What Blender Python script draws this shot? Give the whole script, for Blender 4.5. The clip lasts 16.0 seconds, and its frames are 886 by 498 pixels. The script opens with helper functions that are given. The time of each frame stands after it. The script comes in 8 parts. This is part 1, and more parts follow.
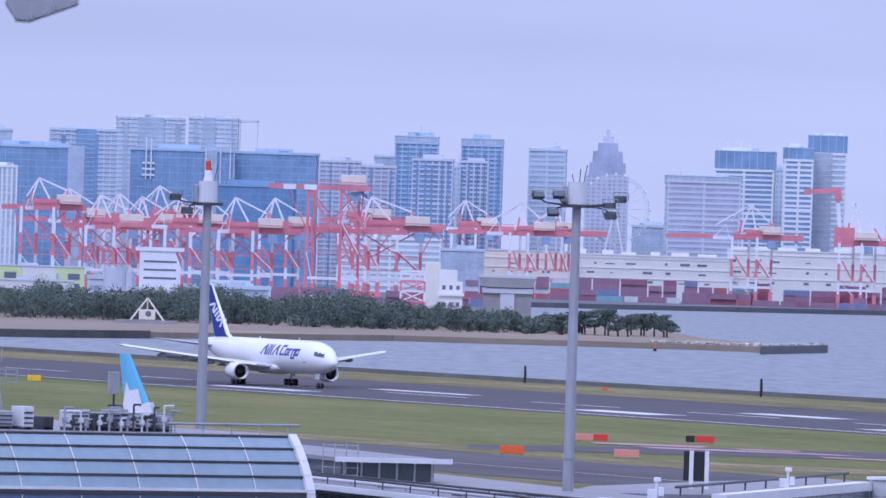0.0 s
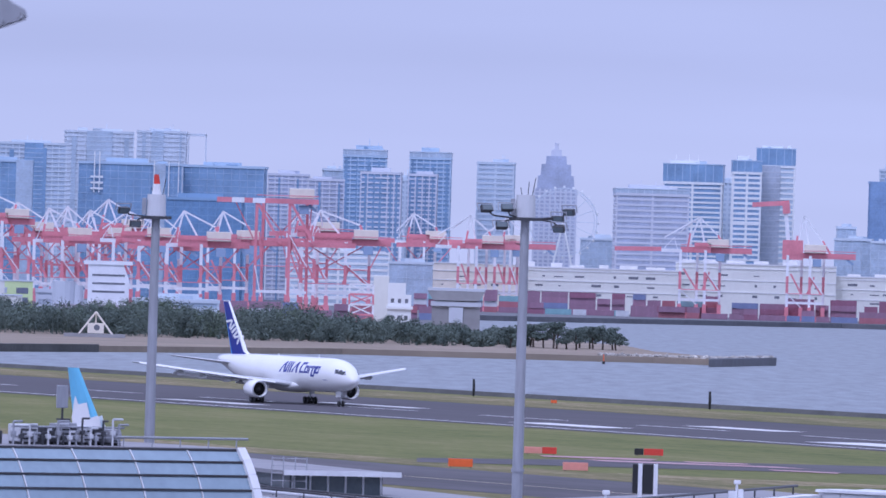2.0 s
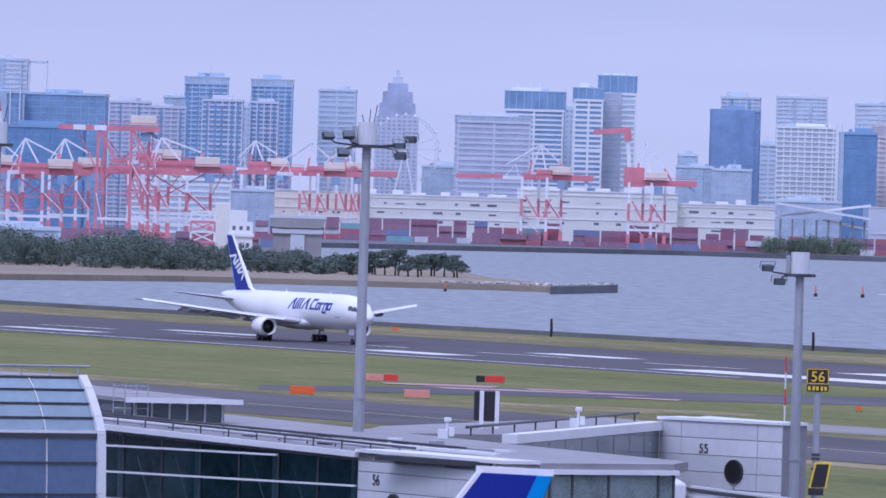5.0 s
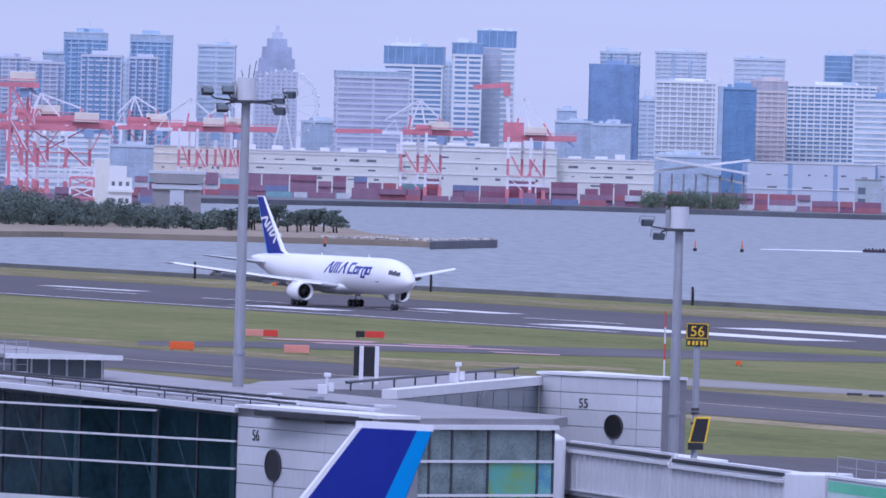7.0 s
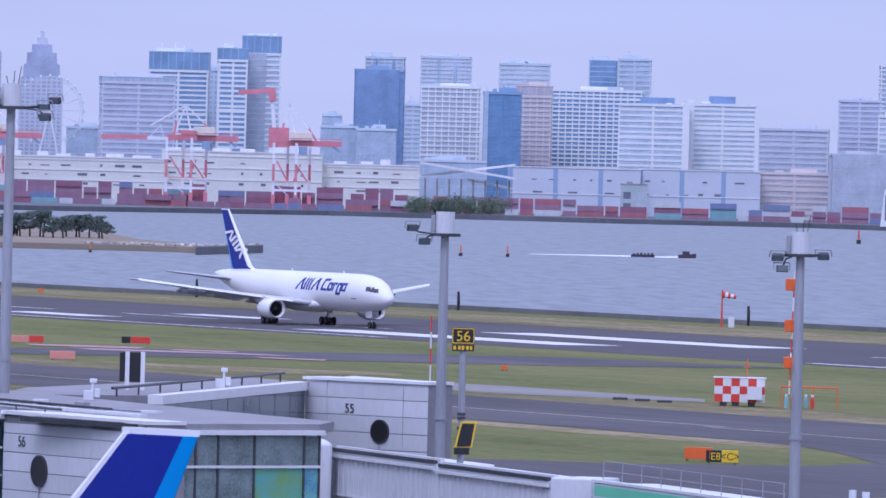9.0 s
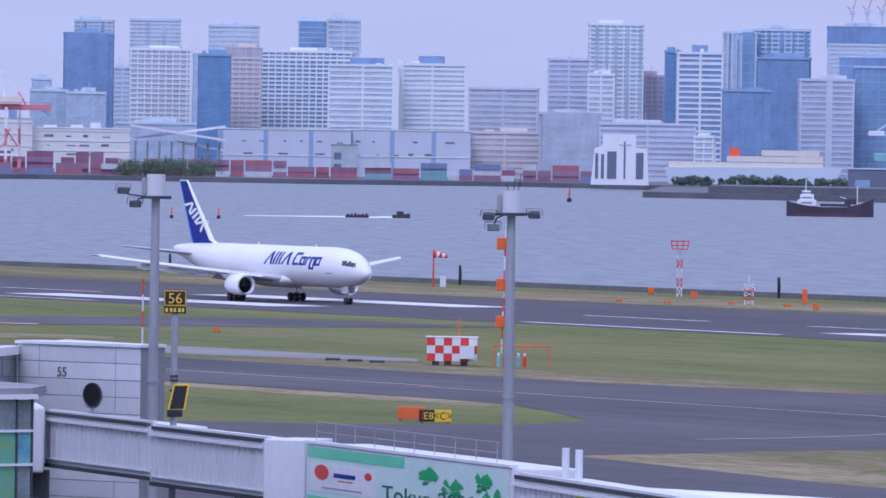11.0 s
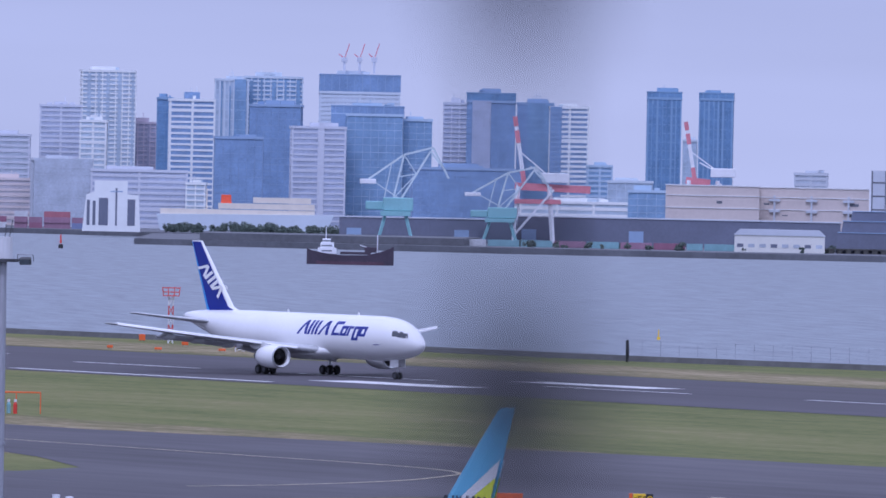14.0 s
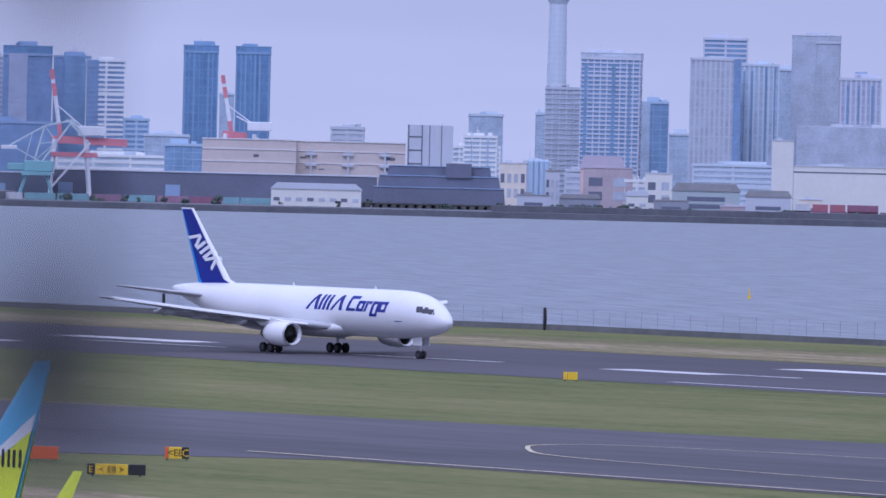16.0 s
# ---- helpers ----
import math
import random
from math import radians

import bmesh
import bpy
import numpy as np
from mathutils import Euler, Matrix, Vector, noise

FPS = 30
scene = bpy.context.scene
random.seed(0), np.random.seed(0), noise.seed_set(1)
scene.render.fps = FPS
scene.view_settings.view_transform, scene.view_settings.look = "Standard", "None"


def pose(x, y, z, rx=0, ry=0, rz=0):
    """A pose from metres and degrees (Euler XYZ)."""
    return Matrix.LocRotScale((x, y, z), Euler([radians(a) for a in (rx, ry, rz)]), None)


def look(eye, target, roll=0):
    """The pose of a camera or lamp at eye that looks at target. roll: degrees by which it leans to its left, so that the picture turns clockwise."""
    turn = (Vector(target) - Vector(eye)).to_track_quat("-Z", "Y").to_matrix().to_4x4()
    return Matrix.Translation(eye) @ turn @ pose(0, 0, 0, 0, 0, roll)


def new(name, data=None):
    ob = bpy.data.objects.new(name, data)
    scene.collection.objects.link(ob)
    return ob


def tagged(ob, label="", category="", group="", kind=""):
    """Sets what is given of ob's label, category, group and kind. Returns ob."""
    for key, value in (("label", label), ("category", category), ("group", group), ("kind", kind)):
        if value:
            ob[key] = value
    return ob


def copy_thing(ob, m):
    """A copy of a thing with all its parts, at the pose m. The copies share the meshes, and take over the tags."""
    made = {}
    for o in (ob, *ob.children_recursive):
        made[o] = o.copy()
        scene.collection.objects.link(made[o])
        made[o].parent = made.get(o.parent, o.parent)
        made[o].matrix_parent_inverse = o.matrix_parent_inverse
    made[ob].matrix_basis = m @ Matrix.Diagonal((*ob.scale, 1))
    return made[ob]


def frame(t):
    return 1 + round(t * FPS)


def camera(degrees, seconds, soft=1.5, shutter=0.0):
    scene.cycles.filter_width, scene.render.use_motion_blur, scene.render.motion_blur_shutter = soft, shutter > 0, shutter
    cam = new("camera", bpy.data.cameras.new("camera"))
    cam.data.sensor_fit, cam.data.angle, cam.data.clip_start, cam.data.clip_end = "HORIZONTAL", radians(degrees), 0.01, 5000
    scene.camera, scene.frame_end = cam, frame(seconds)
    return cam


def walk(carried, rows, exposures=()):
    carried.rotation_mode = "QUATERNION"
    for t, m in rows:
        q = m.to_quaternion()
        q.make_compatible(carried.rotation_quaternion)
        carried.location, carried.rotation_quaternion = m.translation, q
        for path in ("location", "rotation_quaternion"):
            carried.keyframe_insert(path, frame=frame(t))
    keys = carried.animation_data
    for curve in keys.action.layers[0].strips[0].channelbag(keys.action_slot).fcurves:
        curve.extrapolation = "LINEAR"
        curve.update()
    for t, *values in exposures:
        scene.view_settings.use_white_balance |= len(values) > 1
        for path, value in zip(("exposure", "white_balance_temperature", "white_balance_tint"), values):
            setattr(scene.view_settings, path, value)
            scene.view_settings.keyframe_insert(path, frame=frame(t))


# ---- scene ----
# ---- camera: it stands on an observation deck and pans after the aircraft with a long lens ----
EYE = 23.01
cam = camera(5.686, 16.0, soft=1.6)
TURNS = [  # seconds, yaw, pitch, roll
    (0.0, -0.000, -0.001, -1.81),
    (0.5, -0.038, -0.076, -1.77),
    (1.0, -0.123, -0.113, -1.67),
    (1.5, -0.205, 0.134, -1.79),
    (2.0, -0.331, 0.094, -1.73),
    (2.5, -0.299, -0.040, -1.72),
    (3.0, -0.562, -0.161, -1.84),
    (5.5, -1.495, -0.345, -1.68),
    (6.0, -1.679, -0.346, -1.65),
    (6.5, -1.888, -0.478, -1.49),
    (7.0, -2.124, -0.608, -1.63),
    (7.5, -2.417, -0.577, -1.68),
    (8.0, -2.908, -0.460, -1.73),
    (10.5, -4.797, -0.736, -0.92),
    (11.0, -5.492, -0.745, -0.93),
    (11.5, -6.134, -0.590, -1.11),
    (12.0, -6.376, -0.581, -1.04),
    (12.5, -6.828, -0.568, -1.07),
    (13.0, -7.319, -0.577, -1.13),
    (13.5, -8.049, -0.453, -1.19),
    (14.0, -8.756, -0.383, -1.22),
    (14.5, -9.464, -0.350, -1.28),
    (15.0, -10.077, -0.512, -1.35),
    (15.5, -10.835, -0.590, -1.31),
    (16.0, -11.732, -0.615, -1.38),
]
EXPOSURE = [(0.0, 0.15, 5060, 31), (2.5, 0.07, 5060, 31), (5.5, 0.09, 5060, 32), (8.0, 0.12, 5060, 32), (11.0, 0.02, 5040, 32), (16.0, -0.07, 5040, 32)]
walk(cam, [(t, pose(0, 0, EYE, 90 + pitch, roll, yaw)) for t, yaw, pitch, roll in TURNS], EXPOSURE)
cam.data.dof.use_dof = True
cam.data.dof.focus_distance = 1000.0
cam.data.dof.aperture_fstop = 9.5

# ---- plan of the airfield: u along the runway, v across it, away from the deck ----
HEADING, CENTRE = -64.146, 605.5
AIRCRAFT_HEADING = HEADING - 1.45
TAKEOFF_ROLL = [  # seconds, place of the aircraft nose along the runway
    (0.0, -1287.9),
    (0.5, -1281.8),
    (1.0, -1275.5),
    (1.5, -1268.7),
    (2.0, -1261.1),
    (2.5, -1252.6),
    (3.0, -1243.9),
    (5.5, -1188.8),
    (6.0, -1176.4),
    (6.5, -1162.8),
    (7.0, -1148.4),
    (7.5, -1133.6),
    (8.0, -1117.7),
    (10.5, -1031.7),
    (11.0, -1012.4),
    (11.5, -991.8),
    (12.0, -970.7),
    (12.5, -949.2),
    (13.0, -927.0),
    (13.5, -904.3),
    (14.0, -881.0),
    (14.5, -857.6),
    (15.0, -834.3),
    (15.5, -809.6),
    (16.0, -784.6),
]
ALONG = Vector((math.cos(radians(HEADING)), math.sin(radians(HEADING)), 0))
ACROSS = Vector((-ALONG.y, ALONG.x, 0))
FIELD = Matrix(((ALONG.x, ACROSS.x, 0, 0), (ALONG.y, ACROSS.y, 0, 0), (0, 0, 1, 0), (0, 0, 0, 1)))
SEA = -1.0


def field(u, v, z=0.0):
    return ALONG * u + ACROSS * v + Vector((0, 0, z))


def bearing(az, dist, z=0.0):
    """A place by its compass bearing from the deck (degrees) and its distance."""
    return Vector((dist * math.sin(radians(az)), dist * math.cos(radians(az)), z))


def facing(az, dist, z=0.0, turn=0.0):
    """A pose at a bearing: x to the right, y away from the deck."""
    p = bearing(az, dist, z)
    return pose(p.x, p.y, p.z, 0, 0, turn - az)


# ---- light: a bright overcast sky with a broad, weak sun ----
world = bpy.data.worlds.new("overcast")
scene.world = world
world.use_nodes = True
wt = world.node_tree
wt.nodes.clear()


def wnode(kind, **values):
    n = wt.nodes.new(kind)
    for k, v in values.items():
        n.inputs[k].default_value = v
    return n


geo = wt.nodes.new("ShaderNodeTexCoord")
sep = wt.nodes.new("ShaderNodeSeparateXYZ")
wt.links.new(geo.outputs["Generated"], sep.inputs[0])
ramp = wt.nodes.new("ShaderNodeValToRGB")
for pos, col in ((0.0, (0.555, 0.575, 0.630, 1)), (0.012, (0.525, 0.547, 0.608, 1)), (0.024, (0.462, 0.484, 0.555, 1)), (0.042, (0.50, 0.522, 0.592, 1)), (0.2, (0.72, 0.75, 0.80, 1)), (1.0, (1.15, 1.17, 1.2, 1))):
    e = ramp.color_ramp.elements.new(pos) if pos not in (0.0, 1.0) else ramp.color_ramp.elements[0 if pos == 0 else -1]
    e.color = col
wt.links.new(sep.outputs["Z"], ramp.inputs[0])
stretch = wt.nodes.new("ShaderNodeMapping")
stretch.inputs["Scale"].default_value = (9, 9, 90)
wt.links.new(geo.outputs["Generated"], stretch.inputs["Vector"])
cloud = wnode("ShaderNodeTexNoise", Scale=1.0, Detail=3.0, Roughness=0.45)
wt.links.new(stretch.outputs[0], cloud.inputs["Vector"])
shade = wnode("ShaderNodeMapRange")
shade.inputs["To Min"].default_value, shade.inputs["To Max"].default_value = 0.85, 1.10
wt.links.new(cloud.outputs["Fac"], shade.inputs["Value"])
mul = wt.nodes.new("ShaderNodeVectorMath")
mul.operation = "SCALE"
wt.links.new(ramp.outputs[0], mul.inputs[0])
wt.links.new(shade.outputs[0], mul.inputs["Scale"])
sky = wt.nodes.new("ShaderNodeTexSky")
sky.sky_type, sky.sun_disc = "NISHITA", False
sky.sun_elevation, sky.sun_rotation = radians(48), radians(205)
bg1, bg2 = wnode("ShaderNodeBackground", Strength=0.90), wnode("ShaderNodeBackground", Strength=0.012)
wt.links.new(mul.outputs[0], bg1.inputs[0])
wt.links.new(sky.outputs[0], bg2.inputs[0])
add = wt.nodes.new("ShaderNodeAddShader")
wt.links.new(bg1.outputs[0], add.inputs[0])
wt.links.new(bg2.outputs[0], add.inputs[1])
wout = wt.nodes.new("ShaderNodeOutputWorld")
wt.links.new(add.outputs[0], wout.inputs[0])

sun = new("sun", bpy.data.lights.new("sun", "SUN"))
sun.data.energy, sun.data.angle, sun.data.color = 0.9, radians(18), (1.0, 0.97, 0.93)
sun.matrix_world = look((0, 0, 0), (0.30, 0.66, -0.80))


# ---- materials ----
def surf(name, col, rough=0.6, metal=0.0, vary=0.14, size=1.0, bump=0.0, other=None, stretch=(1, 1, 1), spec=0.5, island=0.0):
    """A surface with colour variation at two scales and fine relief. size: metres of the large variation."""
    m = bpy.data.materials.new(name)
    m.use_nodes = True
    nt = m.node_tree
    b = nt.nodes["Principled BSDF"]
    b.inputs["Roughness"].default_value, b.inputs["Metallic"].default_value = rough, metal
    b.inputs["Specular IOR Level"].default_value = spec
    tc, mp = nt.nodes.new("ShaderNodeTexCoord"), nt.nodes.new("ShaderNodeMapping")
    mp.inputs["Scale"].default_value = stretch
    nt.links.new(tc.outputs["Object"], mp.inputs[0])
    fac = None
    for k, (scale, detail) in enumerate(((1 / size, 3.0), (9 / size, 4.0))):
        n = nt.nodes.new("ShaderNodeTexNoise")
        n.inputs["Scale"].default_value, n.inputs["Detail"].default_value = scale, detail
        nt.links.new(mp.outputs[0], n.inputs["Vector"])
        if fac is None:
            fac, first = n.outputs["Fac"], n
        else:
            mx = nt.nodes.new("ShaderNodeMix")
            mx.inputs[0].default_value = 0.4
            nt.links.new(fac, mx.inputs[2])
            nt.links.new(n.outputs["Fac"], mx.inputs[3])
            fac = mx.outputs[0]
            if bump:
                bp = nt.nodes.new("ShaderNodeBump")
                bp.inputs["Strength"].default_value, bp.inputs["Distance"].default_value = bump, size * 0.03
                nt.links.new(n.outputs["Fac"], bp.inputs["Height"])
                nt.links.new(bp.outputs[0], b.inputs["Normal"])
    cr = nt.nodes.new("ShaderNodeValToRGB")
    a = [c * (1 - vary) for c in col]
    z = list(other) if other else [min(1, c * (1 + vary)) for c in col]
    cr.color_ramp.elements[0].position, cr.color_ramp.elements[1].position = 0.33, 0.67
    cr.color_ramp.elements[0].color, cr.color_ramp.elements[1].color = (*a, 1), (*z, 1)
    nt.links.new(fac, cr.inputs[0])
    last = cr.outputs[0]
    if island:
        oi = nt.nodes.new("ShaderNodeNewGeometry")
        mr = nt.nodes.new("ShaderNodeMapRange")
        mr.inputs["To Min"].default_value, mr.inputs["To Max"].default_value = 1 - island, 1 + island
        nt.links.new(oi.outputs["Random Per Island"], mr.inputs["Value"])
        vm = nt.nodes.new("ShaderNodeVectorMath")
        vm.operation = "SCALE"
        nt.links.new(last, vm.inputs[0])
        nt.links.new(mr.outputs[0], vm.inputs["Scale"])
        last = vm.outputs[0]
    nt.links.new(last, b.inputs["Base Color"])
    return m


def turf(name, ramp, sizes=(45.0, 6.0, 1.3), rough=0.9):
    """Grass ground: broad mown streaks, patches and tufts, from dark green to straw."""
    m = bpy.data.materials.new(name)
    m.use_nodes = True
    nt = m.node_tree
    p = nt.nodes["Principled BSDF"]
    p.inputs["Roughness"].default_value, p.inputs["Specular IOR Level"].default_value = rough, 0.1
    tc = nt.nodes.new("ShaderNodeTexCoord")
    total = None
    for size, stretch, share, detail in zip(sizes, (0.16, 0.4, 0.8), (0.0, 0.42, 0.3), (4.0, 4.0, 2.0)):
        mp, n = nt.nodes.new("ShaderNodeMapping"), nt.nodes.new("ShaderNodeTexNoise")
        mp.inputs["Scale"].default_value = (stretch, 1, 1)
        n.inputs["Scale"].default_value, n.inputs["Detail"].default_value = 1 / size, detail
        nt.links.new(tc.outputs["Object"], mp.inputs[0])
        nt.links.new(mp.outputs[0], n.inputs["Vector"])
        if total is None:
            total = n.outputs["Fac"]
        else:
            mx = nt.nodes.new("ShaderNodeMix")
            mx.inputs[0].default_value = share
            nt.links.new(total, mx.inputs[2])
            nt.links.new(n.outputs["Fac"], mx.inputs[3])
            total = mx.outputs[0]
    cr = nt.nodes.new("ShaderNodeValToRGB")
    for k, (at, col) in enumerate(ramp):
        e = cr.color_ramp.elements[k] if k < 2 else cr.color_ramp.elements.new(at)
        e.position, e.color = at, (*col, 1)
    nt.links.new(total, cr.inputs[0])
    nt.links.new(cr.outputs[0], p.inputs["Base Color"])
    return m


ASPHALT = surf("asphalt", (0.080, 0.073, 0.082), 0.85, size=60, vary=0.22, stretch=(0.15, 1, 1), spec=0.25)
TAXIWAY = surf("taxiway asphalt", (0.088, 0.082, 0.089), 0.85, size=34, vary=0.34, stretch=(0.2, 1, 1), spec=0.25)
CONCRETE = surf("apron concrete", (0.24, 0.23, 0.22), 0.85, size=25, vary=0.15, spec=0.25)
GRASS = turf("mown grass", ((0.38, (0.092, 0.106, 0.036)), (0.70, (0.30, 0.245, 0.145)), (0.46, (0.133, 0.146, 0.048)), (0.54, (0.168, 0.171, 0.062)), (0.61, (0.202, 0.188, 0.082))))
DRYGRASS = turf("dry grass", ((0.40, (0.110, 0.115, 0.045)), (0.62, (0.34, 0.285, 0.175)), (0.48, (0.165, 0.15, 0.07)), (0.54, (0.23, 0.19, 0.105))), (30.0, 5.0, 1.2))
PAINT = surf("white runway paint", (0.78, 0.78, 0.76), 0.6, size=6, vary=0.12, other=(0.62, 0.61, 0.6))
REDPAINT = surf("faded red paint", (0.50, 0.22, 0.23), 0.7, size=7, vary=0.35, other=(0.48, 0.33, 0.34), stretch=(0.3, 1, 1))
YELLOWPAINT = surf("yellow line paint", (0.55, 0.48, 0.33), 0.7, size=6, vary=0.2)
SAND = surf("beach sand", (0.27, 0.225, 0.175), 0.9, size=25, vary=0.2, stretch=(0.3, 1, 1), spec=0.1)
ROCK = surf("grey rock revetment", (0.13, 0.125, 0.125), 0.9, size=3, vary=0.45, bump=0.6, spec=0.2, island=0.4)
SEAWALL = surf("concrete seawall", (0.10, 0.10, 0.095), 0.9, size=9, vary=0.25, spec=0.2)
WATER = surf("bay water", (0.180, 0.205, 0.228), 0.45, size=34, vary=0.34, bump=0.35, stretch=(9.0, 1.1, 1), spec=0.30)
WHITE = surf("white aircraft paint", (0.82, 0.82, 0.82), 0.22, size=5, vary=0.03, spec=0.5)
WINGGREY = surf("grey wing paint", (0.52, 0.53, 0.55), 0.35, size=3, vary=0.08)
NAVY = surf("deep blue paint", (0.010, 0.022, 0.250), 0.35, size=3, vary=0.08, spec=0.3)
TRITON = surf("sky blue paint", (0.02, 0.30, 0.74), 0.3, size=3, vary=0.05)
PALEBLUE = surf("pale blue paint", (0.16, 0.50, 0.72), 0.35, size=3, vary=0.06)
LIME = surf("lime yellow paint", (0.70, 0.78, 0.02), 0.35, size=3, vary=0.05)
TYRE = surf("tyre rubber", (0.02, 0.02, 0.021), 0.8, size=0.5, vary=0.2)
COCKPIT = surf("dark cockpit glass", (0.07, 0.075, 0.09), 0.15, size=1, vary=0.3)
BLACK = surf("black enamel", (0.016, 0.016, 0.018), 0.45, size=0.6, vary=0.2)
METAL = surf("brushed steel", (0.45, 0.46, 0.48), 0.4, metal=0.7, size=1, vary=0.12)
DARKMETAL = surf("dark steel", (0.07, 0.072, 0.08), 0.5, metal=0.4, size=1, vary=0.25)
GALV = surf("galvanised steel", (0.36, 0.37, 0.40), 0.55, metal=0.35, size=1.2, vary=0.16, stretch=(1, 1, 0.15))
PANEL = surf("pale grey cladding", (0.60, 0.61, 0.63), 0.5, size=2.5, vary=0.07, stretch=(1, 1, 0.35))
PANEL2 = surf("weathered white cladding", (0.66, 0.67, 0.69), 0.5, size=2.0, vary=0.09, stretch=(1, 1, 0.3))
ROOFGREY = surf("grey roof sheet", (0.24, 0.235, 0.25), 0.6, size=3, vary=0.16)
ROOFWHITE = surf("white roof trim", (0.72, 0.72, 0.73), 0.5, size=2, vary=0.08)
ORANGE = surf("signal orange", (0.75, 0.13, 0.02), 0.5, size=1, vary=0.12)
SALMON = surf("faded salmon board", (0.68, 0.28, 0.22), 0.6, size=1, vary=0.12)
RED = surf("signal red", (0.62, 0.05, 0.03), 0.5, size=1, vary=0.12)
YELLOW = surf("sign yellow", (0.80, 0.52, 0.01), 0.45, size=0.6, vary=0.06)
GREENSIGN = surf("mint green board", (0.16, 0.60, 0.36), 0.5, size=1.2, vary=0.07)
LEAFSIGN = surf("leaf green print", (0.02, 0.36, 0.11), 0.5, size=0.8, vary=0.1)
# red of the far cranes, dulled towards pink to paint in distance haze
HAZED_RED = surf("hazed crane red", (0.66, 0.235, 0.275), 0.6, size=6, vary=0.15)
CRANEWHITE = surf("crane white", (0.78, 0.79, 0.82), 0.6, size=6, vary=0.08)
CRANETEAL = surf("crane teal", (0.24, 0.47, 0.50), 0.6, size=6, vary=0.12)
CREAM = surf("cream cabin", (0.74, 0.68, 0.58), 0.6, size=4, vary=0.08)
# far pines: bluish haze is put into the green, which lightens it
HAZED_PINE = surf("hazed pine foliage", (0.112, 0.150, 0.140), 0.9, size=7, vary=0.34, other=(0.160, 0.198, 0.165), spec=0.1, island=0.10)
LEAFY = surf("broadleaf foliage", (0.130, 0.178, 0.135), 0.9, size=7, vary=0.3, other=(0.18, 0.225, 0.155), spec=0.1, island=0.10)
BARK = surf("bark", (0.07, 0.055, 0.045), 0.9, size=0.6, vary=0.3)
HULL = surf("ship hull dark", (0.055, 0.04, 0.06), 0.55, size=6, vary=0.25)
HULLRED = surf("hull red lead", (0.085, 0.042, 0.062), 0.6, size=5, vary=0.25)


def glass(name, col, rough=0.12, spec=0.7, size=6.0, vary=0.15):
    return surf(name, col, rough, 0.0, vary, size, spec=spec)


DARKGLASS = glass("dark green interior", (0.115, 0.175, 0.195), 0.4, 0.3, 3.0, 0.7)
# upper hall panes: the pale sky they mirror is put into the base colour
SKYTONE_GLASS = glass("roof glazing with painted sky reflection", (0.235, 0.315, 0.375), 0.12, 0.7, 4.0, 0.12)
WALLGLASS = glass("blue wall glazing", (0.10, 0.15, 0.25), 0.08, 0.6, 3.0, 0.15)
GREYGLASS = glass("grey glazing", (0.12, 0.15, 0.165), 0.12, 0.5, 2.5, 0.2)
# far facades: the distance haze is mixed into these base colours, paler and bluer
HAZED_FACADE = {
    "white": surf("hazed white facade", (0.760, 0.780, 0.780), 0.7, size=20, vary=0.05),
    "pale": surf("hazed pale blue facade", (0.559, 0.629, 0.701), 0.7, size=20, vary=0.05),
    "haze": surf("very pale hazed facade", (0.594, 0.654, 0.724), 0.7, size=20, vary=0.04),
    "lilac": surf("hazed lilac grey facade", (0.582, 0.606, 0.677), 0.7, size=20, vary=0.05),
    "blue": surf("hazed blue grey facade", (0.428, 0.547, 0.677), 0.7, size=20, vary=0.05),
    "grey": surf("hazed mid grey facade", (0.535, 0.570, 0.629), 0.7, size=20, vary=0.05),
    "beige": surf("hazed beige pink facade", (0.666, 0.594, 0.582), 0.7, size=20, vary=0.05),
    "red": surf("hazed dusty red facade", (0.510, 0.452, 0.522), 0.7, size=20, vary=0.05),
    "slate": surf("hazed slate blue facade", (0.285, 0.390, 0.555), 0.6, size=20, vary=0.06),
    "deep": surf("hazed deep blue facade", (0.238, 0.368, 0.535), 0.6, size=20, vary=0.06),
    "bright": surf("hazed bright blue facade", (0.166, 0.356, 0.570), 0.5, size=20, vary=0.08),
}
# window tints carry the same haze in their colour, close to the walls
HAZED_PANE = {
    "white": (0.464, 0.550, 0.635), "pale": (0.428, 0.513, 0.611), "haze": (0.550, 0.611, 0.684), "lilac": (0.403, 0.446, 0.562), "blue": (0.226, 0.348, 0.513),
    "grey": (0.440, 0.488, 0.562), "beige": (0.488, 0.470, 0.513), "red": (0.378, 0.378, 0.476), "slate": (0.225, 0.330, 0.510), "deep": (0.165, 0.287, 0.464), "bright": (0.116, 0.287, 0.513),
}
HAZED_PANE = {k: glass(k + " hazed facade glazing", c, 0.35, 0.3, 9.0, 0.20) for k, c in HAZED_PANE.items()}


# ---- building blocks ----
def thing(name, label, category, m=None, group="", kind=""):
    ob = new(name)
    ob.empty_display_size = 1.0
    if m is not None:
        ob.matrix_world = m
    return tagged(ob, label, category, group, kind)


def link(name, bm, material, parent=None, label="", smooth=False):
    me = bpy.data.meshes.new(name)
    bmesh.ops.recalc_face_normals(bm, faces=bm.faces)
    if smooth:
        for f in bm.faces:
            f.smooth = True
    bm.to_mesh(me)
    bm.free()
    me.materials.append(material)
    ob = new(name, me)
    if parent is not None:
        ob.parent = parent
    if label:
        ob["label"] = label
    return ob


part = link


def structure(name, bm, material, label, category, m=None):
    ob = link(name, bm, material)
    if m is not None:
        ob.matrix_world = m
    return tagged(ob, label, category, kind="structure")


def mesh():
    return bmesh.new()


def quad(bm, *pts):
    return bm.faces.new([bm.verts.new(p) for p in pts])


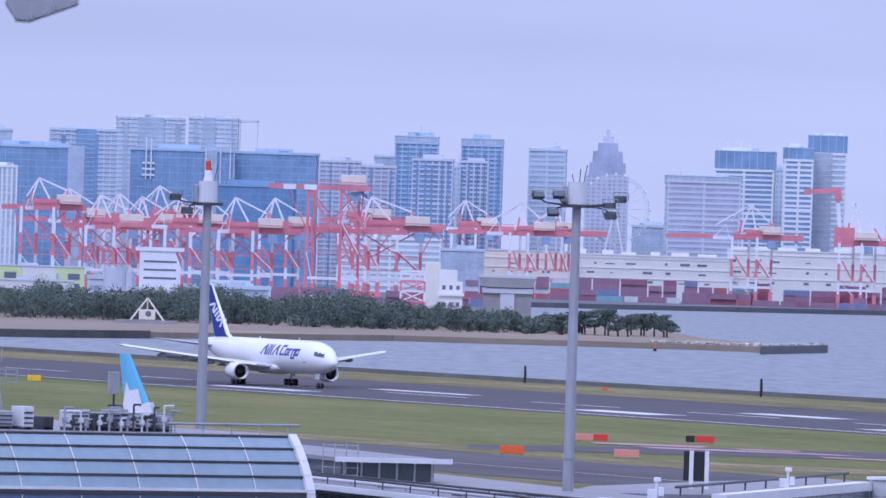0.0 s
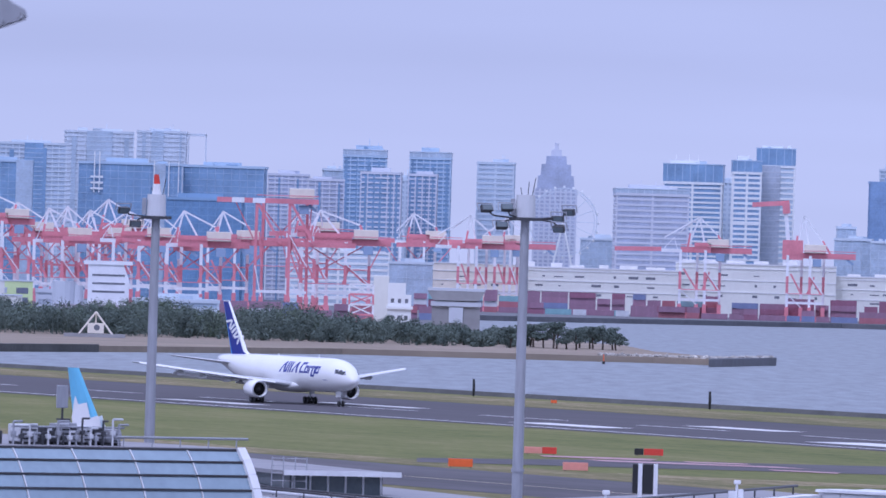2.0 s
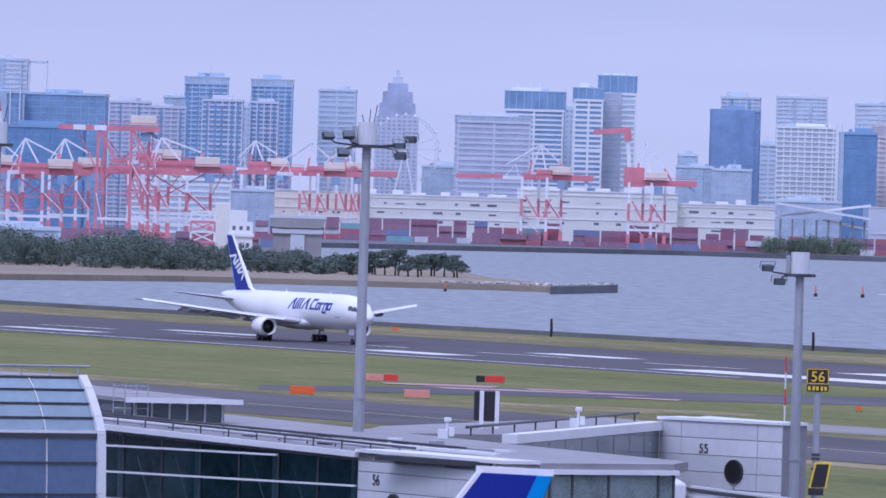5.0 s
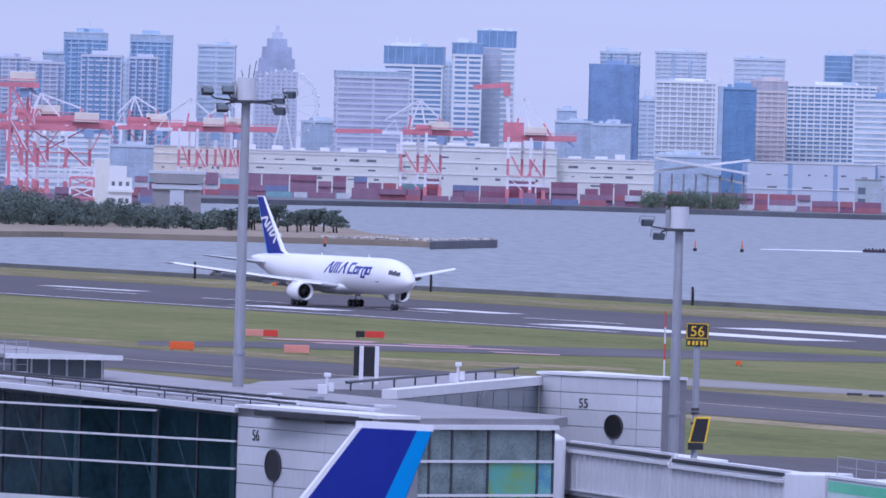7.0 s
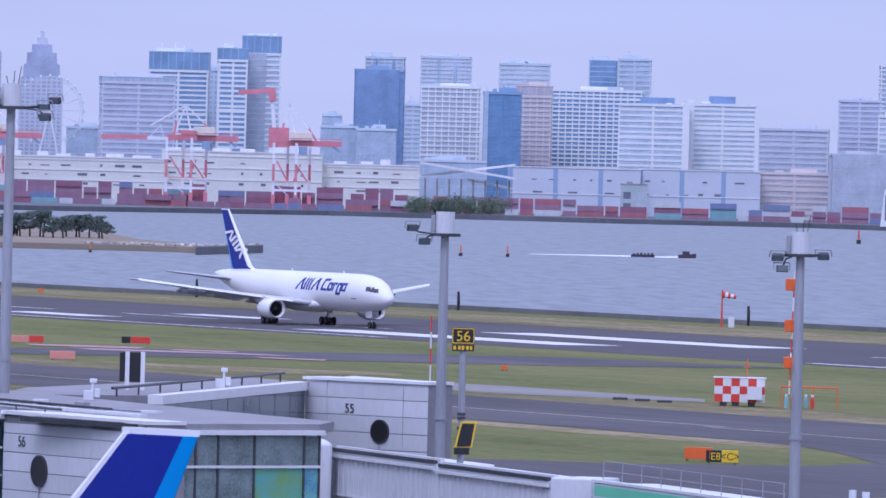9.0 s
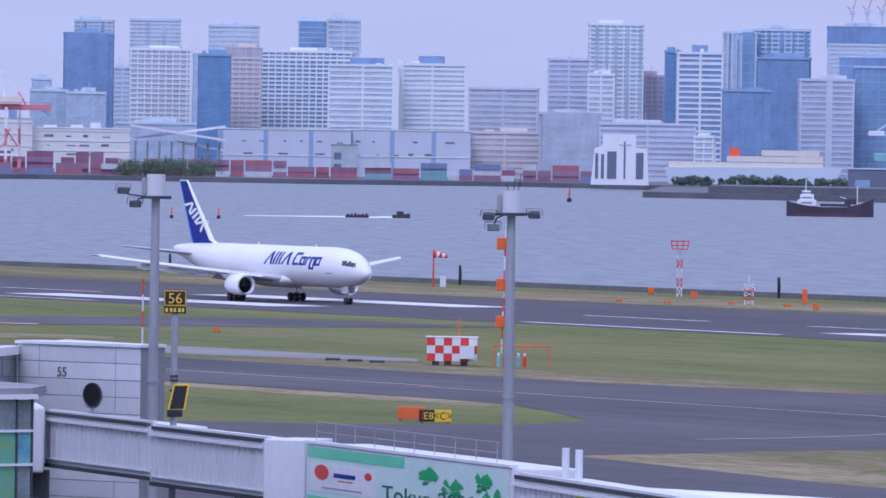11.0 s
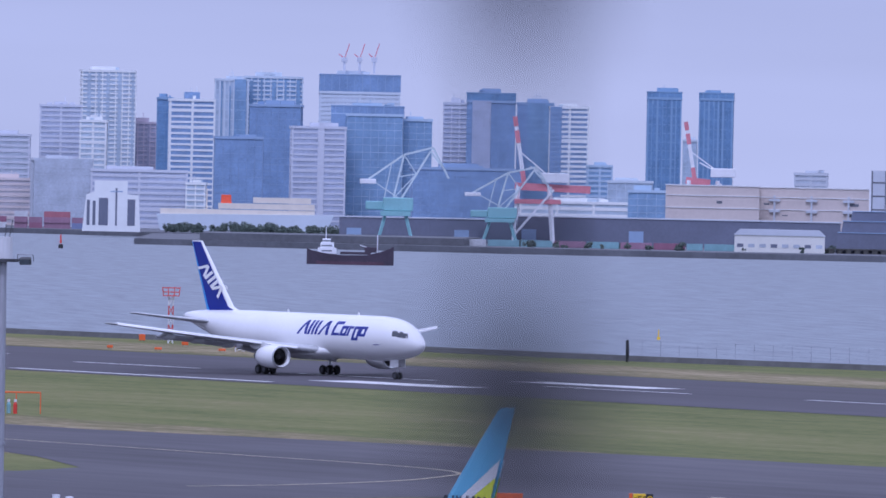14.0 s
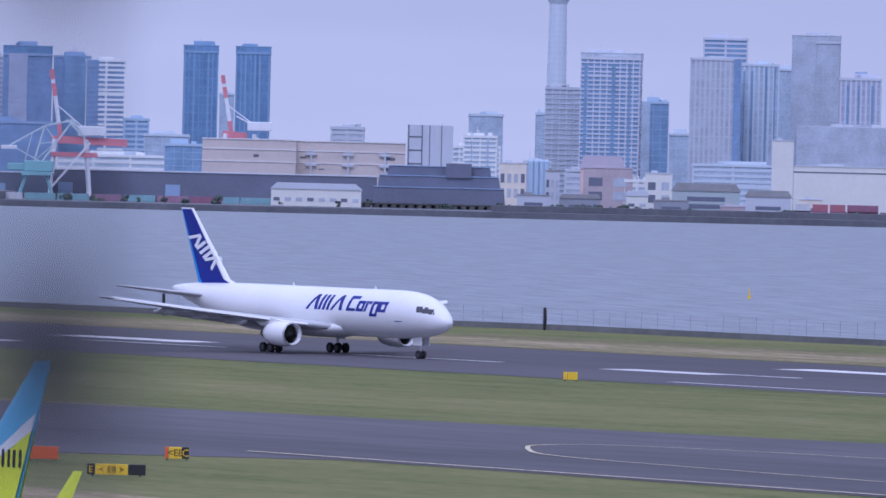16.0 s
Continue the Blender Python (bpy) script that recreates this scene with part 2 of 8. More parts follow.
def box(bm, x0, x1, y0, y1, z0, z1):
    v = [bm.verts.new((x, y, z)) for z in (z0, z1) for x, y in ((x0, y0), (x1, y0), (x1, y1), (x0, y1))]
    for f in ((3, 2, 1, 0), (4, 5, 6, 7), (0, 1, 5, 4), (1, 2, 6, 5), (2, 3, 7, 6), (3, 0, 4, 7)):
        bm.faces.new([v[i] for i in f])
    return v


def bevelled(bm, x0, x1, y0, y1, z0, z1, r=0.03):
    b = mesh()
    box(b, x0, x1, y0, y1, z0, z1)
    bmesh.ops.bevel(b, geom=b.edges[:], offset=r, segments=2, affect="EDGES", profile=0.5)
    join(bm, b)


def join(bm, other, m=None):
    vs = {v: bm.verts.new(m @ v.co if m is not None else v.co) for v in other.verts}
    for f in other.faces:
        bm.faces.new([vs[v] for v in f.verts])
    other.free()


def tube(bm, p, q, r0, r1=None, n=8, caps=True):
    p, q = Vector(p), Vector(q)
    r1 = r0 if r1 is None else r1
    axis = (q - p).normalized()
    a = axis.orthogonal().normalized()
    b = axis.cross(a)
    rings = [[bm.verts.new(c + (a * math.cos(k * math.tau / n) + b * math.sin(k * math.tau / n)) * r) for k in range(n)] for c, r in ((p, r0), (q, r1))]
    for k in range(n):
        bm.faces.new((rings[0][k], rings[0][(k + 1) % n], rings[1][(k + 1) % n], rings[1][k]))
    if caps:
        bm.faces.new(rings[0][::-1])
        bm.faces.new(rings[1])


def beam(bm, p, q, w, h=None):
    """A square bar from p to q."""
    p, q = Vector(p), Vector(q)
    h = w if h is None else h
    axis = (q - p).normalized()
    side = axis.cross(Vector((0, 0, 1)))
    side = side.normalized() if side.length > 1e-4 else Vector((1, 0, 0))
    up = side.cross(axis)
    rings = [[bm.verts.new(c + side * (sx * w / 2) + up * (sz * h / 2)) for sx, sz in ((-1, -1), (1, -1), (1, 1), (-1, 1))] for c in (p, q)]
    for k in range(4):
        bm.faces.new((rings[0][k], rings[0][(k + 1) % 4], rings[1][(k + 1) % 4], rings[1][k]))
    bm.faces.new(rings[0][::-1])
    bm.faces.new(rings[1])


def loft(bm, rings, close=True, caps=True):
    vs = [[bm.verts.new(p) for p in r] for r in rings]
    n = len(vs[0])
    for a, b in zip(vs, vs[1:]):
        for k in range(n if close else n - 1):
            bm.faces.new((a[k], a[(k + 1) % n], b[(k + 1) % n], b[k]))
    if caps:
        bm.faces.new(vs[0][::-1])
        bm.faces.new(vs[-1])


def prism(bm, outline, y0, y1):
    """An outline in x, z, extruded along y."""
    loft(bm, [[(x, y, z) for x, z in outline] for y in (y0, y1)])


# ---- the airfield ground, the runway, the taxiways ----
def sheet(name, rings, z, material, label, category):
    """Flat surfaces given in the field's u, v."""
    bm = mesh()
    for k, ring in enumerate(rings):
        bm.faces.new([bm.verts.new((u, v, z + 0.0004 * k)) for u, v in ring])
    return structure(name, bm, material, label, category, FIELD)


COAST = [(-3400, 688), (-1400, 699), (-1240, 707), (-1130, 709), (-990, 717), (-923, 731), (-700, 738), (-300, 748), (600, 756)]
bm = mesh()
loft(bm, [[(u, v, z) for u, v in COAST + [(600, -500), (-3400, -500)]] for z in (-4.0, 0.0)])
structure("ground", bm, GRASS, "airfield ground of mown green grass", "ground", FIELD)

bm = mesh()
quad(bm, (-9000, -3000, SEA), (9000, -3000, SEA), (9000, 6500, SEA), (-9000, 6500, SEA))
structure("water", bm, WATER, "grey-blue choppy bay water", "water")

bm = mesh()
for (u0, v0), (u1, v1) in zip(COAST, COAST[1:]):
    n = max(1, int((u1 - u0) / 40))
    for k in range(n):
        a, b = k / n, (k + 1) / n
        p, q = (u0 + (u1 - u0) * a, v0 + (v1 - v0) * a), (u0 + (u1 - u0) * b, v0 + (v1 - v0) * b)
        loft(bm, [[(x, y - 1.2, 0.0), (x, y + 1.0, 0.0), (x, y + 0.4, 0.75), (x, y - 0.6, 0.75)] for x, y in (p, q)])
structure("seawall", bm, SEAWALL, "low dark concrete seawall along the water", "seawall", FIELD)


def ring_at(*places):
    """A ring of u, v from bearings and distances."""
    return [(bearing(a, d).dot(ALONG), bearing(a, d).dot(ACROSS)) for a, d in places]


def strip(u0, u1, v0, v1):
    return [(u0, v0), (u1, v0), (u1, v1), (u0, v1)]


sheet("runway", [strip(-3300, 500, 572, 655)], 0.03, ASPHALT, "dark grey asphalt runway with white markings", "runway")
sheet("taxiway", [
    strip(-3300, -700, 402, 444),
    [(-700, 402), (-560, 399), (-560, 475), (-625, 462), (-700, 444)],
    [(-560, 399), (500, 402), (500, 560), (-420, 548), (-560, 475)],
    ring_at((0.2, 1052), (1.6, 1075), (4.4, 1090), (6.0, 1062), (4.4, 1042), (2.2, 1036), (0.2, 1030)),
], 0.035, TAXIWAY, "worn grey asphalt taxiway", "taxiway")
sheet("apron_taxiway", [[(-3300, -300), (500, -300), (500, 322), (-440, 326), (-500, 333), (-541, 341), (-543, 351), (-547, 361), (-548, 378), (-527, 401.8), (-666, 401.8), (-645, 399.5), (-630, 394.5), (-607, 384), (-600, 374), (-602, 358), (-612, 345), (-650, 339), (-760, 338), (-3300, 338)]], 0.03, TAXIWAY, "grey asphalt apron taxiway", "taxiway")
for k, ring in enumerate([strip(-3300, -700, 446, 458), strip(-1150, -640, 394, 401), [(-860, 444.3), (-640, 444.3), (-628, 448), (-700, 452), (-790, 455)], [(-775, 455), (-735, 455), (-722, 459), (-738, 463), (-768, 462)], [(-900, 452), (-700, 447), (-600, 458), (-700, 462)], [(-2600, 657), (-1040, 660), (-1040, 668), (-2600, 664)], strip(-900, 500, 690, 702), strip(-1060, -400, 672, 677), ring_at((3.7, 890), (5.3, 884), (6.6, 846), (8.3, 806), (8.3, 797), (6.6, 806), (5.0, 846), (3.7, 870)), ring_at((-0.5, 1012), (1.5, 1004), (3.4, 985), (3.4, 972), (1.5, 972), (-0.5, 985)), [(-548, 377), (-547, 361), (-543, 351), (-541, 341), (-500, 333), (-440, 326), (-440, 338), (-512, 346), (-533, 374)], [(-3300, 657), (500, 657), (500, 700), (-700, 700), (-930, 694), (-1240, 690), (-3300, 680)]]):
    sheet("dry_verge", [ring], 0.02 + 0.0005 * k, DRYGRASS, "tan dry grass verge", "verge")
sheet("service_road", [ring_at((3.55, 950), (4.19, 935), (5.35, 905), (5.35, 894), (4.19, 905), (3.55, 918))], 0.045, CONCRETE, "pale concrete service strip", "road")

# runway markings
marks = [strip(-3300, -1035, 576.4, 577.6), strip(-928, -871, 576.2, 578.0), strip(-713, 500, 578.4, 579.4)]
marks += [strip(-1078, -1005, 586, 596), strip(-1075, -1004, 614, 624)]
marks += [strip(-755, -737, 603, 608), strip(-758, -737, 630, 636)]
for u0 in (-1171, -878):
    marks += [strip(u0, u0 + 28, 587, 594), strip(u0, u0 + 28, 616, 622)]
marks += [strip(-1300, -1265, 588, 593), strip(-1300, -1265, 617, 621)]
marks += [strip(-3236 + 51.7 * k, -3207 + 51.7 * k, 606.4, 607.6) for k in range(70) if not -1085 < -3236 + 51.7 * k < -1000]
sheet("runway_marking", marks, 0.06, PAINT, "white painted runway markings", "marking")
sheet("red_marking", [ring_at((0.98, 1086), (1.75, 1084), (1.7, 1074), (1.02, 1078)), ring_at((1.25, 1071), (2.5, 1062), (2.74, 1054), (1.4, 1062)), ring_at((1.9, 1076), (2.35, 1073), (2.3, 1067), (1.95, 1070)), ring_at((2.45, 1046), (2.92, 1040), (2.9, 1034), (2.5, 1040))], 0.075, REDPAINT, "faded red and white painted closure stripe", "marking")
lines = [strip(-3300, -690, 420, 420.5)]


def guide_line(places, wide):
    """A painted line through u, v places, rounded between them."""
    pts = [Vector(p) for p in places]
    for _ in range(2):
        pts = [pts[0]] + [p.lerp(q, f) for p, q in zip(pts, pts[1:]) for f in (0.25, 0.75)] + [pts[-1]]
    out = []
    for p, q in zip(pts, pts[1:]):
        n = (q - p).normalized() * wide / 2
        out.append([(p.x + n.y, p.y - n.x), (q.x + n.y, q.y - n.x), (q.x - n.y, q.y + n.x), (p.x - n.y, p.y + n.x)])
    return out


lines += guide_line([(-690, 418), (-634, 417), (-610, 417), (-594, 413), (-586, 405), (-578, 396), (-570, 380), (-568, 369)], 0.4)
lines += guide_line([(-300, 452), (-500, 454), (-555, 448), (-557, 438), (-547, 430), (-538, 424), (-524, 421), (-470, 416), (-300, 414)], 0.4)
lines += [strip(-545, -300, 401.0, 401.7)]
sheet("taxi_marking", lines, 0.07, YELLOWPAINT, "thin pale taxiway guide lines", "marking")


# ---- the aircraft: a twin-engined freighter, built nose at the origin, facing +x, starboard towards -y ----
STATIONS = [(0.0, 4.15, 0.06, 0.06), (0.25, 4.17, 0.52, 0.50), (0.8, 4.25, 0.98, 0.95), (1.7, 4.40, 1.45, 1.45), (3.0, 4.62, 1.92, 1.98), (4.6, 4.78, 2.26, 2.36), (6.5, 4.85, 2.44, 2.60),
            (8.5, 4.87, 2.51, 2.70), (20.0, 4.87, 2.515, 2.70), (35.0, 4.87, 2.515, 2.70), (38.5, 4.98, 2.46, 2.60), (42.0, 5.25, 2.25, 2.30), (45.5, 5.65, 1.88, 1.86), (49.0, 6.08, 1.36, 1.34), (52.0, 6.40, 0.85, 0.85), (54.0, 6.58, 0.42, 0.44), (54.7, 6.62, 0.15, 0.16)]


def body_at(x):
    """The fuselage's centre height, half width and half height, x metres aft of the nose."""
    for a, b in zip(STATIONS, STATIONS[1:]):
        if x <= b[0]:
            k = (x - a[0]) / (b[0] - a[0])
            return [p + (q - p) * k for p, q in zip(a[1:], b[1:])]
    return STATIONS[-1][1:]


def side_patch(bm, x0, x1, z0, z1, lean=0.0, out=0.012, side=-1):
    """A patch of paint on the fuselage's flank, between two heights; lean shifts its top towards the nose."""
    rings = []
    for k in range(7):
        z = z0 + (z1 - z0) * k / 6
        row = []
        for x in (x0, x1):
            x = x - lean * (z - z0)
            c, w, h = body_at(x)
            s = max(-0.999, min(0.999, (z - c) / h))
            a = math.asin(s)
            row.append((-x, side * (w + out) * math.cos(a), c + (h + out) * math.sin(a)))
        rings.append(row)
    vs = [[bm.verts.new(p) for p in r] for r in rings]
    for a, b in zip(vs, vs[1:]):
        bm.faces.new((a[0], a[1], b[1], b[0]))


FOIL = [(0.0, 0.0), (0.03, 0.034), (0.12, 0.060), (0.30, 0.072), (0.55, 0.056), (0.8, 0.027), (1.0, 0.004), (1.0, -0.004), (0.75, -0.022), (0.45, -0.046), (0.2, -0.052), (0.05, -0.034)]


def foil_ring(le, y, z, chord, thick, upright=False):
    if upright:
        return [(-(le + c * chord), t * chord * thick, z) for c, t in FOIL]
    return [(-(le + c * chord), y, z + t * chord * thick - c * chord * 0.03) for c, t in FOIL]


def wheel_pair(parent, x, y, r, gap, wide):
    for s in (-1, 1):
        w = thing("wheel", "", "")
        w.parent = parent
        w.location = (x, y + s * gap, r)
        bm = mesh()
        prof = [(0.55 * r, wide / 2), (0.86 * r, wide / 2), (r, wide * 0.32), (r, -wide * 0.32), (0.86 * r, -wide / 2), (0.55 * r, -wide / 2)]
        loft(bm, [[(p * math.cos(a), q, p * math.sin(a)) for p, q in prof] for a in (k * math.tau / 20 for k in range(21))], close=True, caps=False)
        bmesh.ops.remove_doubles(bm, verts=bm.verts, dist=1e-4)
        link("tyre", bm, TYRE, w, smooth=True)
        bm = mesh()
        tube(bm, (0, -wide * 0.42, 0), (0, wide * 0.42, 0), 0.56 * r, n=14)
        link("rim", bm, DARKMETAL, w)


def aircraft():
    plane = thing("cargo_aircraft", "white twin-engined cargo jet with a deep blue tail on the runway", "aircraft")
    bm = mesh()
    N = 32
    loft(bm, [[(-x, w * math.cos(k * math.tau / N), z + h * math.sin(k * math.tau / N)) for k in range(N)] for x, z, w, h in STATIONS])
    fus = link("fuselage", bm, WHITE, plane, smooth=True)
    for x0, x1, z0, z1, ln in ((1.42, 2.05, 5.02, 5.62, 0.7), (2.12, 2.85, 5.12, 5.82, 0.55), (2.93, 3.7, 5.22, 5.88, 0.3)):
        for s in (-1, 1):
            bm = mesh()
            side_patch(bm, x0, x1, z0, z1, -ln, 0.02, s)
            link("cockpit_window", bm, COCKPIT, fus, "dark cockpit window")
    bm = mesh()
    side_patch(bm, 6.0, 7.3, 4.1, 4.19, 0, 0.018)
    link("nose_stripe", bm, NAVY, fus, "short dark dash")
    # airline title as plain slanted shapes: wedges, bars and blocks
    def stroke(bm, x0, x1, low, high, wide):
        """A bar of paint from aft place x0 at the foot to x1 at the top."""
        side_patch(bm, x0, x0 - wide, low, high, (x0 - x1) / (high - low))

    x = 24.4
    for kind, width, low, high in (("wedge", 2.3, 5.05, 6.75), ("bars", 2.2, 5.05, 6.75), ("wedge", 2.3, 5.05, 6.75), ("", 0.55, 0, 0), ("block", 1.75, 5.05, 6.75), ("block", 1.45, 5.05, 6.25), ("bar", 0.95, 5.05, 6.25), ("block", 1.45, 4.55, 6.25), ("block", 1.5, 5.05, 6.25)):
        lean = 0.32 * (high - low)
        if kind:
            bm = mesh()
            if kind == "wedge":
                stroke(bm, x, x - width * 0.62 - lean * 0.6, low, high, 0.5)
                stroke(bm, x - width + 0.55, x - width * 0.62 - lean * 0.6, low, high, 0.6)
            elif kind == "bars":
                for k in (0.0, 0.36, 0.72):
                    stroke(bm, x - width * k, x - width * k - lean, low, high, 0.5)
            elif kind == "bar":
                stroke(bm, x, x - lean, low, high, 0.45)
                side_patch(bm, x - lean - 0.4, x - lean - width, high - 0.35, high, 0.32)
            else:
                stroke(bm, x, x - lean, low, high, 0.5)
                side_patch(bm, x - 0.45, x - width, low, low + 0.32, 0.32)
                side_patch(bm, x - lean * 0.8 - 0.4, x - lean * 0.8 - width, high - 0.34, high, 0.32)
                if width < 1.6:
                    stroke(bm, x - width + 0.45, x - width + 0.45 - lean, low, high, 0.42)
            link("title_stroke", bm, NAVY, fus, "navy slanted title drawn as plain shapes")
        x -= width + 0.12
    # wing-body fairing
    bm = mesh()
    fair = []
    for x, w, d in ((16.0, 0.4, 0.1), (18.5, 2.2, 0.45), (21, 2.9, 0.6), (27, 2.9, 0.6), (31, 2.1, 0.45), (34, 0.5, 0.1)):
        fair.append([(-x, w * math.cos(a), 3.1 + (1.0 if math.sin(a) > 0 else 0.62 + d) * math.sin(a) * (w / 2.9)) for a in (k * math.tau / 16 for k in range(16))])
    loft(bm, fair)
    link("wing_fairing", bm, WHITE, fus, smooth=True)
    # wings
    for s in (-1, 1):
        bm = mesh()
        loft(bm, [foil_ring(le, s * y, z, c, th) for le, y, z, c, th in ((18.6, 1.6, 3.05, 10.0, 0.95), (20.0, 3.0, 3.25, 9.0, 0.95), (23.4, 8.0, 3.9, 6.3, 0.9), (28.4, 16.0, 4.9, 4.2, 0.85), (32.4, 23.3, 5.85, 2.4, 0.8), (33.2, 23.8, 5.92, 1.5, 0.6))])
        wing = link("wing", bm, WINGGREY, plane, "light grey swept wing", smooth=True)
        bm = mesh()
        loft(bm, [[(-le + 0.03, s * y, z + 0.05), (-le - 0.35, s * y, z + 0.2), (-le - 0.35, s * y, z - 0.16), (-le + 0.10, s * y, z - 0.12)] for le, y, z in ((21.0, 4.5, 3.44), (23.4, 8.0, 3.9), (28.4, 16.0, 4.9), (32.3, 23.2, 5.83))])
        link("slat", bm, WHITE, wing, "white leading edge slat")
        for y, le in ((5.2, 27.6), (9.8, 29.2), (13.2, 30.9), (16.4, 32.5)):
            bm = mesh()
            z = 3.25 + (y - 3) * 0.125 - 0.55
            loft(bm, [[(-(x + le - 28), s * y + 0.22 * r * math.cos(a), z + 0.42 * r * math.sin(a)) for a in (k * math.tau / 8 for k in range(8))] for x, r in ((25.2, 0.1), (26.3, 0.9), (28.2, 1.0), (30.0, 0.1))])
            link("flap_fairing", bm, WINGGREY, wing, smooth=True)
        for y0, y1, le0, le1 in ((3.2, 7.6, 28.3, 28.75), (8.6, 17.0, 28.9, 32.3)):
            bm = mesh()
            loft(bm, [[(-le, s * y, z), (-le - 1.5, s * y, z - 0.5), (-le - 1.5, s * y, z - 0.58), (-le, s * y, z - 0.3)] for y, le, z in ((y0, le0 - 0.3, 3.0 + (y0 - 3) * 0.125), (y1, le1 - 0.3, 3.0 + (y1 - 3) * 0.125))])
            link("flap", bm, WINGGREY, wing, "lowered trailing edge flap")
        # engine
        eng = thing("engine", "", "")
        eng.parent = plane
        eng.location = (-19.0, s * 7.95, 2.28)
        ey = 24
        bm = mesh()
        prof = [(0.55, 1.06), (0.12, 1.12), (0.0, 1.2), (0.05, 1.28), (0.4, 1.36), (1.4, 1.42), (2.8, 1.38), (3.9, 1.2), (4.4, 1.08), (4.35, 1.0), (3.6, 1.02)]
        loft(bm, [[(-x, r * math.cos(a), r * math.sin(a)) for x, r in prof] for a in (k * math.tau / ey for k in range(ey + 1))], close=False, caps=False)
        bmesh.ops.remove_doubles(bm, verts=bm.verts, dist=1e-4)
        link("nacelle", bm, WHITE, eng, smooth=True)
        bm = mesh()
        loft(bm, [[(-x, r * math.cos(a), r * math.sin(a)) for x, r in ((0.16, 1.10), (0.02, 1.17), (0.0, 1.22), (0.06, 1.295), (0.16, 1.32))] for a in (k * math.tau / ey for k in range(ey + 1))], close=False, caps=False)
        bmesh.ops.scale(bm, vec=(1.02, 1.005, 1.005), verts=bm.verts)
        link("intake_lip", bm, METAL, eng, "bare metal intake lip", smooth=True)
        bm = mesh()
        tube(bm, (-1.0, 0, 0), (-1.02, 0, 0), 1.07, n=24)
        link("fan_disc", bm, BLACK, eng, "dark fan disc")
        bm = mesh()
        for x in (0.0, -0.02):
            quad(bm, (-0.75 + x, 0.3, 0), (-0.75 + x, 1.05, 0.02), (-0.95 + x, 1.02, 0.25), (-0.85 + x, 0.29, 0.07))
        blade = link("fan_blade", bm, BLACK, eng, "dark fan blade")
        for k in range(1, 24):
            more = new("fan_blade", blade.data)
            more.parent = eng
            more.matrix_basis = Matrix.Rotation(k * math.tau / 24, 4, "X")
            more["label"] = "dark fan blade"
        bm = mesh()
        tube(bm, (-0.35, 0, 0), (-0.85, 0, 0), 0.04, 0.32, n=16)
        link("spinner", bm, DARKMETAL, eng)
        bm = mesh()
        tube(bm, (-3.6, 0, 0), (-5.6, 0, 0.02), 0.86, 0.5, n=20)
        tube(bm, (-5.5, 0, 0), (-6.4, 0, 0.02), 0.34, 0.05, n=16)
        link("core_exhaust", bm, DARKMETAL, eng, smooth=True)
        bm = mesh()
        loft(bm, [[(-1.2, -0.12, 1.3), (-6.0, -0.12, 0.75), (-6.0, 0.12, 0.75), (-1.2, 0.12, 1.3)], [(-4.2, -0.16, 1.75), (-8.2, -0.1, 1.55), (-8.2, 0.1, 1.55), (-4.2, 0.16, 1.75)]])
        link("pylon", bm, WHITE, eng)
        # tailplane
        bm = mesh()
        loft(bm, [foil_ring(le, s * y, z, c, 0.8) for le, y, z, c in ((45.2, 0.7, 5.95, 5.9), (45.9, 1.6, 6.05, 5.4), (50.8, 9.0, 6.85, 2.2), (51.3, 9.3, 6.9, 1.5))])
        link("tailplane", bm, WINGGREY, plane, "light grey tailplane", smooth=True)
        # main gear
        gear = thing("main_gear", "", "")
        gear.parent = plane
        gear.location = (-27.9, s * 4.65, 0)
        bm = mesh()
        tube(bm, (0, 0, 0.6), (0, 0, 3.3), 0.17, n=10)
        tube(bm, (-0.72, 0, 0.58), (0.72, 0, 0.58), 0.11, n=8)
        tube(bm, (0, 0, 2.0), (0.0, -s * 1.7, 3.2), 0.09, n=8)
        link("strut", bm, METAL, gear)
        bm = mesh()
        box(bm, -0.9, 0.9, s * 0.32, s * 0.36, 1.6, 3.3)
        link("gear_door", bm, WHITE, gear)
        for x in (-0.72, 0.72):
            wheel_pair(gear, x, 0, 0.58, 0.57, 0.42)
    gear = thing("nose_gear", "", "")
    gear.parent = plane
    gear.location = (-5.4, 0, 0)
    bm = mesh()
    tube(bm, (0, 0, 0.47), (-0.05, 0, 2.7), 0.1, n=10)
    tube(bm, (0, -0.3, 0.47), (0, 0.3, 0.47), 0.06, n=8)
    tube(bm, (0.0, 0, 1.3), (-1.1, 0, 2.5), 0.06, n=8)
    link("strut", bm, METAL, gear)
    for s in (-1, 1):
        bm = mesh()
        box(bm, -0.9, 0.9, s * 0.5, s * 0.53, 1.5, 2.5)
        link("gear_door", bm, WHITE, gear)
        bm = mesh()
        tube(bm, (0.12, s * 0.2, 1.62), (0.2, s * 0.2, 1.62), 0.12, n=10)
        link("taxi_lamp", bm, METAL, gear)
    wheel_pair(gear, 0, 0, 0.47, 0.31, 0.34)
    # fin: blue, with a white leading edge and a light blue trailing edge
    fin_le, fin_te = ((41.4, 7.35), (43.2, 7.9), (50.7, 15.85)), ((49.3, 7.35), (49.55, 7.9), (53.2, 15.85))

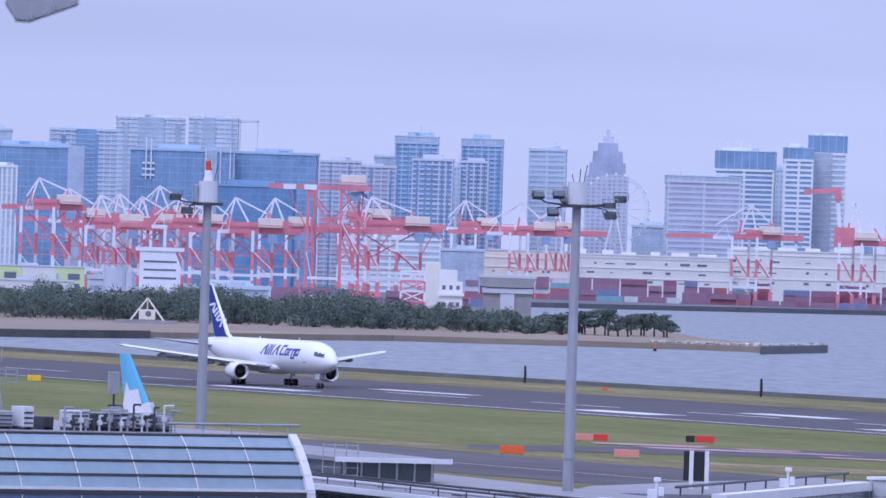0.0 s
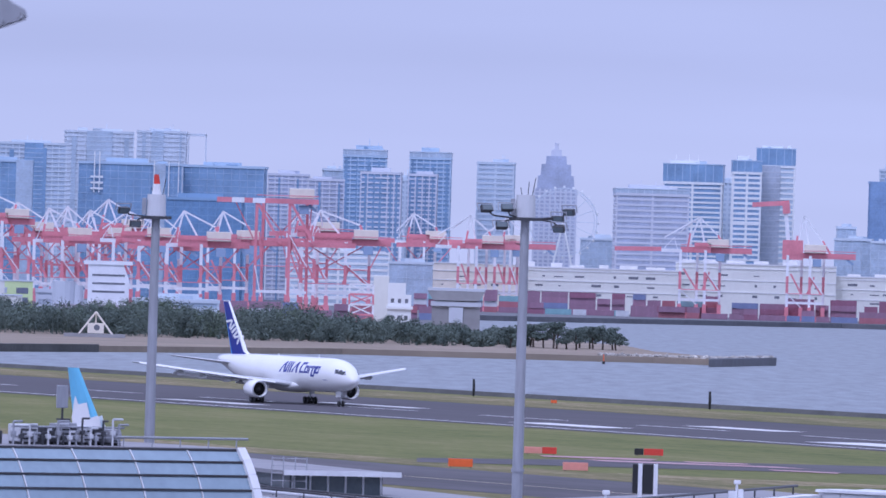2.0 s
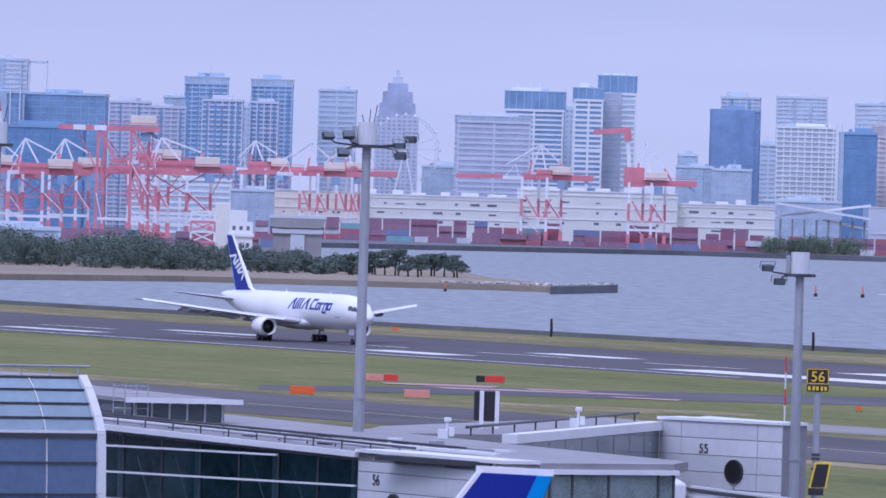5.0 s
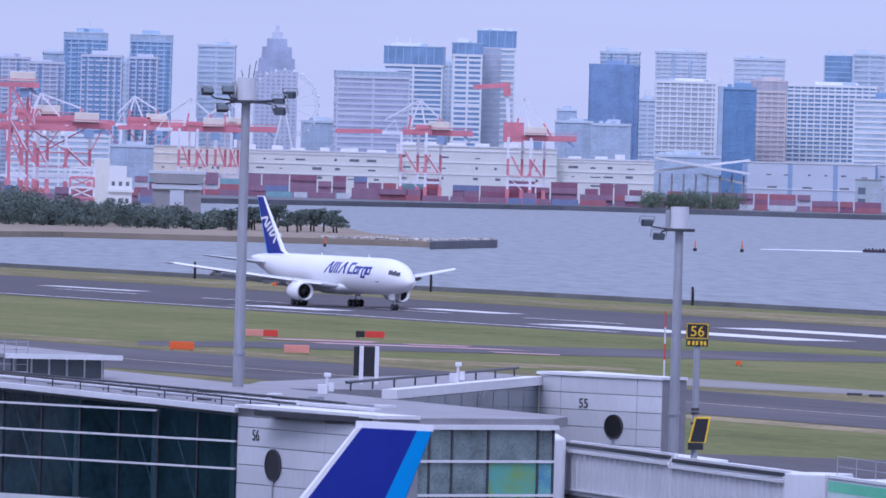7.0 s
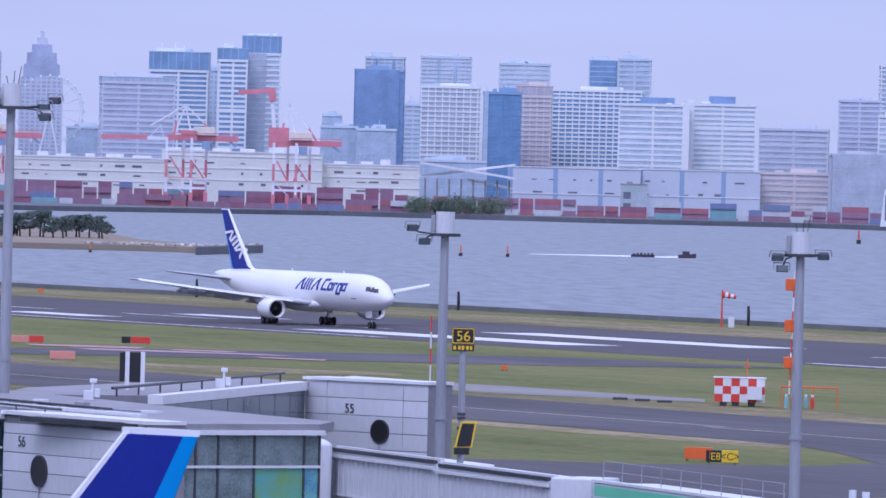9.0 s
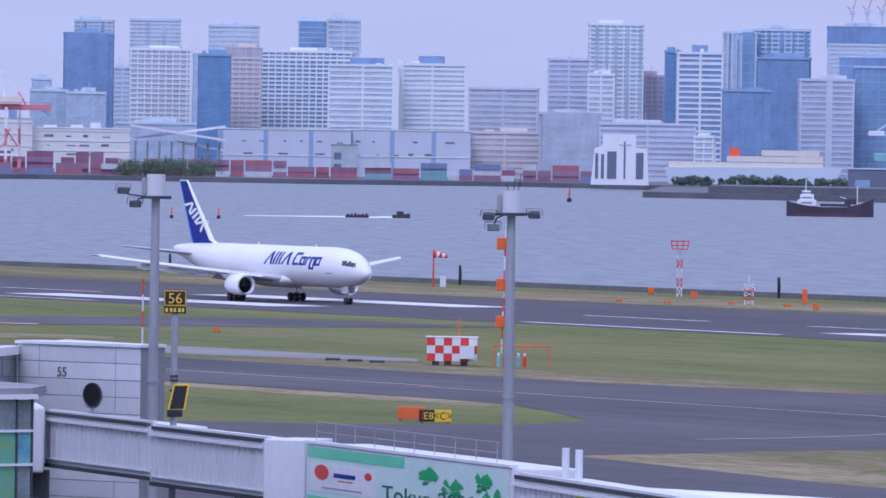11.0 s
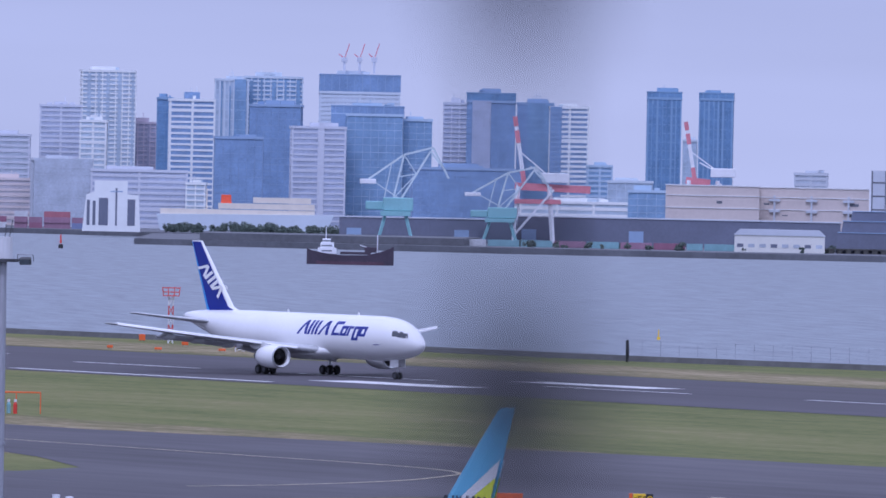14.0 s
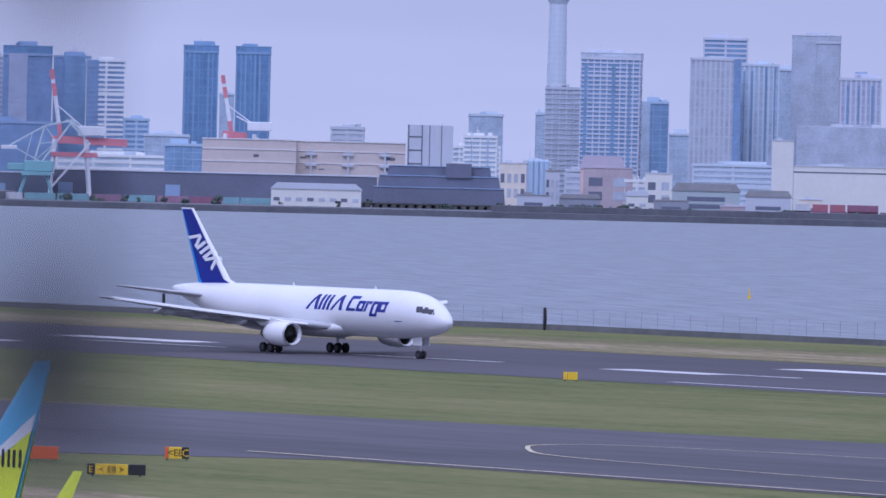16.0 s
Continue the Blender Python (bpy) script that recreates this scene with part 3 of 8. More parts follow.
    def fin_slice(a, b, fat):
        """The share of the fin's chord from a to b."""
        rows = []
        for (l, z), (t, _) in zip(fin_le, fin_te):
            c = t - l
            th = 0.36 if z < 10 else 0.15
            prof = [(a, fat * th * (0.45 if a < 0.02 else 1)), ((a + b) / 2, fat * th * (1 if b < 0.9 else 0.6)), (b, fat * th * (0.12 if b > 0.95 else 0.9))]
            rows.append([(-(l + c * k), y, z) for k, y in prof] + [(-(l + c * k), -y, z) for k, y in reversed(prof)])
        return rows
    bm = mesh()
    loft(bm, fin_slice(0.11, 0.85, 1.0))
    fin = link("fin", bm, NAVY, plane, "deep blue tail fin")
    bm = mesh()
    loft(bm, fin_slice(0.0, 0.11, 1.0))
    link("leading_edge", bm, WHITE, fin, "white fin leading edge")
    bm = mesh()
    loft(bm, fin_slice(0.85, 1.0, 1.0))
    link("rudder_edge", bm, TRITON, fin, "light blue rudder edge")
    bm = mesh()
    loft(bm, [[(-x, y, z) for x, y in ((50.65, 0.0), (51.0, 0.11), (53.0, 0.04), (53.25, 0.0), (53.0, -0.04), (51.0, -0.11))] for z in (15.85, 16.02)])
    link("fin_cap", bm, WHITE, fin)
    # white tail mark as plain strokes stepping down along the fin
    foot, run_, rise = Vector((51.2, 12.55)), Vector((-5.1, -3.75)), Vector((-1.75, 0.85))
    for s in (-1, 1):
        for k in range(3):
            bm = mesh()
            a, b = foot + run_ * (k / 3), foot + run_ * ((k + 0.84) / 3)
            t = run_.normalized() * 0.26
            pairs = ((a, (a + b) / 2 + rise), (b, (a + b) / 2 + rise)) if k != 1 else ((a, a + rise), ((a + b) / 2, (a + b) / 2 + rise), (b, b + rise))
            for j, (p, q) in enumerate(pairs):
                quad(bm, *[(-c.x, s * (0.36 - (c.y - 7.9) * 0.0235 + 0.04 + 0.003 * j), c.y) for c in (p - t, p + t, q + t, q - t)])
            link("fin_stroke", bm, WHITE, fin, "white tail mark drawn as plain strokes")
    for x in (14.0, 30.0):
        bm = mesh()
        loft(bm, [[(-x, -0.02, 7.5), (-x - 0.5, -0.02, 7.5), (-x - 0.5, 0.02, 7.5), (-x, 0.02, 7.5)], [(-x - 0.3, -0.01, 7.95), (-x - 0.5, -0.01, 7.95), (-x - 0.5, 0.01, 7.95), (-x - 0.3, 0.01, 7.95)]])
        link("antenna", bm, WHITE, fus)
    return plane


FREIGHTER = aircraft()


# ---- the city skyline over the bay ----
def tower(az, dist, width, top, style, tint, base=0.0, cap=None, wing=None, bays=None, bold=None, core=None, roof=1.0):
    """One building. style: how its front is divided; cap: (height, tint) of its crown; wing: (from, to, tint) a
    flat strip of the front tinted as a side face in other light, in shares of the width; bays: dark upright recesses;
    bold: tint of darker windows;
    core: share of the width where a blank stair core stands."""
    rnd = random.Random(int(az * 1000) + int(dist))
    kinds = {"glass": "curtain-walled office tower", "grid": "apartment tower with balconies", "band": "block with ribbon windows", "strip": "tower with vertical ribs"}
    tone = {"white": "white", "pale": "pale blue", "haze": "very pale", "lilac": "lilac grey", "blue": "blue grey", "grey": "mid grey", "beige": "beige", "red": "dusty red", "slate": "slate blue", "deep": "deep blue", "bright": "bright blue"}[tint]
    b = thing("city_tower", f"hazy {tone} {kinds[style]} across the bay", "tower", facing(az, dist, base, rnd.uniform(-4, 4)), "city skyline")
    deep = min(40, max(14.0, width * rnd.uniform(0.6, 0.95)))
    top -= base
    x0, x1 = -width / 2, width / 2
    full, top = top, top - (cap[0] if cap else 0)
    pane = HAZED_PANE[bold or tint]
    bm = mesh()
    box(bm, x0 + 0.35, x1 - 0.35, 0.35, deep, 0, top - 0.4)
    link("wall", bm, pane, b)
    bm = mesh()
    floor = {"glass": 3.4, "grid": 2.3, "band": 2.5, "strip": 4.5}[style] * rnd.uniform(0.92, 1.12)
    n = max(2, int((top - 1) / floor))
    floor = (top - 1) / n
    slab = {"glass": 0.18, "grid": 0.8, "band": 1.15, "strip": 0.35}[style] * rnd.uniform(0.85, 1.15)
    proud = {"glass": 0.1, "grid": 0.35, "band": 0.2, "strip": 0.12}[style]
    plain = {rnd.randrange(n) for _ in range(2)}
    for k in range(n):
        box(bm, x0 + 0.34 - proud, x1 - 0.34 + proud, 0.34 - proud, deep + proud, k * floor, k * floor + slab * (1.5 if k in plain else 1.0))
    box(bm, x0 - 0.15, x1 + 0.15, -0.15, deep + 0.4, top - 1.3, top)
    tagged(link("floor_band", bm, HAZED_FACADE[tint], b), kind="stuff")
    cols = {"glass": 0.26, "grid": 0.30, "band": 0.06, "strip": 0.42}[style]
    m = max(2, int(width * cols))
    wide = {"glass": 0.16, "grid": 0.7, "band": 1.2, "strip": 1.0}[style]
    bm = mesh()
    for k in range(m + 1):
        x = x0 + 0.3 + (width - 0.6) * k / m
        box(bm, max(x0, x - wide / 2), min(x1, x + wide / 2), 0.05, 0.5, 0, top - 0.2)
    for s in (x0 - 0.02, x1 - 0.48):
        for k in range(1, 4):
            box(bm, s, s + 0.5, deep * k / 4, deep * k / 4 + 0.8, 0, top - 0.2)
    tagged(link("pier", bm, HAZED_FACADE[tint], b), kind="stuff")
    # upright recesses of glass between the balconies
    if bays is None:
        bays = {"glass": 0, "grid": 2, "band": 0, "strip": 3}[style] if width > 15 else 0
    for k in range(bays):
        x = x0 + width * (k + 0.5 + rnd.uniform(-0.22, 0.22)) / bays
        w = width * rnd.uniform(0.015, 0.035)
        bm = mesh()
        box(bm, x - w, x + w, -0.2, 0.36, 0, top - rnd.uniform(1.4, 4.0))
        link("recess", bm, HAZED_PANE[{"white": "pale", "haze": "pale", "pale": "blue", "lilac": "blue"}.get(tint, tint)], b, "darker upright window strip")
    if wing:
        # the strip lies flat on the front; its tint paints a side's shading
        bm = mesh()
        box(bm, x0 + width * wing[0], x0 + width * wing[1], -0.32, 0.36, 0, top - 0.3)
        side_strip = link("shaded_wing", bm, HAZED_PANE[wing[2]], b, "strip of the front tinted as a side face in other light")
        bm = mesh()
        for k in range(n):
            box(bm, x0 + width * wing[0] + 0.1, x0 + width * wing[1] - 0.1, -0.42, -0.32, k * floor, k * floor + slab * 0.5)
        tagged(link("floor_line", bm, HAZED_FACADE[wing[2]], side_strip), kind="stuff")
    if core is not None:
        bm = mesh()
        box(bm, x0 + width * (core - 0.05), x0 + width * (core + 0.05), -0.3, 0.36, 0, top + 1.6)
        link("stair_core", bm, HAZED_FACADE[tint], b)
    if cap:
        bm = mesh()
        box(bm, x0 - 0.1, x1 + 0.1, -0.1, deep, top, full - 0.5)
        crown_ = link("crown_glass", bm, HAZED_PANE[cap[1]], b, "darker glazed crown")
        bm = mesh()
        box(bm, x0 - 0.3, x1 + 0.3, -0.3, deep + 0.2, full - 0.5, full)
        for k in range(int(width / 4)):
            box(bm, x0 + 2 + k * 4, x0 + 2.3 + k * 4, -0.25, 0.0, top, full)
        link("crown_frame", bm, HAZED_FACADE[cap[1]], crown_)
    top = full
    bm = mesh()
    w = width * rnd.uniform(0.3, 0.6)
    c = rnd.uniform(-0.15, 0.15) * width
    ph = rnd.uniform(1.0, 2.2) * roof
    box(bm, c - w / 2, c + w / 2, deep * 0.25, deep * 0.75, top, top + ph)
    link("plant_room", bm, HAZED_FACADE[tint] if roof <= 1 else HAZED_PANE["slate"], b)
    for k in range(rnd.randint(1, 3)):
        bm = mesh()
        x, w2 = rnd.uniform(-0.36, 0.3) * width, rnd.uniform(0.06, 0.16) * width
        box(bm, x, x + w2, deep * 0.1, deep * 0.22, top, top + rnd.uniform(0.5, 1.6))
        link("roof_unit", bm, HAZED_PANE[tint] if k % 2 else HAZED_FACADE[tint], b)
    if rnd.random() < 0.5:
        bm = mesh()
        for k in range(rnd.randint(1, 3)):
            x = c + rnd.uniform(-0.4, 0.4) * w
            tube(bm, (x, deep * 0.5, top + ph), (x, deep * 0.5, top + ph + rnd.uniform(1.0, 3.5)), 0.14, n=5)
        tagged(link("roof_mast", bm, HAZED_FACADE[tint], b), kind="stuff")
    return b


tower(-2.844, 4850, 10, 81, "glass", "pale")
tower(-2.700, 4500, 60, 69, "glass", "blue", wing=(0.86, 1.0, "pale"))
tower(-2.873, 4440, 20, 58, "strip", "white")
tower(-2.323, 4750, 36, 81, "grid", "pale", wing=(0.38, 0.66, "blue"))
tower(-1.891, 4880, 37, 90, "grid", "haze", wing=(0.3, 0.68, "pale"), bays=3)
twin = tower(-1.500, 4880, 27, 91, "grid", "haze", wing=(0.3, 0.55, "pale"), bays=3)
for x in (14.5, 24.0):
    bm = mesh()
    box(bm, x, x + 0.7, 2, 3, 0, 90)
    link("frame_post", bm, HAZED_FACADE["haze"], twin, "pale open frame post")
bm = mesh()
box(bm, 13.5, 24.7, 2, 3, 88.6, 90)
link("frame_beam", bm, HAZED_FACADE["haze"], twin, "pale open frame beam")
block = tower(-1.694, 4560, 53, 70, "glass", "blue", wing=(0.72, 0.84, "pale"))
for x0, x1, z0, z1 in ((-18.6, -18.0, 54, 75), (-16.0, -15.4, 54, 75), (-20.2, -13.8, 61.6, 62.6), (-20.2, -13.8, 58.6, 59.6), (-20.2, -13.8, 55.6, 56.6)):
    bm = mesh()
    box(bm, x0, x1, -0.9, -0.5, z0, z1)
    link("mast_bar", bm, HAZED_FACADE["white"], block, "white bar of a roof mast frame")
for x in (12.0, 19.5, 24.5):
    bm = mesh()
    box(bm, x, x + 0.5, -0.8, -0.4, 50, 71)
    link("mast_bar", bm, HAZED_FACADE["white"], block, "thin white upright")
tower(-1.095, 4580, 42, 70, "glass", "blue")
tower(-1.216, 4420, 38, 52, "glass", "deep")
tower(-0.676, 4700, 22, 68, "grid", "lilac")
tower(-0.434, 4600, 19, 65, "grid", "lilac")
tower(-0.389, 4850, 11, 73, "glass", "pale")
tower(-0.190, 4700, 23, 82, "grid", "blue", cap=(3, "pale"), bays=4)
tower(-0.084, 4560, 21, 69, "grid", "lilac", bays=5, bold="blue")
tower(0.230, 4720, 22, 82, "grid", "blue", cap=(3, "pale"), bays=4)
tower(0.183, 4600, 15, 69, "grid", "lilac", bays=4, bold="blue")
tower(0.074, 4800, 14, 68, "band", "pale")
tower(0.651, 4750, 20, 78, "band", "pale")
tower(1.323, 4700, 19, 39, "glass", "pale")
tower(1.666, 4500, 37, 64, "band", "lilac", cap=(2.5, "pale"))
tower(1.918, 4650, 31, 79, "band", "white", cap=(9.5, "blue"), bold="blue")
tower(2.145, 4700, 7, 71, "band", "pale")
tower(2.267, 4600, 15, 81, "band", "white", cap=(6, "blue"), bold="blue")
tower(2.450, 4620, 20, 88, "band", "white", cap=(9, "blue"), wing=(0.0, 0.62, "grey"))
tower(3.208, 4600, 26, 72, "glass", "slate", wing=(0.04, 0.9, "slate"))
tower(3.238, 4800, 21, 81, "grid", "pale")
tower(3.429, 4800, 12, 56, "band", "pale")
tower(3.637, 4880, 28, 83, "grid", "haze")
tower(3.684, 4560, 33, 64, "grid", "white", bold="grey", core=0.97, bays=0)
tower(2.956, 4500, 19, 42, "glass", "pale")
tower(2.914, 4520, 10, 48, "glass", "pale")
tower(3.198, 4480, 20, 41, "glass", "pale")
tower(4.005, 4480, 19, 61, "glass", "deep", wing=(0.0, 0.12, "pale"))
tower(4.202, 4520, 18, 65, "grid", "beige", bays=0, cap=(5, "beige"))
tower(4.140, 4850, 28, 80, "band", "haze")
tower(4.607, 4560, 46, 64, "grid", "white", bold="blue", bays=0)
tower(4.644, 4860, 16, 83, "band", "pale", wing=(0.05, 0.95, "blue"))
tower(4.844, 4850, 18, 84, "band", "pale")
tower(4.972, 4480, 35, 57, "band", "white", roof=2.2, core=0.97)
tower(5.418, 4500, 34, 58, "band", "white", roof=2.2, core=0.03)
tower(5.876, 4600, 36, 47, "band", "lilac", bold="grey")
tower(6.295, 4640, 22, 63, "band", "lilac")
tower(6.600, 4760, 29, 83, "grid", "white", bold="pale", bays=5)
tower(6.502, 4600, 14, 55, "band", "white")
tower(6.809, 4800, 17, 56, "grid", "red")
tower(6.962, 4540, 8, 67, "glass", "deep")
tower(7.138, 4500, 23, 66, "band", "white", bold="slate", roof=1.6)
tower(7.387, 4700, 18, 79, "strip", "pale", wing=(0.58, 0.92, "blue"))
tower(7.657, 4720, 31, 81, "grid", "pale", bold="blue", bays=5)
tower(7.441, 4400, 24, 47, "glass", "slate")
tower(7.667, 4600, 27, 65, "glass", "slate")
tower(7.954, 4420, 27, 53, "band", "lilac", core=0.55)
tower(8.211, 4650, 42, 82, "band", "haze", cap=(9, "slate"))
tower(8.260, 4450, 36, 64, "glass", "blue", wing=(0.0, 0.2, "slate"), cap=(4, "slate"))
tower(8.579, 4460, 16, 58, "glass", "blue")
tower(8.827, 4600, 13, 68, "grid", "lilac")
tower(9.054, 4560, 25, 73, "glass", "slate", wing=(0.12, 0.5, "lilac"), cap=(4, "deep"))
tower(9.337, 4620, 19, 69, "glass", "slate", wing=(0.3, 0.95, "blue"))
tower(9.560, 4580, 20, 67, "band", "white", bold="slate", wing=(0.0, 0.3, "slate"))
tower(9.761, 4500, 13, 37, "band", "blue")
tower(10.168, 4700, 18, 77, "strip", "deep", cap=(3, "deep"), bays=4)
tower(10.498, 4700, 18, 77, "strip", "deep", cap=(3, "deep"), bays=4)
tower(10.336, 4850, 8, 53, "glass", "pale")
tower(12.010, 4850, 18, 45, "glass", "pale")
tower(11.946, 4400, 24, 27, "grid", "white")
tower(12.496, 4650, 19, 59, "grid", "grey")
tower(12.361, 4750, 7, 46, "glass", "pale")
tower(12.794, 4600, 31, 77, "grid", "lilac", bold="blue", bays=3, cap=(2.5, "haze"))
tower(13.077, 4700, 16, 53, "glass", "blue", wing=(0.0, 0.4, "pale"))
tower(13.469, 4560, 26, 75, "strip", "grey", wing=(0.86, 1.0, "slate"), bays=0)
tower(13.530, 4750, 24, 88, "band", "lilac", bold="blue")
tower(13.749, 4600, 21, 73, "strip", "pale", bays=4)
tower(13.917, 4700, 10, 72, "glass", "pale")
tower(14.110, 4640, 25, 89, "glass", "grey", cap=(3, "grey"), wing=(0.0, 0.5, "grey"))
tower(14.405, 4500, 21, 66, "strip", "lilac")
tower(12.000, 4860, 17, 44, "glass", "pale")
tower(13.252, 4860, 12, 37, "glass", "pale")

# ---- far shore, spit and jetty ----
def shore(name, ring, z0, z1, material, label, category):
    """Land by bearings and distances."""
    bm = mesh()
    loft(bm, [[bearing(a, d, z) for a, d in ring] for z in (z0, z1)])
    return structure(name, bm, material, label, category)


CLAY = surf("quay concrete", (0.30, 0.30, 0.31), 0.85, size=30, vary=0.2)
DARKQUAY = surf("dark quay wall", (0.12, 0.125, 0.14), 0.85, size=20, vary=0.25)
shore("far_quay", [(-8, 2990), (0.25, 3020), (0.4, 3840), (1.2, 3900), (2.9, 4075), (4.7, 4030), (6.0, 4080), (7.2, 3960), (9.0, 3900), (16, 3900), (20, 3900), (20, 5400), (-8, 5400)], -4, 1.2, DARKQUAY, "low dark quay of the container port", "quay")
shore("far_pier", [(6.78, 3500), (8.0, 3440), (9.2, 3390), (12.3, 3370), (16, 3380), (20, 3400), (20, 3890), (6.9, 3890)], -4, 1.3, DARKQUAY, "dark stone pier of the far harbour", "pier")
shore("pier_parapet", [(12.05, 3392), (16, 3404), (20, 3420), (20, 3440), (16, 3424), (12.05, 3412)], 1.3, 3.7, DARKQUAY, "dark stone parapet of the far pier", "parapet")
shore("gravel_bank", [(7.2, 3480), (8.2, 3446), (8.9, 3430), (9.0, 3560), (7.3, 3580)], 1.3, 4.2, DARKQUAY, "grey gravel bank on the far pier", "bank")
shore("spit", [(-8, 1950), (-2.5, 2132), (-0.3, 2285), (1.0, 2296), (1.7, 2300), (2.06, 2290), (2.06, 2380), (1.7, 2470), (1.5, 2640), (0.7, 2860), (-8, 2960)], -3, 0.5, SAND, "sandy spit with a narrow beach", "beach")
shore("dark_embankment", [(-8, 1936), (-2.5, 2118), (-1.86, 2168), (-1.86, 2174), (-2.5, 2126), (-8, 1946)], -3, 0.9, SEAWALL, "dark low embankment at the beach", "embankment")
shore("jetty", [(2.056, 2242), (2.486, 2332), (2.49, 2352), (2.056, 2290)], -3, 1.0, DARKQUAY, "dark concrete jetty head", "jetty")

bm = mesh()
rnd = random.Random(5)
for k in range(420):
    a = rnd.uniform(1.35, 2.46)
    d = 2300 + rnd.uniform(8, 40) if a < 2.06 else 2255 + (a - 2.06) * 190 + rnd.uniform(8, 22)
    r = rnd.uniform(0.25, 0.8)
    p = bearing(a, d, 0.6 if a < 2.06 else 1.05)
    vs = bmesh.ops.create_icosphere(bm, subdivisions=1, radius=r, matrix=Matrix.Translation(p) @ Matrix.Diagonal((1, 1, rnd.uniform(0.4, 0.8), 1)))["verts"]
    for v in vs:
        v.co += Vector((rnd.uniform(-1, 1), rnd.uniform(-1, 1), rnd.uniform(-1, 1))) * r * 0.25
tagged(link("rubble", bm, surf("pale rubble", (0.36, 0.34, 0.31), 0.9, size=2, vary=0.3, island=0.5)), "pale loose rubble along the jetty", "rubble", kind="stuff")


# ---- trees ----
def crown(bm, rnd, centre, size, count, flat=0.6, leaf=0.7):
    """Many small tilted leaf clumps round a few limbs, with gaps."""
    lobes = [(Vector((rnd.gauss(0, 0.42), rnd.gauss(0, 0.42), rnd.uniform(-0.55, 0.6))), rnd.uniform(0.28, 0.55)) for _ in range(7)]
    for _ in range(count):
        c, r = rnd.choice(lobes)
        d = Vector((rnd.gauss(0, 1), rnd.gauss(0, 1), rnd.gauss(0, 1))).normalized() * r * rnd.uniform(0.6, 1.05)
        p = c + d
        p = centre + Vector((p.x * size, p.y * size, p.z * size * flat))
        out = (d.normalized() + Vector((rnd.gauss(0, 0.3), rnd.gauss(0, 0.3), rnd.gauss(0, 0.3) + 0.25))).normalized()
        a = out.cross(Vector((rnd.gauss(0, 1), rnd.gauss(0, 1), rnd.gauss(0, 1)))).normalized()
        b = out.cross(a)
        s = leaf * rnd.uniform(0.5, 1.3)
        bm.faces.new([bm.verts.new(p + a * s * x + b * s * y * 0.6) for x, y in ((-1, -0.4), (0.1, -1), (1, 0.2), (-0.2, 0.9))])


def pine(az, dist, base, height, spread, seed):
    rnd = random.Random(seed)
    t = thing("pine_tree", "dark green seaside pine with a bare trunk on the spit", "tree", facing(az, dist, base), "pines on the spit")
    bm = mesh()
    lean = rnd.uniform(-0.12, 0.12)
    top = (lean * height, 0, height * 0.9)
    tube(bm, (0, 0, -0.2), (lean * height * 0.5, 0, height * 0.5), 0.30, 0.2, n=7)
    tube(bm, (lean * height * 0.5, 0, height * 0.5), top, 0.2, 0.06, n=7)
    ends = []
    for k in range(7):
        z = height * rnd.uniform(0.24, 0.85)
        a = rnd.uniform(0, math.tau)
        e = Vector((lean * z + math.cos(a) * spread * 0.6, math.sin(a) * spread * 0.6, z + height * 0.12))
        tube(bm, (lean * z, 0, z), e, 0.09, 0.04, n=5)
        ends.append(e)
    link("trunk", bm, BARK, t)
    bm = mesh()
    for e in ends + [Vector(top)]:
        crown(bm, rnd, e, spread * rnd.uniform(0.55, 0.85), 230, 0.55, 0.27)
    link("crown", bm, HAZED_PINE, t)


for k in range(15):
    pine(0.80 + k * 0.048 + (k * 37 % 11 - 5) * 0.004, 2440 + (k * 53 % 60), 0.45, 6.6 - 1.4 * (k / 14) ** 2 + (k * 29 % 7 - 3) * 0.28, 2.9, k)


def forest(name, a0, a1, d0, d1, count, low, high, material, seed, label, base=0.4):
    rnd = random.Random(seed)
    bm = mesh()
    for _ in range(count):
        a = rnd.uniform(a0, a1)
        d = rnd.uniform(d0, d1)
        h = (low + (high - low) * rnd.random() ** 0.7)
        if a > -0.35:
            h *= max(0.6, 1 - (a + 0.35) * 0.55)
        h *= 1 + 0.12 * math.sin(a * 7.0) + 0.08 * math.sin(a * 19.0)
        p = bearing(a, d, base + h * 0.48)
        crown(bm, rnd, p, h * 0.58, 520, 1.0, 0.32)
        tube(bm, bearing(a, d, base - 0.3), bearing(a, d, base + h * 0.7), 0.25, 0.1, n=4, caps=False)
    return tagged(link(name, bm, material), label, "woods", kind="stuff")


forest("pine_wood", -3.4, 0.86, 2430, 2620, 430, 4.5, 9.6, HAZED_PINE, 11, "dense dark pine wood behind the beach")
forest("leafy_wood", -3.2, -0.3, 2480, 2640, 60, 7.0, 10.2, LEAFY, 12, "broadleaf trees among the pines")
forest("quay_grove", 3.42, 4.05, 4060, 4104, 40, 10, 15, LEAFY, 13, "dark green trees on the container quay", 1.2)
forest("harbour_grove", 6.92, 8.35, 3985, 4050, 110, 4.0, 8.5, HAZED_PINE, 14, "dark trees by the white harbour chapel", 1.2)
forest("pier_shrubs", 9.2, 14.6, 3425, 3540, 130, 2.0, 5.0, HAZED_PINE, 15, "low dark shrubs along the far pier", 1.3)


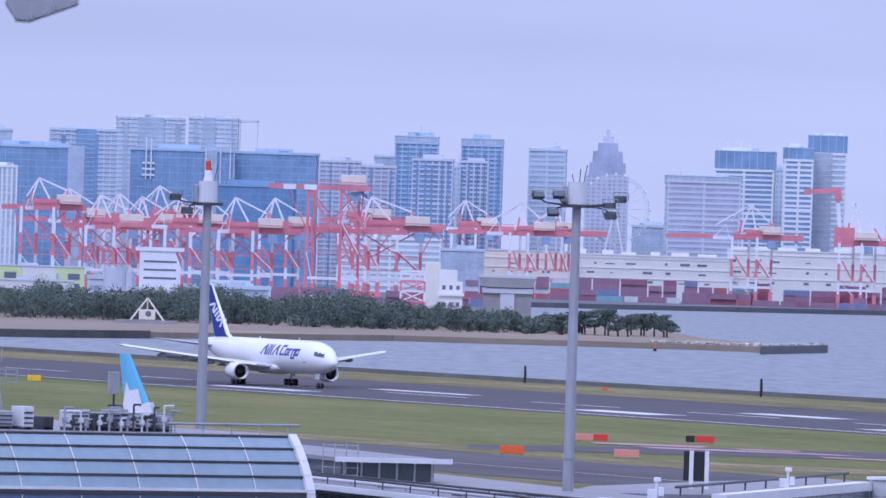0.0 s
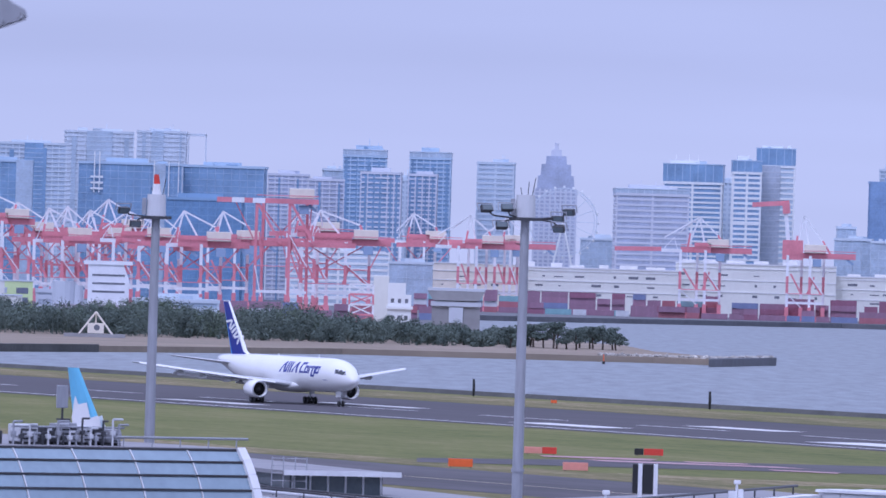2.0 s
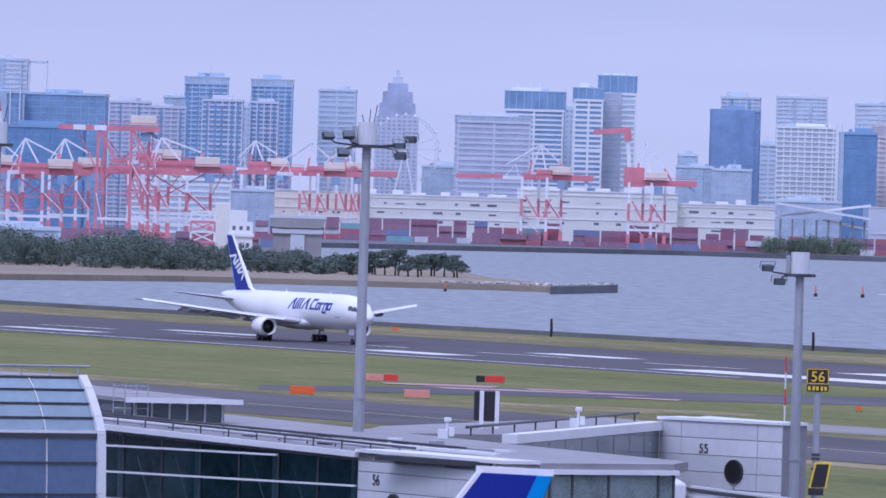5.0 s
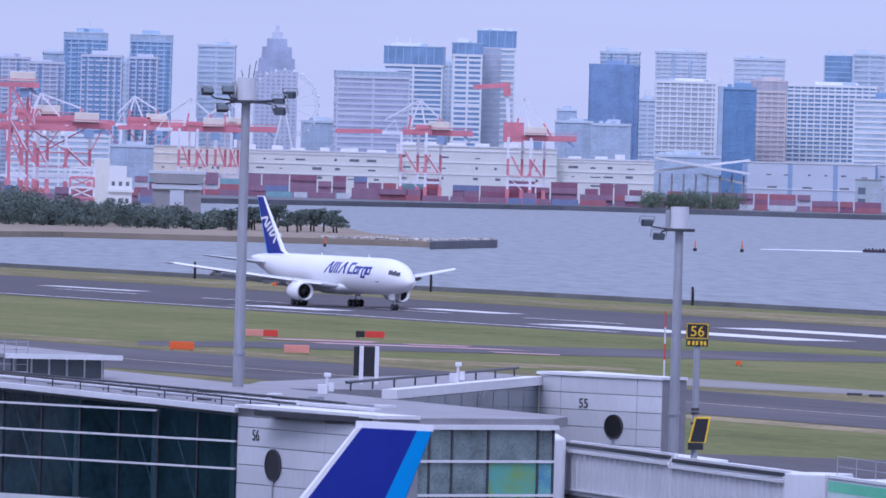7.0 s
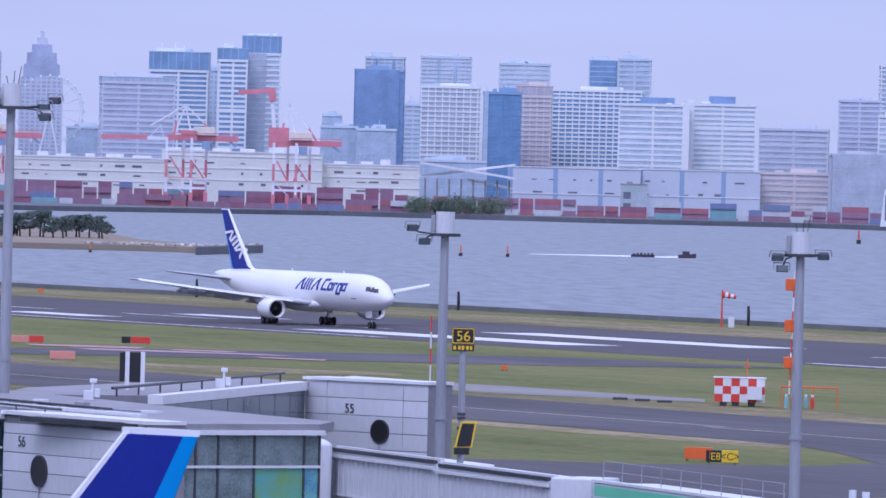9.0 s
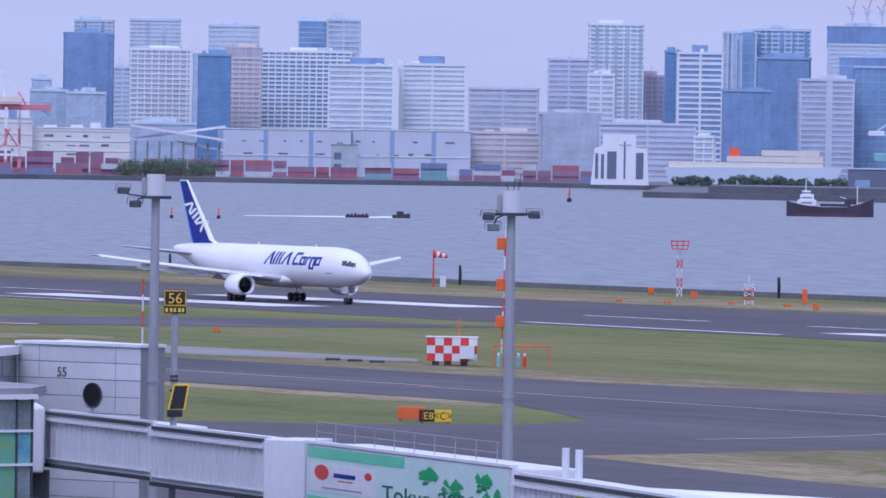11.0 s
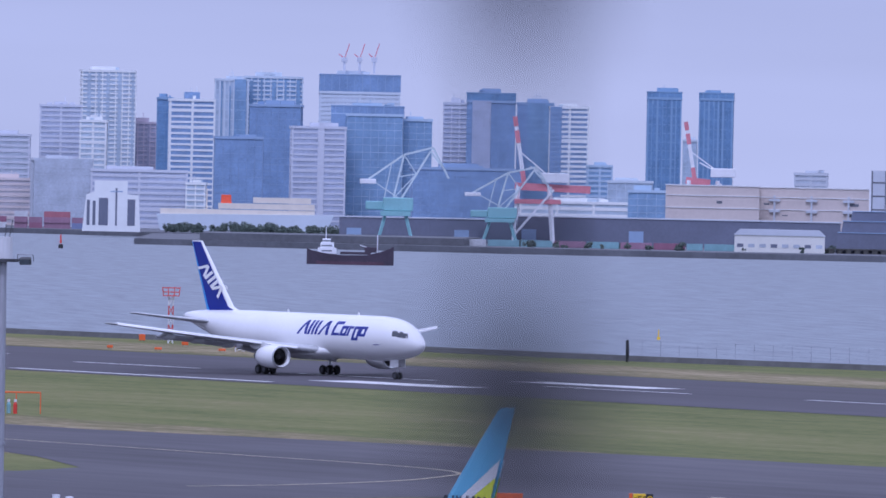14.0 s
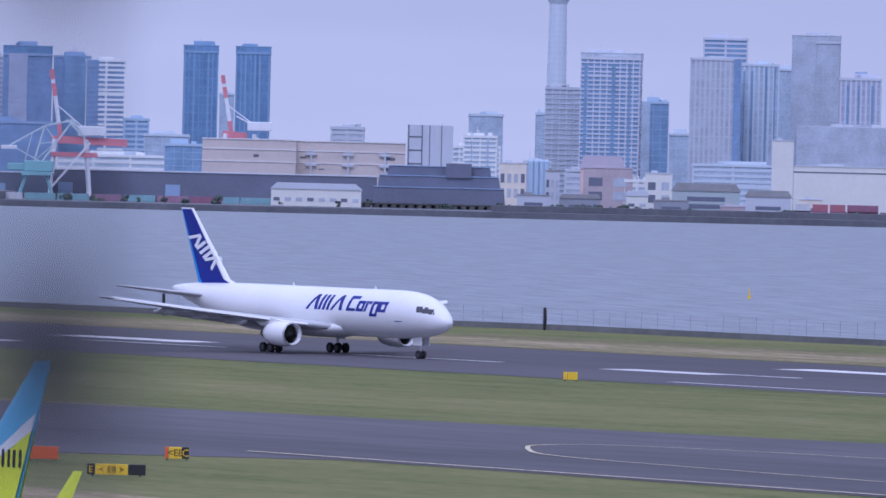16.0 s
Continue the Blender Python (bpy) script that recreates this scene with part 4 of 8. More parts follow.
# ---- containers ----
BOX_TINTS = [surf(n + " container", c, 0.6, size=4, vary=0.12, stretch=(3, 1, 1)) for n, c in (("maroon", (0.27, 0.12, 0.18)), ("red", (0.37, 0.14, 0.17)), ("dusty red", (0.31, 0.18, 0.25)), ("navy", (0.19, 0.23, 0.38)), ("teal", (0.22, 0.39, 0.43)), ("white", (0.55, 0.57, 0.60)), ("plum", (0.28, 0.165, 0.23)))]
BOX_WORDS = ("maroon", "red", "dusty red", "navy blue", "teal", "white", "plum")
BOXES = {}
for size, ribs in ((12.2, 16), (6.1, 8)):
    bm = mesh()
    box(bm, -size / 2, size / 2, 0, 2.5, 0, 2.59)
    for k in range(ribs):
        box(bm, -size / 2 + 0.2 + k * 0.75, -size / 2 + 0.55 + k * 0.75, -0.05, 0.0, 0.2, 2.4)
    base_mesh = bpy.data.meshes.new("shipping_container")
    bm.to_mesh(base_mesh)
    bm.free()
    for k, tint in enumerate(BOX_TINTS):
        me = base_mesh.copy()
        me.materials.append(tint)
        BOXES[size, k] = me


def containers(a0, a1, dist, rows, base, seed, weights):
    rnd = random.Random(seed)
    a = a0
    while a < a1:
        high = rnd.randint(max(1, rows - 1), rows)
        size = 12.2 if rnd.random() < 0.45 else 6.1
        if rnd.random() < 0.06:
            a += 0.04
            continue
        for k in range(high):
            t = rnd.choices(range(7), weights)[0]
            ob = new("shipping_container", BOXES[size, t])
            ob.matrix_world = facing(a + math.degrees(size / 2 / dist), dist + rnd.uniform(-1, 1), base + k * 2.6)
            tagged(ob, f"{BOX_WORDS[t]} corrugated shipping container stacked on the quay", "container", "stacked containers")
        a += math.degrees((size + 0.7) / dist)


containers(0.15, 3.35, 4130, 4, 1.2, 1, (5, 3, 5, 2.2, 0.8, 0.8, 5))
containers(0.9, 3.1, 4112, 2, 1.2, 9, (4, 3, 4, 2.5, 1.2, 1.0, 5))
containers(3.30, 5.6, 4120, 3, 1.2, 2, (5, 4, 5, 1, 1.2, 1.5, 3))
containers(5.6, 6.4, 4110, 3, 1.2, 3, (4, 3, 4, 2, 1, 2, 3))
containers(8.3, 10.6, 3470, 1, 1.3, 4, (3, 4, 3, 1, 3, 2, 2))
containers(14.0, 14.8, 3500, 2, 1.3, 5, (3, 4, 2, 4, 1, 2, 1))
containers(-3.0, 0.25, 3420, 2, 1.2, 6, (4, 4, 5, 2, 0.5, 1, 4))


# ---- quay cranes ----
def bars(name, material, parent, width, *ends):
    for p, q in ends:
        bm = mesh()
        beam(bm, p, q, width)
        link(name, bm, material, parent)


def quay_crane(az, dist, left, right, girder, apex, legs, kind, house):
    c = thing("quay_crane", {"low": "red and white container crane with its boom lowered", "up": "red and white container crane with its boom raised", "tall": "tall red container crane with a high top beam"}[kind], "crane", facing(az, dist, 1.2), "container cranes")
    girder -= 1.2
    apex -= 1.2
    low = kind != "tall"
    thick = 1.2 if kind == "tall" else 0.8
    for k, x in enumerate(legs):
        y = 0 if k % 2 == 0 else 14
        bm, bw = mesh(), mesh()
        if low:
            beam(bm, (x, y, girder * 0.42), (x, y, girder * 0.68), 1.25)
            bw.free()
            for a, b in ((6.5, girder * 0.42), (girder * 0.68, girder)):
                bw = mesh()
                beam(bw, (x, y, a), (x, y, b), 1.25)
                link("leg", bw, CRANEWHITE, c, "white crane leg")
        else:
            bw.free()
            beam(bm, (x, y, 1), (x * 0.97, y, girder), thick)
        link("leg_band", bm, HAZED_RED, c, "red crane leg")
    for x0, x1 in ((legs[0], legs[1]), (legs[2], legs[3])):
        bm = mesh()
        box(bm, x0 - 1.3, x1 + 1.3, -1, 15, 0.0, 2.6)
        for x in (x0, x1):
            box(bm, x - 0.9, x + 0.9, -0.8, 14.8, 2.6, 6.6)
        link("sill_beam", bm, HAZED_RED, c, "red sill beam and bogies")
    bars("portal_beam", CRANEWHITE, c, 1.1, ((legs[0], 0, 8.6), (legs[-1], 0, 8.6)), ((legs[0], 14, 8.6), (legs[-1], 14, 8.6)))
    bars("brace", HAZED_RED, c, 0.8, ((legs[1], 0, girder * 0.42), (legs[0] + 1.5, 0, girder * 0.72)), ((legs[2], 0, girder * 0.68), (legs[3] - 1, 0, girder * 0.42)), ((legs[2] + 2, 2, girder * 0.68), (legs[2] - 1, 2, girder * 0.42)))
    if az < 0.2:
        bars("brace", HAZED_RED, c, 0.5, ((legs[0], 7, girder), (legs[3], 7, girder * 0.45)), ((legs[3], 9, girder), (legs[0], 9, girder * 0.45)), ((left * 0.7, 3, girder), (legs[0], 3, girder * 0.62)), ((legs[3], 3, girder * 0.62), (right * 0.85, 3, girder)), ((legs[0], 5, girder * 0.62), (legs[3], 5, girder * 0.62)))
    bars("walkway", HAZED_RED, c, 0.35, ((legs[0], -1, girder + 2.2), (right, -1, girder + 2.2)), ((legs[0], -0.6, girder * 0.42), (legs[3], -0.6, girder * 0.42)))
    bars("ladder", CRANEWHITE, c, 0.4, ((legs[1], -0.9, 6.5), (legs[0], -0.9, girder * 0.42)), ((legs[3], -0.9, girder * 0.42), (legs[2], -0.9, girder * 0.7)))
    g = girder
    if kind == "tall":
        bm = mesh()
        beam(bm, (left, 0, g), (right, 0, g), 1.6, 2.0)
        beam(bm, (left * 0.4, 3, g * 0.62), (right * 1.9, 3, g * 0.62), 1.5, 2.0)
        for x in legs[::2]:
            beam(bm, (x, 0, g), (x + 10, 0, g * 0.62), 1.0)
        link("girder", bm, HAZED_RED, c, "red top beam")
        for k in (0.25, 0.6):
            bm = mesh()
            beam(bm, (left * (1 - k), -0.2, g), (left * (1 - k) + 5, -0.2, g), 1.7, 2.05)
            link("beam_band", bm, CRANEWHITE, c)
    elif kind == "up":
        bm = mesh()
        beam(bm, (left, 3, g), (right, 3, g), 2.0, 2.6)
        box(bm, left - 0.5, left + 9, 1, 5, g - 2, g + 7)
        link("girder", bm, HAZED_RED, c, "red girder")
        bm = mesh()
        beam(bm, (left + 2.0, 3, g + 7), (left + 0.6, 3, apex + 2), 1.8)
        link("raised_boom", bm, CRANEWHITE, c, "white raised boom")
        bm = mesh()
        beam(bm, (left + 1.0, 3, apex + 1), (left + 0.4, 3, apex + 6.2), 3.4)
        beam(bm, (left + 2.0, 3, apex + 6.0), (left - 15, 3, apex + 4.6), 1.1, 2.2)
        link("boom_tip", bm, HAZED_RED, c, "red folded boom tip")
    else:
        bm = mesh()
        beam(bm, (left, 3, g - 0.4), (left * 0.45, 3, g), 1.5, 2.0)
        beam(bm, (left * 0.22, 3, g), (right, 3, g), 2.0, 2.6)
        box(bm, legs[1] - 1.5, legs[2] + 2.5, 0, 6, g - 1.2, g + 3.4)
        link("girder", bm, HAZED_RED, c, "red girder and boom")
        bm = mesh()
        beam(bm, (left * 0.45, 3, g - 0.6), (left * 0.22, 3, g - 0.6), 1.7, 1.6)
        link("beam_band", bm, CRANEWHITE, c, "white beam section")
        bars("boom_strut", CRANEWHITE, c, 0.35, ((left * 0.42, 3, g + 0.2), (left * 0.30, 3, g + 5.5)), ((left * 0.30, 3, g + 5.5), (left * 0.26, 3, g + 0.2)))
    top = (legs[1] + 0.5, 3, apex)
    if kind != "tall":
        bm = mesh()
        beam(bm, (legs[0] + 3, 3, g), top, 0.8)
        beam(bm, (legs[2], 3, g), top, 0.8)
        beam(bm, top, (legs[2] + 5.5, 3, g + 7), 0.7)
        if kind == "low":
            beam(bm, top, (left * 0.42, 3, g + (apex - g) * 0.35), 0.6)
            beam(bm, top, (left * 0.25, 5, g + (apex - g) * 0.5), 0.45)
        link("mast_frame", bm, CRANEWHITE, c, "white mast and stays")
        bars("back_stay", HAZED_RED, c, 0.9, ((legs[2] + 5.5, 3, g + 7), (right * 0.5, 3, g + 1)), ((legs[0] + 3, 3, g), (legs[0] + 4.2, 3, g + (apex - g) * 0.5)))
    bm = mesh()
    bevelled(bm, house - 5, house + 5, 0, 6, g + 1.3, g + 5.2, 0.2)
    link("machine_house", bm, CREAM, c, "cream machine house")
    bm = mesh()
    bevelled(bm, house - 1, house + 3, 1, 5, g - 5.0, g - 1.4, 0.2)
    link("trolley", bm, HAZED_FACADE["slate"], c, "blue-grey trolley")
    bars("boom_stop", HAZED_FACADE["slate"], c, 1.2, ((right - 4, 3, g - 1.2), (right - 1, 3, g - 3.6)))


DARKSLATE = surf("dark slate wall", (0.150, 0.165, 0.225), 0.7, size=12, vary=0.12)
PALETEAL = surf("pale teal steel", (0.56, 0.66, 0.70), 0.6, size=6, vary=0.1)


def jib_crane(az, dist, top, k):
    c = thing("jib_crane", "teal harbour crane with a white double-link jib", "crane", facing(az, dist, 1.3), "teal harbour cranes")
    top -= 1.3
    bm = mesh()
    for x in (-7, 7):
        for y in (0, 9):
            beam(bm, (x, y, 0), (x * 0.6, y * 0.7 + 1.5, top * 0.28), 1.0)
    box(bm, -6, 6, -1, 10, top * 0.28, top * 0.33)
    link("portal", bm, CRANETEAL, c, "teal portal")
    bm = mesh()
    bevelled(bm, -5, 7, 0, 8, top * 0.33, top * 0.47, 0.4)
    link("machine_house", bm, CRANETEAL, c, "teal machine house")
    bm = mesh()
    bevelled(bm, -12, -5, 1, 6, top * 0.34, top * 0.43, 0.4)
    link("engine_box", bm, CRANETEAL, c)
    for y in (2, 6):
        bars("jib_link", PALETEAL, c, 0.75, ((2, y, top * 0.45), (13.5, y, top * 0.96)), ((-1, y, top * 0.46), (3, y, top * 0.92)), ((3, y, top * 0.92), (14.5, y, top)), ((14.5, y, top), (21, y, top * 0.68)), ((13.5, y, top * 0.96), (19, y, top * 0.78)), ((-11, y, top * 0.66), (3, y, top * 0.92)))
        bars("jib_lattice", PALETEAL, c, 0.4, ((-1, y, top * 0.46), (8, y, top * 0.72)), ((3, y, top * 0.92), (8, y, top * 0.72)), ((8, y, top * 0.72), (14.5, y, top)), ((1, y, top * 0.69), (8, y, top * 0.72)), ((-5, y, top * 0.42), (-2, y, top * 0.82)), ((2, y, top * 0.45), (-8, y, top * 0.62)))
    bm = mesh()
    bevelled(bm, -14.5, -8, 1, 7, top * 0.61, top * 0.66, 0.2)
    link("counterweight", bm, CRANEWHITE, c, "white counterweight")


def luffing_crane(az, dist, top, girder, reach=24):
    c = thing("luffing_crane", "red and white harbour crane with a steep boom", "crane", facing(az, dist, 1.3), "luffing cranes")
    top -= 1.3
    girder -= 1.3
    bm = mesh()
    for x in (-7, 9):
        beam(bm, (x, 0, 0), (x * 0.8, 2, girder), 1.4)
        beam(bm, (x, 10, 0), (x * 0.8, 7, girder), 1.4)
    beam(bm, (-7, 0, girder * 0.15), (9, 0, girder * 0.95), 0.9)
    link("leg", bm, CRANEWHITE, c, "white legs")
    bm = mesh()
    beam(bm, (-7, 3, girder), (reach, 3, girder - 1), 2.0, 3.0)
    box(bm, -7, 12, 0, 7, girder * 0.7, girder * 0.78)
    link("girder", bm, HAZED_RED, c, "red girder")
    bm = mesh()
    p, q = Vector((-3, 3, girder)), Vector((-7.5, 3, top))
    bm.free()
    for a, b in ((0.0, 0.22), (0.62, 0.8), (0.86, 1.0)):
        bm = mesh()
        beam(bm, p.lerp(q, a), p.lerp(q, b), 1.9)
        link("boom_band", bm, HAZED_RED, c, "red boom band")
    bm = mesh()
    beam(bm, p.lerp(q, 0.22), p.lerp(q, 0.62), 1.6)
    beam(bm, p.lerp(q, 0.8), p.lerp(q, 0.86), 1.6)
    beam(bm, p.lerp(q, 0.5), (6, 3, girder + 5), 0.5)
    beam(bm, (-1, 3, girder + 8), (9, 3, girder + 3), 0.6)
    link("boom", bm, CRANEWHITE, c, "white boom")
    bm = mesh()
    bevelled(bm, 4, 15, 0, 6, girder + 1.6, girder + 5.6, 0.3)
    link("machine_house", bm, CRANEWHITE, c, "white machine house")


# ---- harbour buildings ----
WARE = {"cream": CREAM, "white": surf("off-white warehouse wall", (0.71, 0.71, 0.66), 0.7, size=15, vary=0.06), "panel": surf("pale blue warehouse panel", (0.55, 0.59, 0.66), 0.6, size=15, vary=0.05), "beige": surf("beige warehouse wall", (0.60, 0.53, 0.49), 0.7, size=15, vary=0.07)}
SLIT = surf("shaded openings", (0.16, 0.17, 0.20), 0.8, size=4, vary=0.2)


def warehouse(az, dist, width, top, seen, tint):
    rnd = random.Random(int(az * 997))
    b = thing("warehouse", f"long {dict(cream='cream', white='off-white', panel='pale blue', beige='beige')[tint]} harbour warehouse with rows of vents", "warehouse", facing(az, dist, 1.2), "harbour warehouses")
    top -= 1.2
    bm = mesh()
    box(bm, -width / 2, width / 2, 0, 40, 0, top - (2.5 if tint == "white" else 0))
    link("wall", bm, WARE[tint], b)
    bm = mesh()
    for k in range(3 if tint != "panel" else 1):
        z = top * (0.42 + 0.2 * k)
        box(bm, -width / 2 - 0.1, width / 2 + 0.1, -0.35, 0.0, z, z + 0.35)
    box(bm, -width / 2 - 0.2, width / 2 + 0.2, -0.4, 0.0, top - 3.1 if tint == "white" else top - 0.5, top - 2.4 if tint == "white" else top)
    link("cornice", bm, ROOFWHITE, b)
    n = int(width / 9)
    for k in range(n):
        for z in (0.34, 0.52, 0.70) if tint != "panel" else (0.45, 0.72):
            if rnd.random() < (0.25 if tint == "beige" else 0.72):
                w = rnd.choice((1.2, 2.4, 3.6, 4.6))
                x = -width / 2 + 4 + k * 9 + rnd.uniform(-1.5, 1.5)
                bm = mesh()
                box(bm, x - w / 2, min(width / 2 - 0.3, x + w / 2), -0.1, 0.1, top * z, top * z + rnd.choice((0.5, 0.8, 1.2)))
                link("vent", bm, SLIT, b, "dark vent")
    if tint == "panel":
        for x in (-width * 0.48, -width * 0.14, width * 0.2):
            bm = mesh()
            box(bm, x - 1.1, x + 1.1, -0.12, 0.1, 0, top - 0.8)
            link("shaft", bm, HAZED_FACADE["slate"], b, "blue-grey vertical shaft")
    if tint == "white":
        for k in range(int(width / 12)):
            x = -width / 2 + 6 + k * 12 + rnd.uniform(-2, 2)
            bm = mesh()
            bevelled(bm, x - rnd.uniform(2, 5), x + rnd.uniform(2, 5), 3, 12, top - 2.5, top - rnd.uniform(0, 1.6), 0.1)
            link("roof_unit", bm, ROOFWHITE, b)
    if tint == "beige":
        for k in range(3 if az > 11 else 0):
            x = -width / 2 + width * (k + 0.45) / 3
            bm = mesh()
            box(bm, x - 0.4, x + 0.4, -1.2, 0.0, top * 0.3, top * 0.86)
            box(bm, x - 2.4, x + 2.4, -1.3, 0.0, top * 0.58, top * 0.62)
            box(bm, x - 2.4, x + 2.4, -1.3, 0.0, top * 0.76, top * 0.80)
            link("loading_gantry", bm, HAZED_FACADE["grey"], b)


BLOCK_TINTS = {"salmon": surf("salmon harbour wall", (0.66, 0.50, 0.47), 0.7, size=9, vary=0.12), "brown": surf("dusty brown wall", (0.46, 0.39, 0.41), 0.7, size=9, vary=0.15), "teal": surf("grey-green wall", (0.42, 0.49, 0.50), 0.7, size=9, vary=0.12), "lime": surf("lime wall", (0.60, 0.72, 0.36), 0.7, size=9, vary=0.1), "white": WARE["white"], "cream": CREAM, "grey": HAZED_FACADE["grey"], "slate": surf("dull slate wall", (0.30, 0.32, 0.37), 0.7, size=9, vary=0.15)}


def waterfront_block(az, dist, width, top, tint, roof, windows, label):
    """A low harbour building with its roof, plinth and window rows."""
    b = thing("harbour_block", label, "building", facing(az, dist, 1.2), "waterfront buildings")
    top -= 1.2
    wall = BLOCK_TINTS[tint]
    eave = top if roof == "flat" else top * 0.74
    bm = mesh()
    box(bm, -width / 2, width / 2, 0, 14, 0, eave - (0.5 if roof == "flat" else 0))
    link("wall", bm, wall, b)
    bm = mesh()
    if roof == "flat":
        box(bm, -width / 2 - 0.2, width / 2 + 0.2, -0.25, 14.2, eave - 0.5, eave)
        box(bm, -width * 0.28, -width * 0.05, 3, 7, eave, eave + 0.9)
    else:
        prism(bm, [(-width / 2 - 0.5, eave), (width / 2 + 0.5, eave), (width * 0.44, top), (-width * 0.44, top)], -0.4, 14.4)
    link("roof", bm, CLAY if tint in ("teal", "slate", "grey") else HAZED_FACADE["red"] if tint in ("salmon", "brown") else HAZED_FACADE["grey"], b)
    if windows < 0:
        bm = mesh()
        box(bm, -width / 2, width / 2, -0.1, 0.1, eave - 3.2, eave - 2.6)
        link("dark_line", bm, SLIT, b, "dark line along the wall")
    for k in range(max(0, windows)):
        for z in (0.22, 0.55) if eave > 8 else (0.3,):
            x = -width / 2 + width * (k + 0.5) / windows
            bm = mesh()
            box(bm, x - width * 0.28 / windows, x + width * 0.28 / windows, -0.1, 0.1, eave * z, eave * (z + 0.2))
            link("window", bm, HAZED_PANE["grey"] if k % 3 else DARKSLATE, b)


def silo(az, dist, radius, top):
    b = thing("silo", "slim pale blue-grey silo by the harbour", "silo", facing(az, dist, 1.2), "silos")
    bm = mesh()
    tube(bm, (0, 0, 0), (0, 0, top - 2.2), radius, n=14)
    tube(bm, (0, 0, top - 2.2), (0, 0, top - 1.2), radius, radius * 0.4, n=14)
    link("shell", bm, HAZED_FACADE["blue"], b)


def ramp_tower(az, dist, width, top, seen):
    b = thing("truck_ramp", "white sloping truck ramps beside the warehouse", "ramp", facing(az, dist, 1.2))
    top -= 1.2
    for k, (z0, z1) in enumerate(((top * 0.92, top * 0.66), (top * 0.66, top * 0.92), (top * 0.62, top * 0.46))):
        bm = mesh()
        beam(bm, (-width / 2 if k < 2 else 0, k * 8, z0), (width / 2, k * 8, z1), 7, 1.1)
        link("ramp", bm, ROOFWHITE, b)
    for k in range(8):
        x = -width / 2 + width * (k + 0.5) / 8
        bm = mesh()
        tube(bm, (x, 2, 0), (x, 2, top * 0.62), 0.5, n=6)
        link("column", bm, CLAY, b)


def shaft_building(az, dist, width, top, seen):
    b = thing("silo_building", "tall grey windowless block with dark seams", "building", facing(az, dist, 1.2))
    top -= 1.2
    bm = mesh()
    box(bm, -width / 2, width / 2, 0, 16, 0, top)
    link("wall", bm, HAZED_FACADE["grey"], b)
    for k in range(2):
        bm = mesh()
        box(bm, width * (-0.02 + 0.26 * k), width * (-0.02 + 0.26 * k) + 0.35, -0.06, 0.1, 0, top)
        link("seam", bm, SLIT, b)
    for k in range(3):
        bm = mesh()
        box(bm, -width / 2 + 0.6, -width * 0.18, -0.1, 0.2, top * (0.5 + 0.17 * k), top * (0.52 + 0.17 * k))
        link("slot", bm, SLIT, b)
    for x in (-width / 2 + 0.3, -width * 0.19):
        bm = mesh()
        box(bm, x, x + 0.5, -0.11, 0.2, top * 0.3, top)
        link("seam", bm, SLIT, b)


def church(az, dist, width, top, seen):
    b = thing("harbour_chapel", "white stepped building with dark vertical windows", "building", facing(az, dist, 1.2))
    top -= 1.2
    bm = mesh()
    prism(bm, [(-width / 2, 0), (width / 2, 0), (width * 0.46, top * 0.72), (width * 0.27, top * 0.74), (width * 0.27, top), (-width * 0.3, top), (-width * 0.3, top * 0.78), (-width * 0.44, top * 0.72)], 0, 14)
    link("wall", bm, HAZED_FACADE["white"], b)
    for x, w, z in ((-0.40, 0.05, 0.62), (-0.30, 0.05, 0.60), (-0.14, 0.16, 0.66), (0.08, 0.03, 0.86), (0.20, 0.10, 0.02), (0.34, 0.13, 0.64)):
        if z > 0.1:
            bm = mesh()
            box(bm, width * (x - w / 2), width * (x + w / 2), -0.12, 0.2, top * 0.12, top * z)
            link("window", bm, DARKSLATE, b, "dark tall window")
    bm = mesh()
    box(bm, -width * 0.02, width * 0.19, -0.14, 0.1, top * 0.78, top * 0.80)
    link("cross_bar", bm, HAZED_FACADE["slate"], b)


def long_wall(az, dist, width, top, seen):
    b = thing("harbour_shed", "long low dark slate harbour shed", "shed", facing(az, dist, 1.3))
    top -= 1.3
    bm = mesh()
    prism(bm, [(-width / 2, 0), (width / 2, 0), (width / 2, top), (-width / 2, top)], 0, 22)
    link("wall", bm, DARKSLATE, b)
    bm = mesh()
    box(bm, -width / 2 - 0.3, width / 2 + 0.3, -0.4, 22, top, top + 0.5)
    link("roof", bm, HAZED_FACADE["grey"], b)
    for k in range(int(width / 11)):
        bm = mesh()
        box(bm, -width / 2 + 3 + k * 11, -width / 2 + 9 + k * 11, -0.1, 0.1, top * 0.12, top * 0.55)
        link("shutter", bm, HAZED_FACADE["slate"] if k % 4 == 0 else DARKSLATE, b)


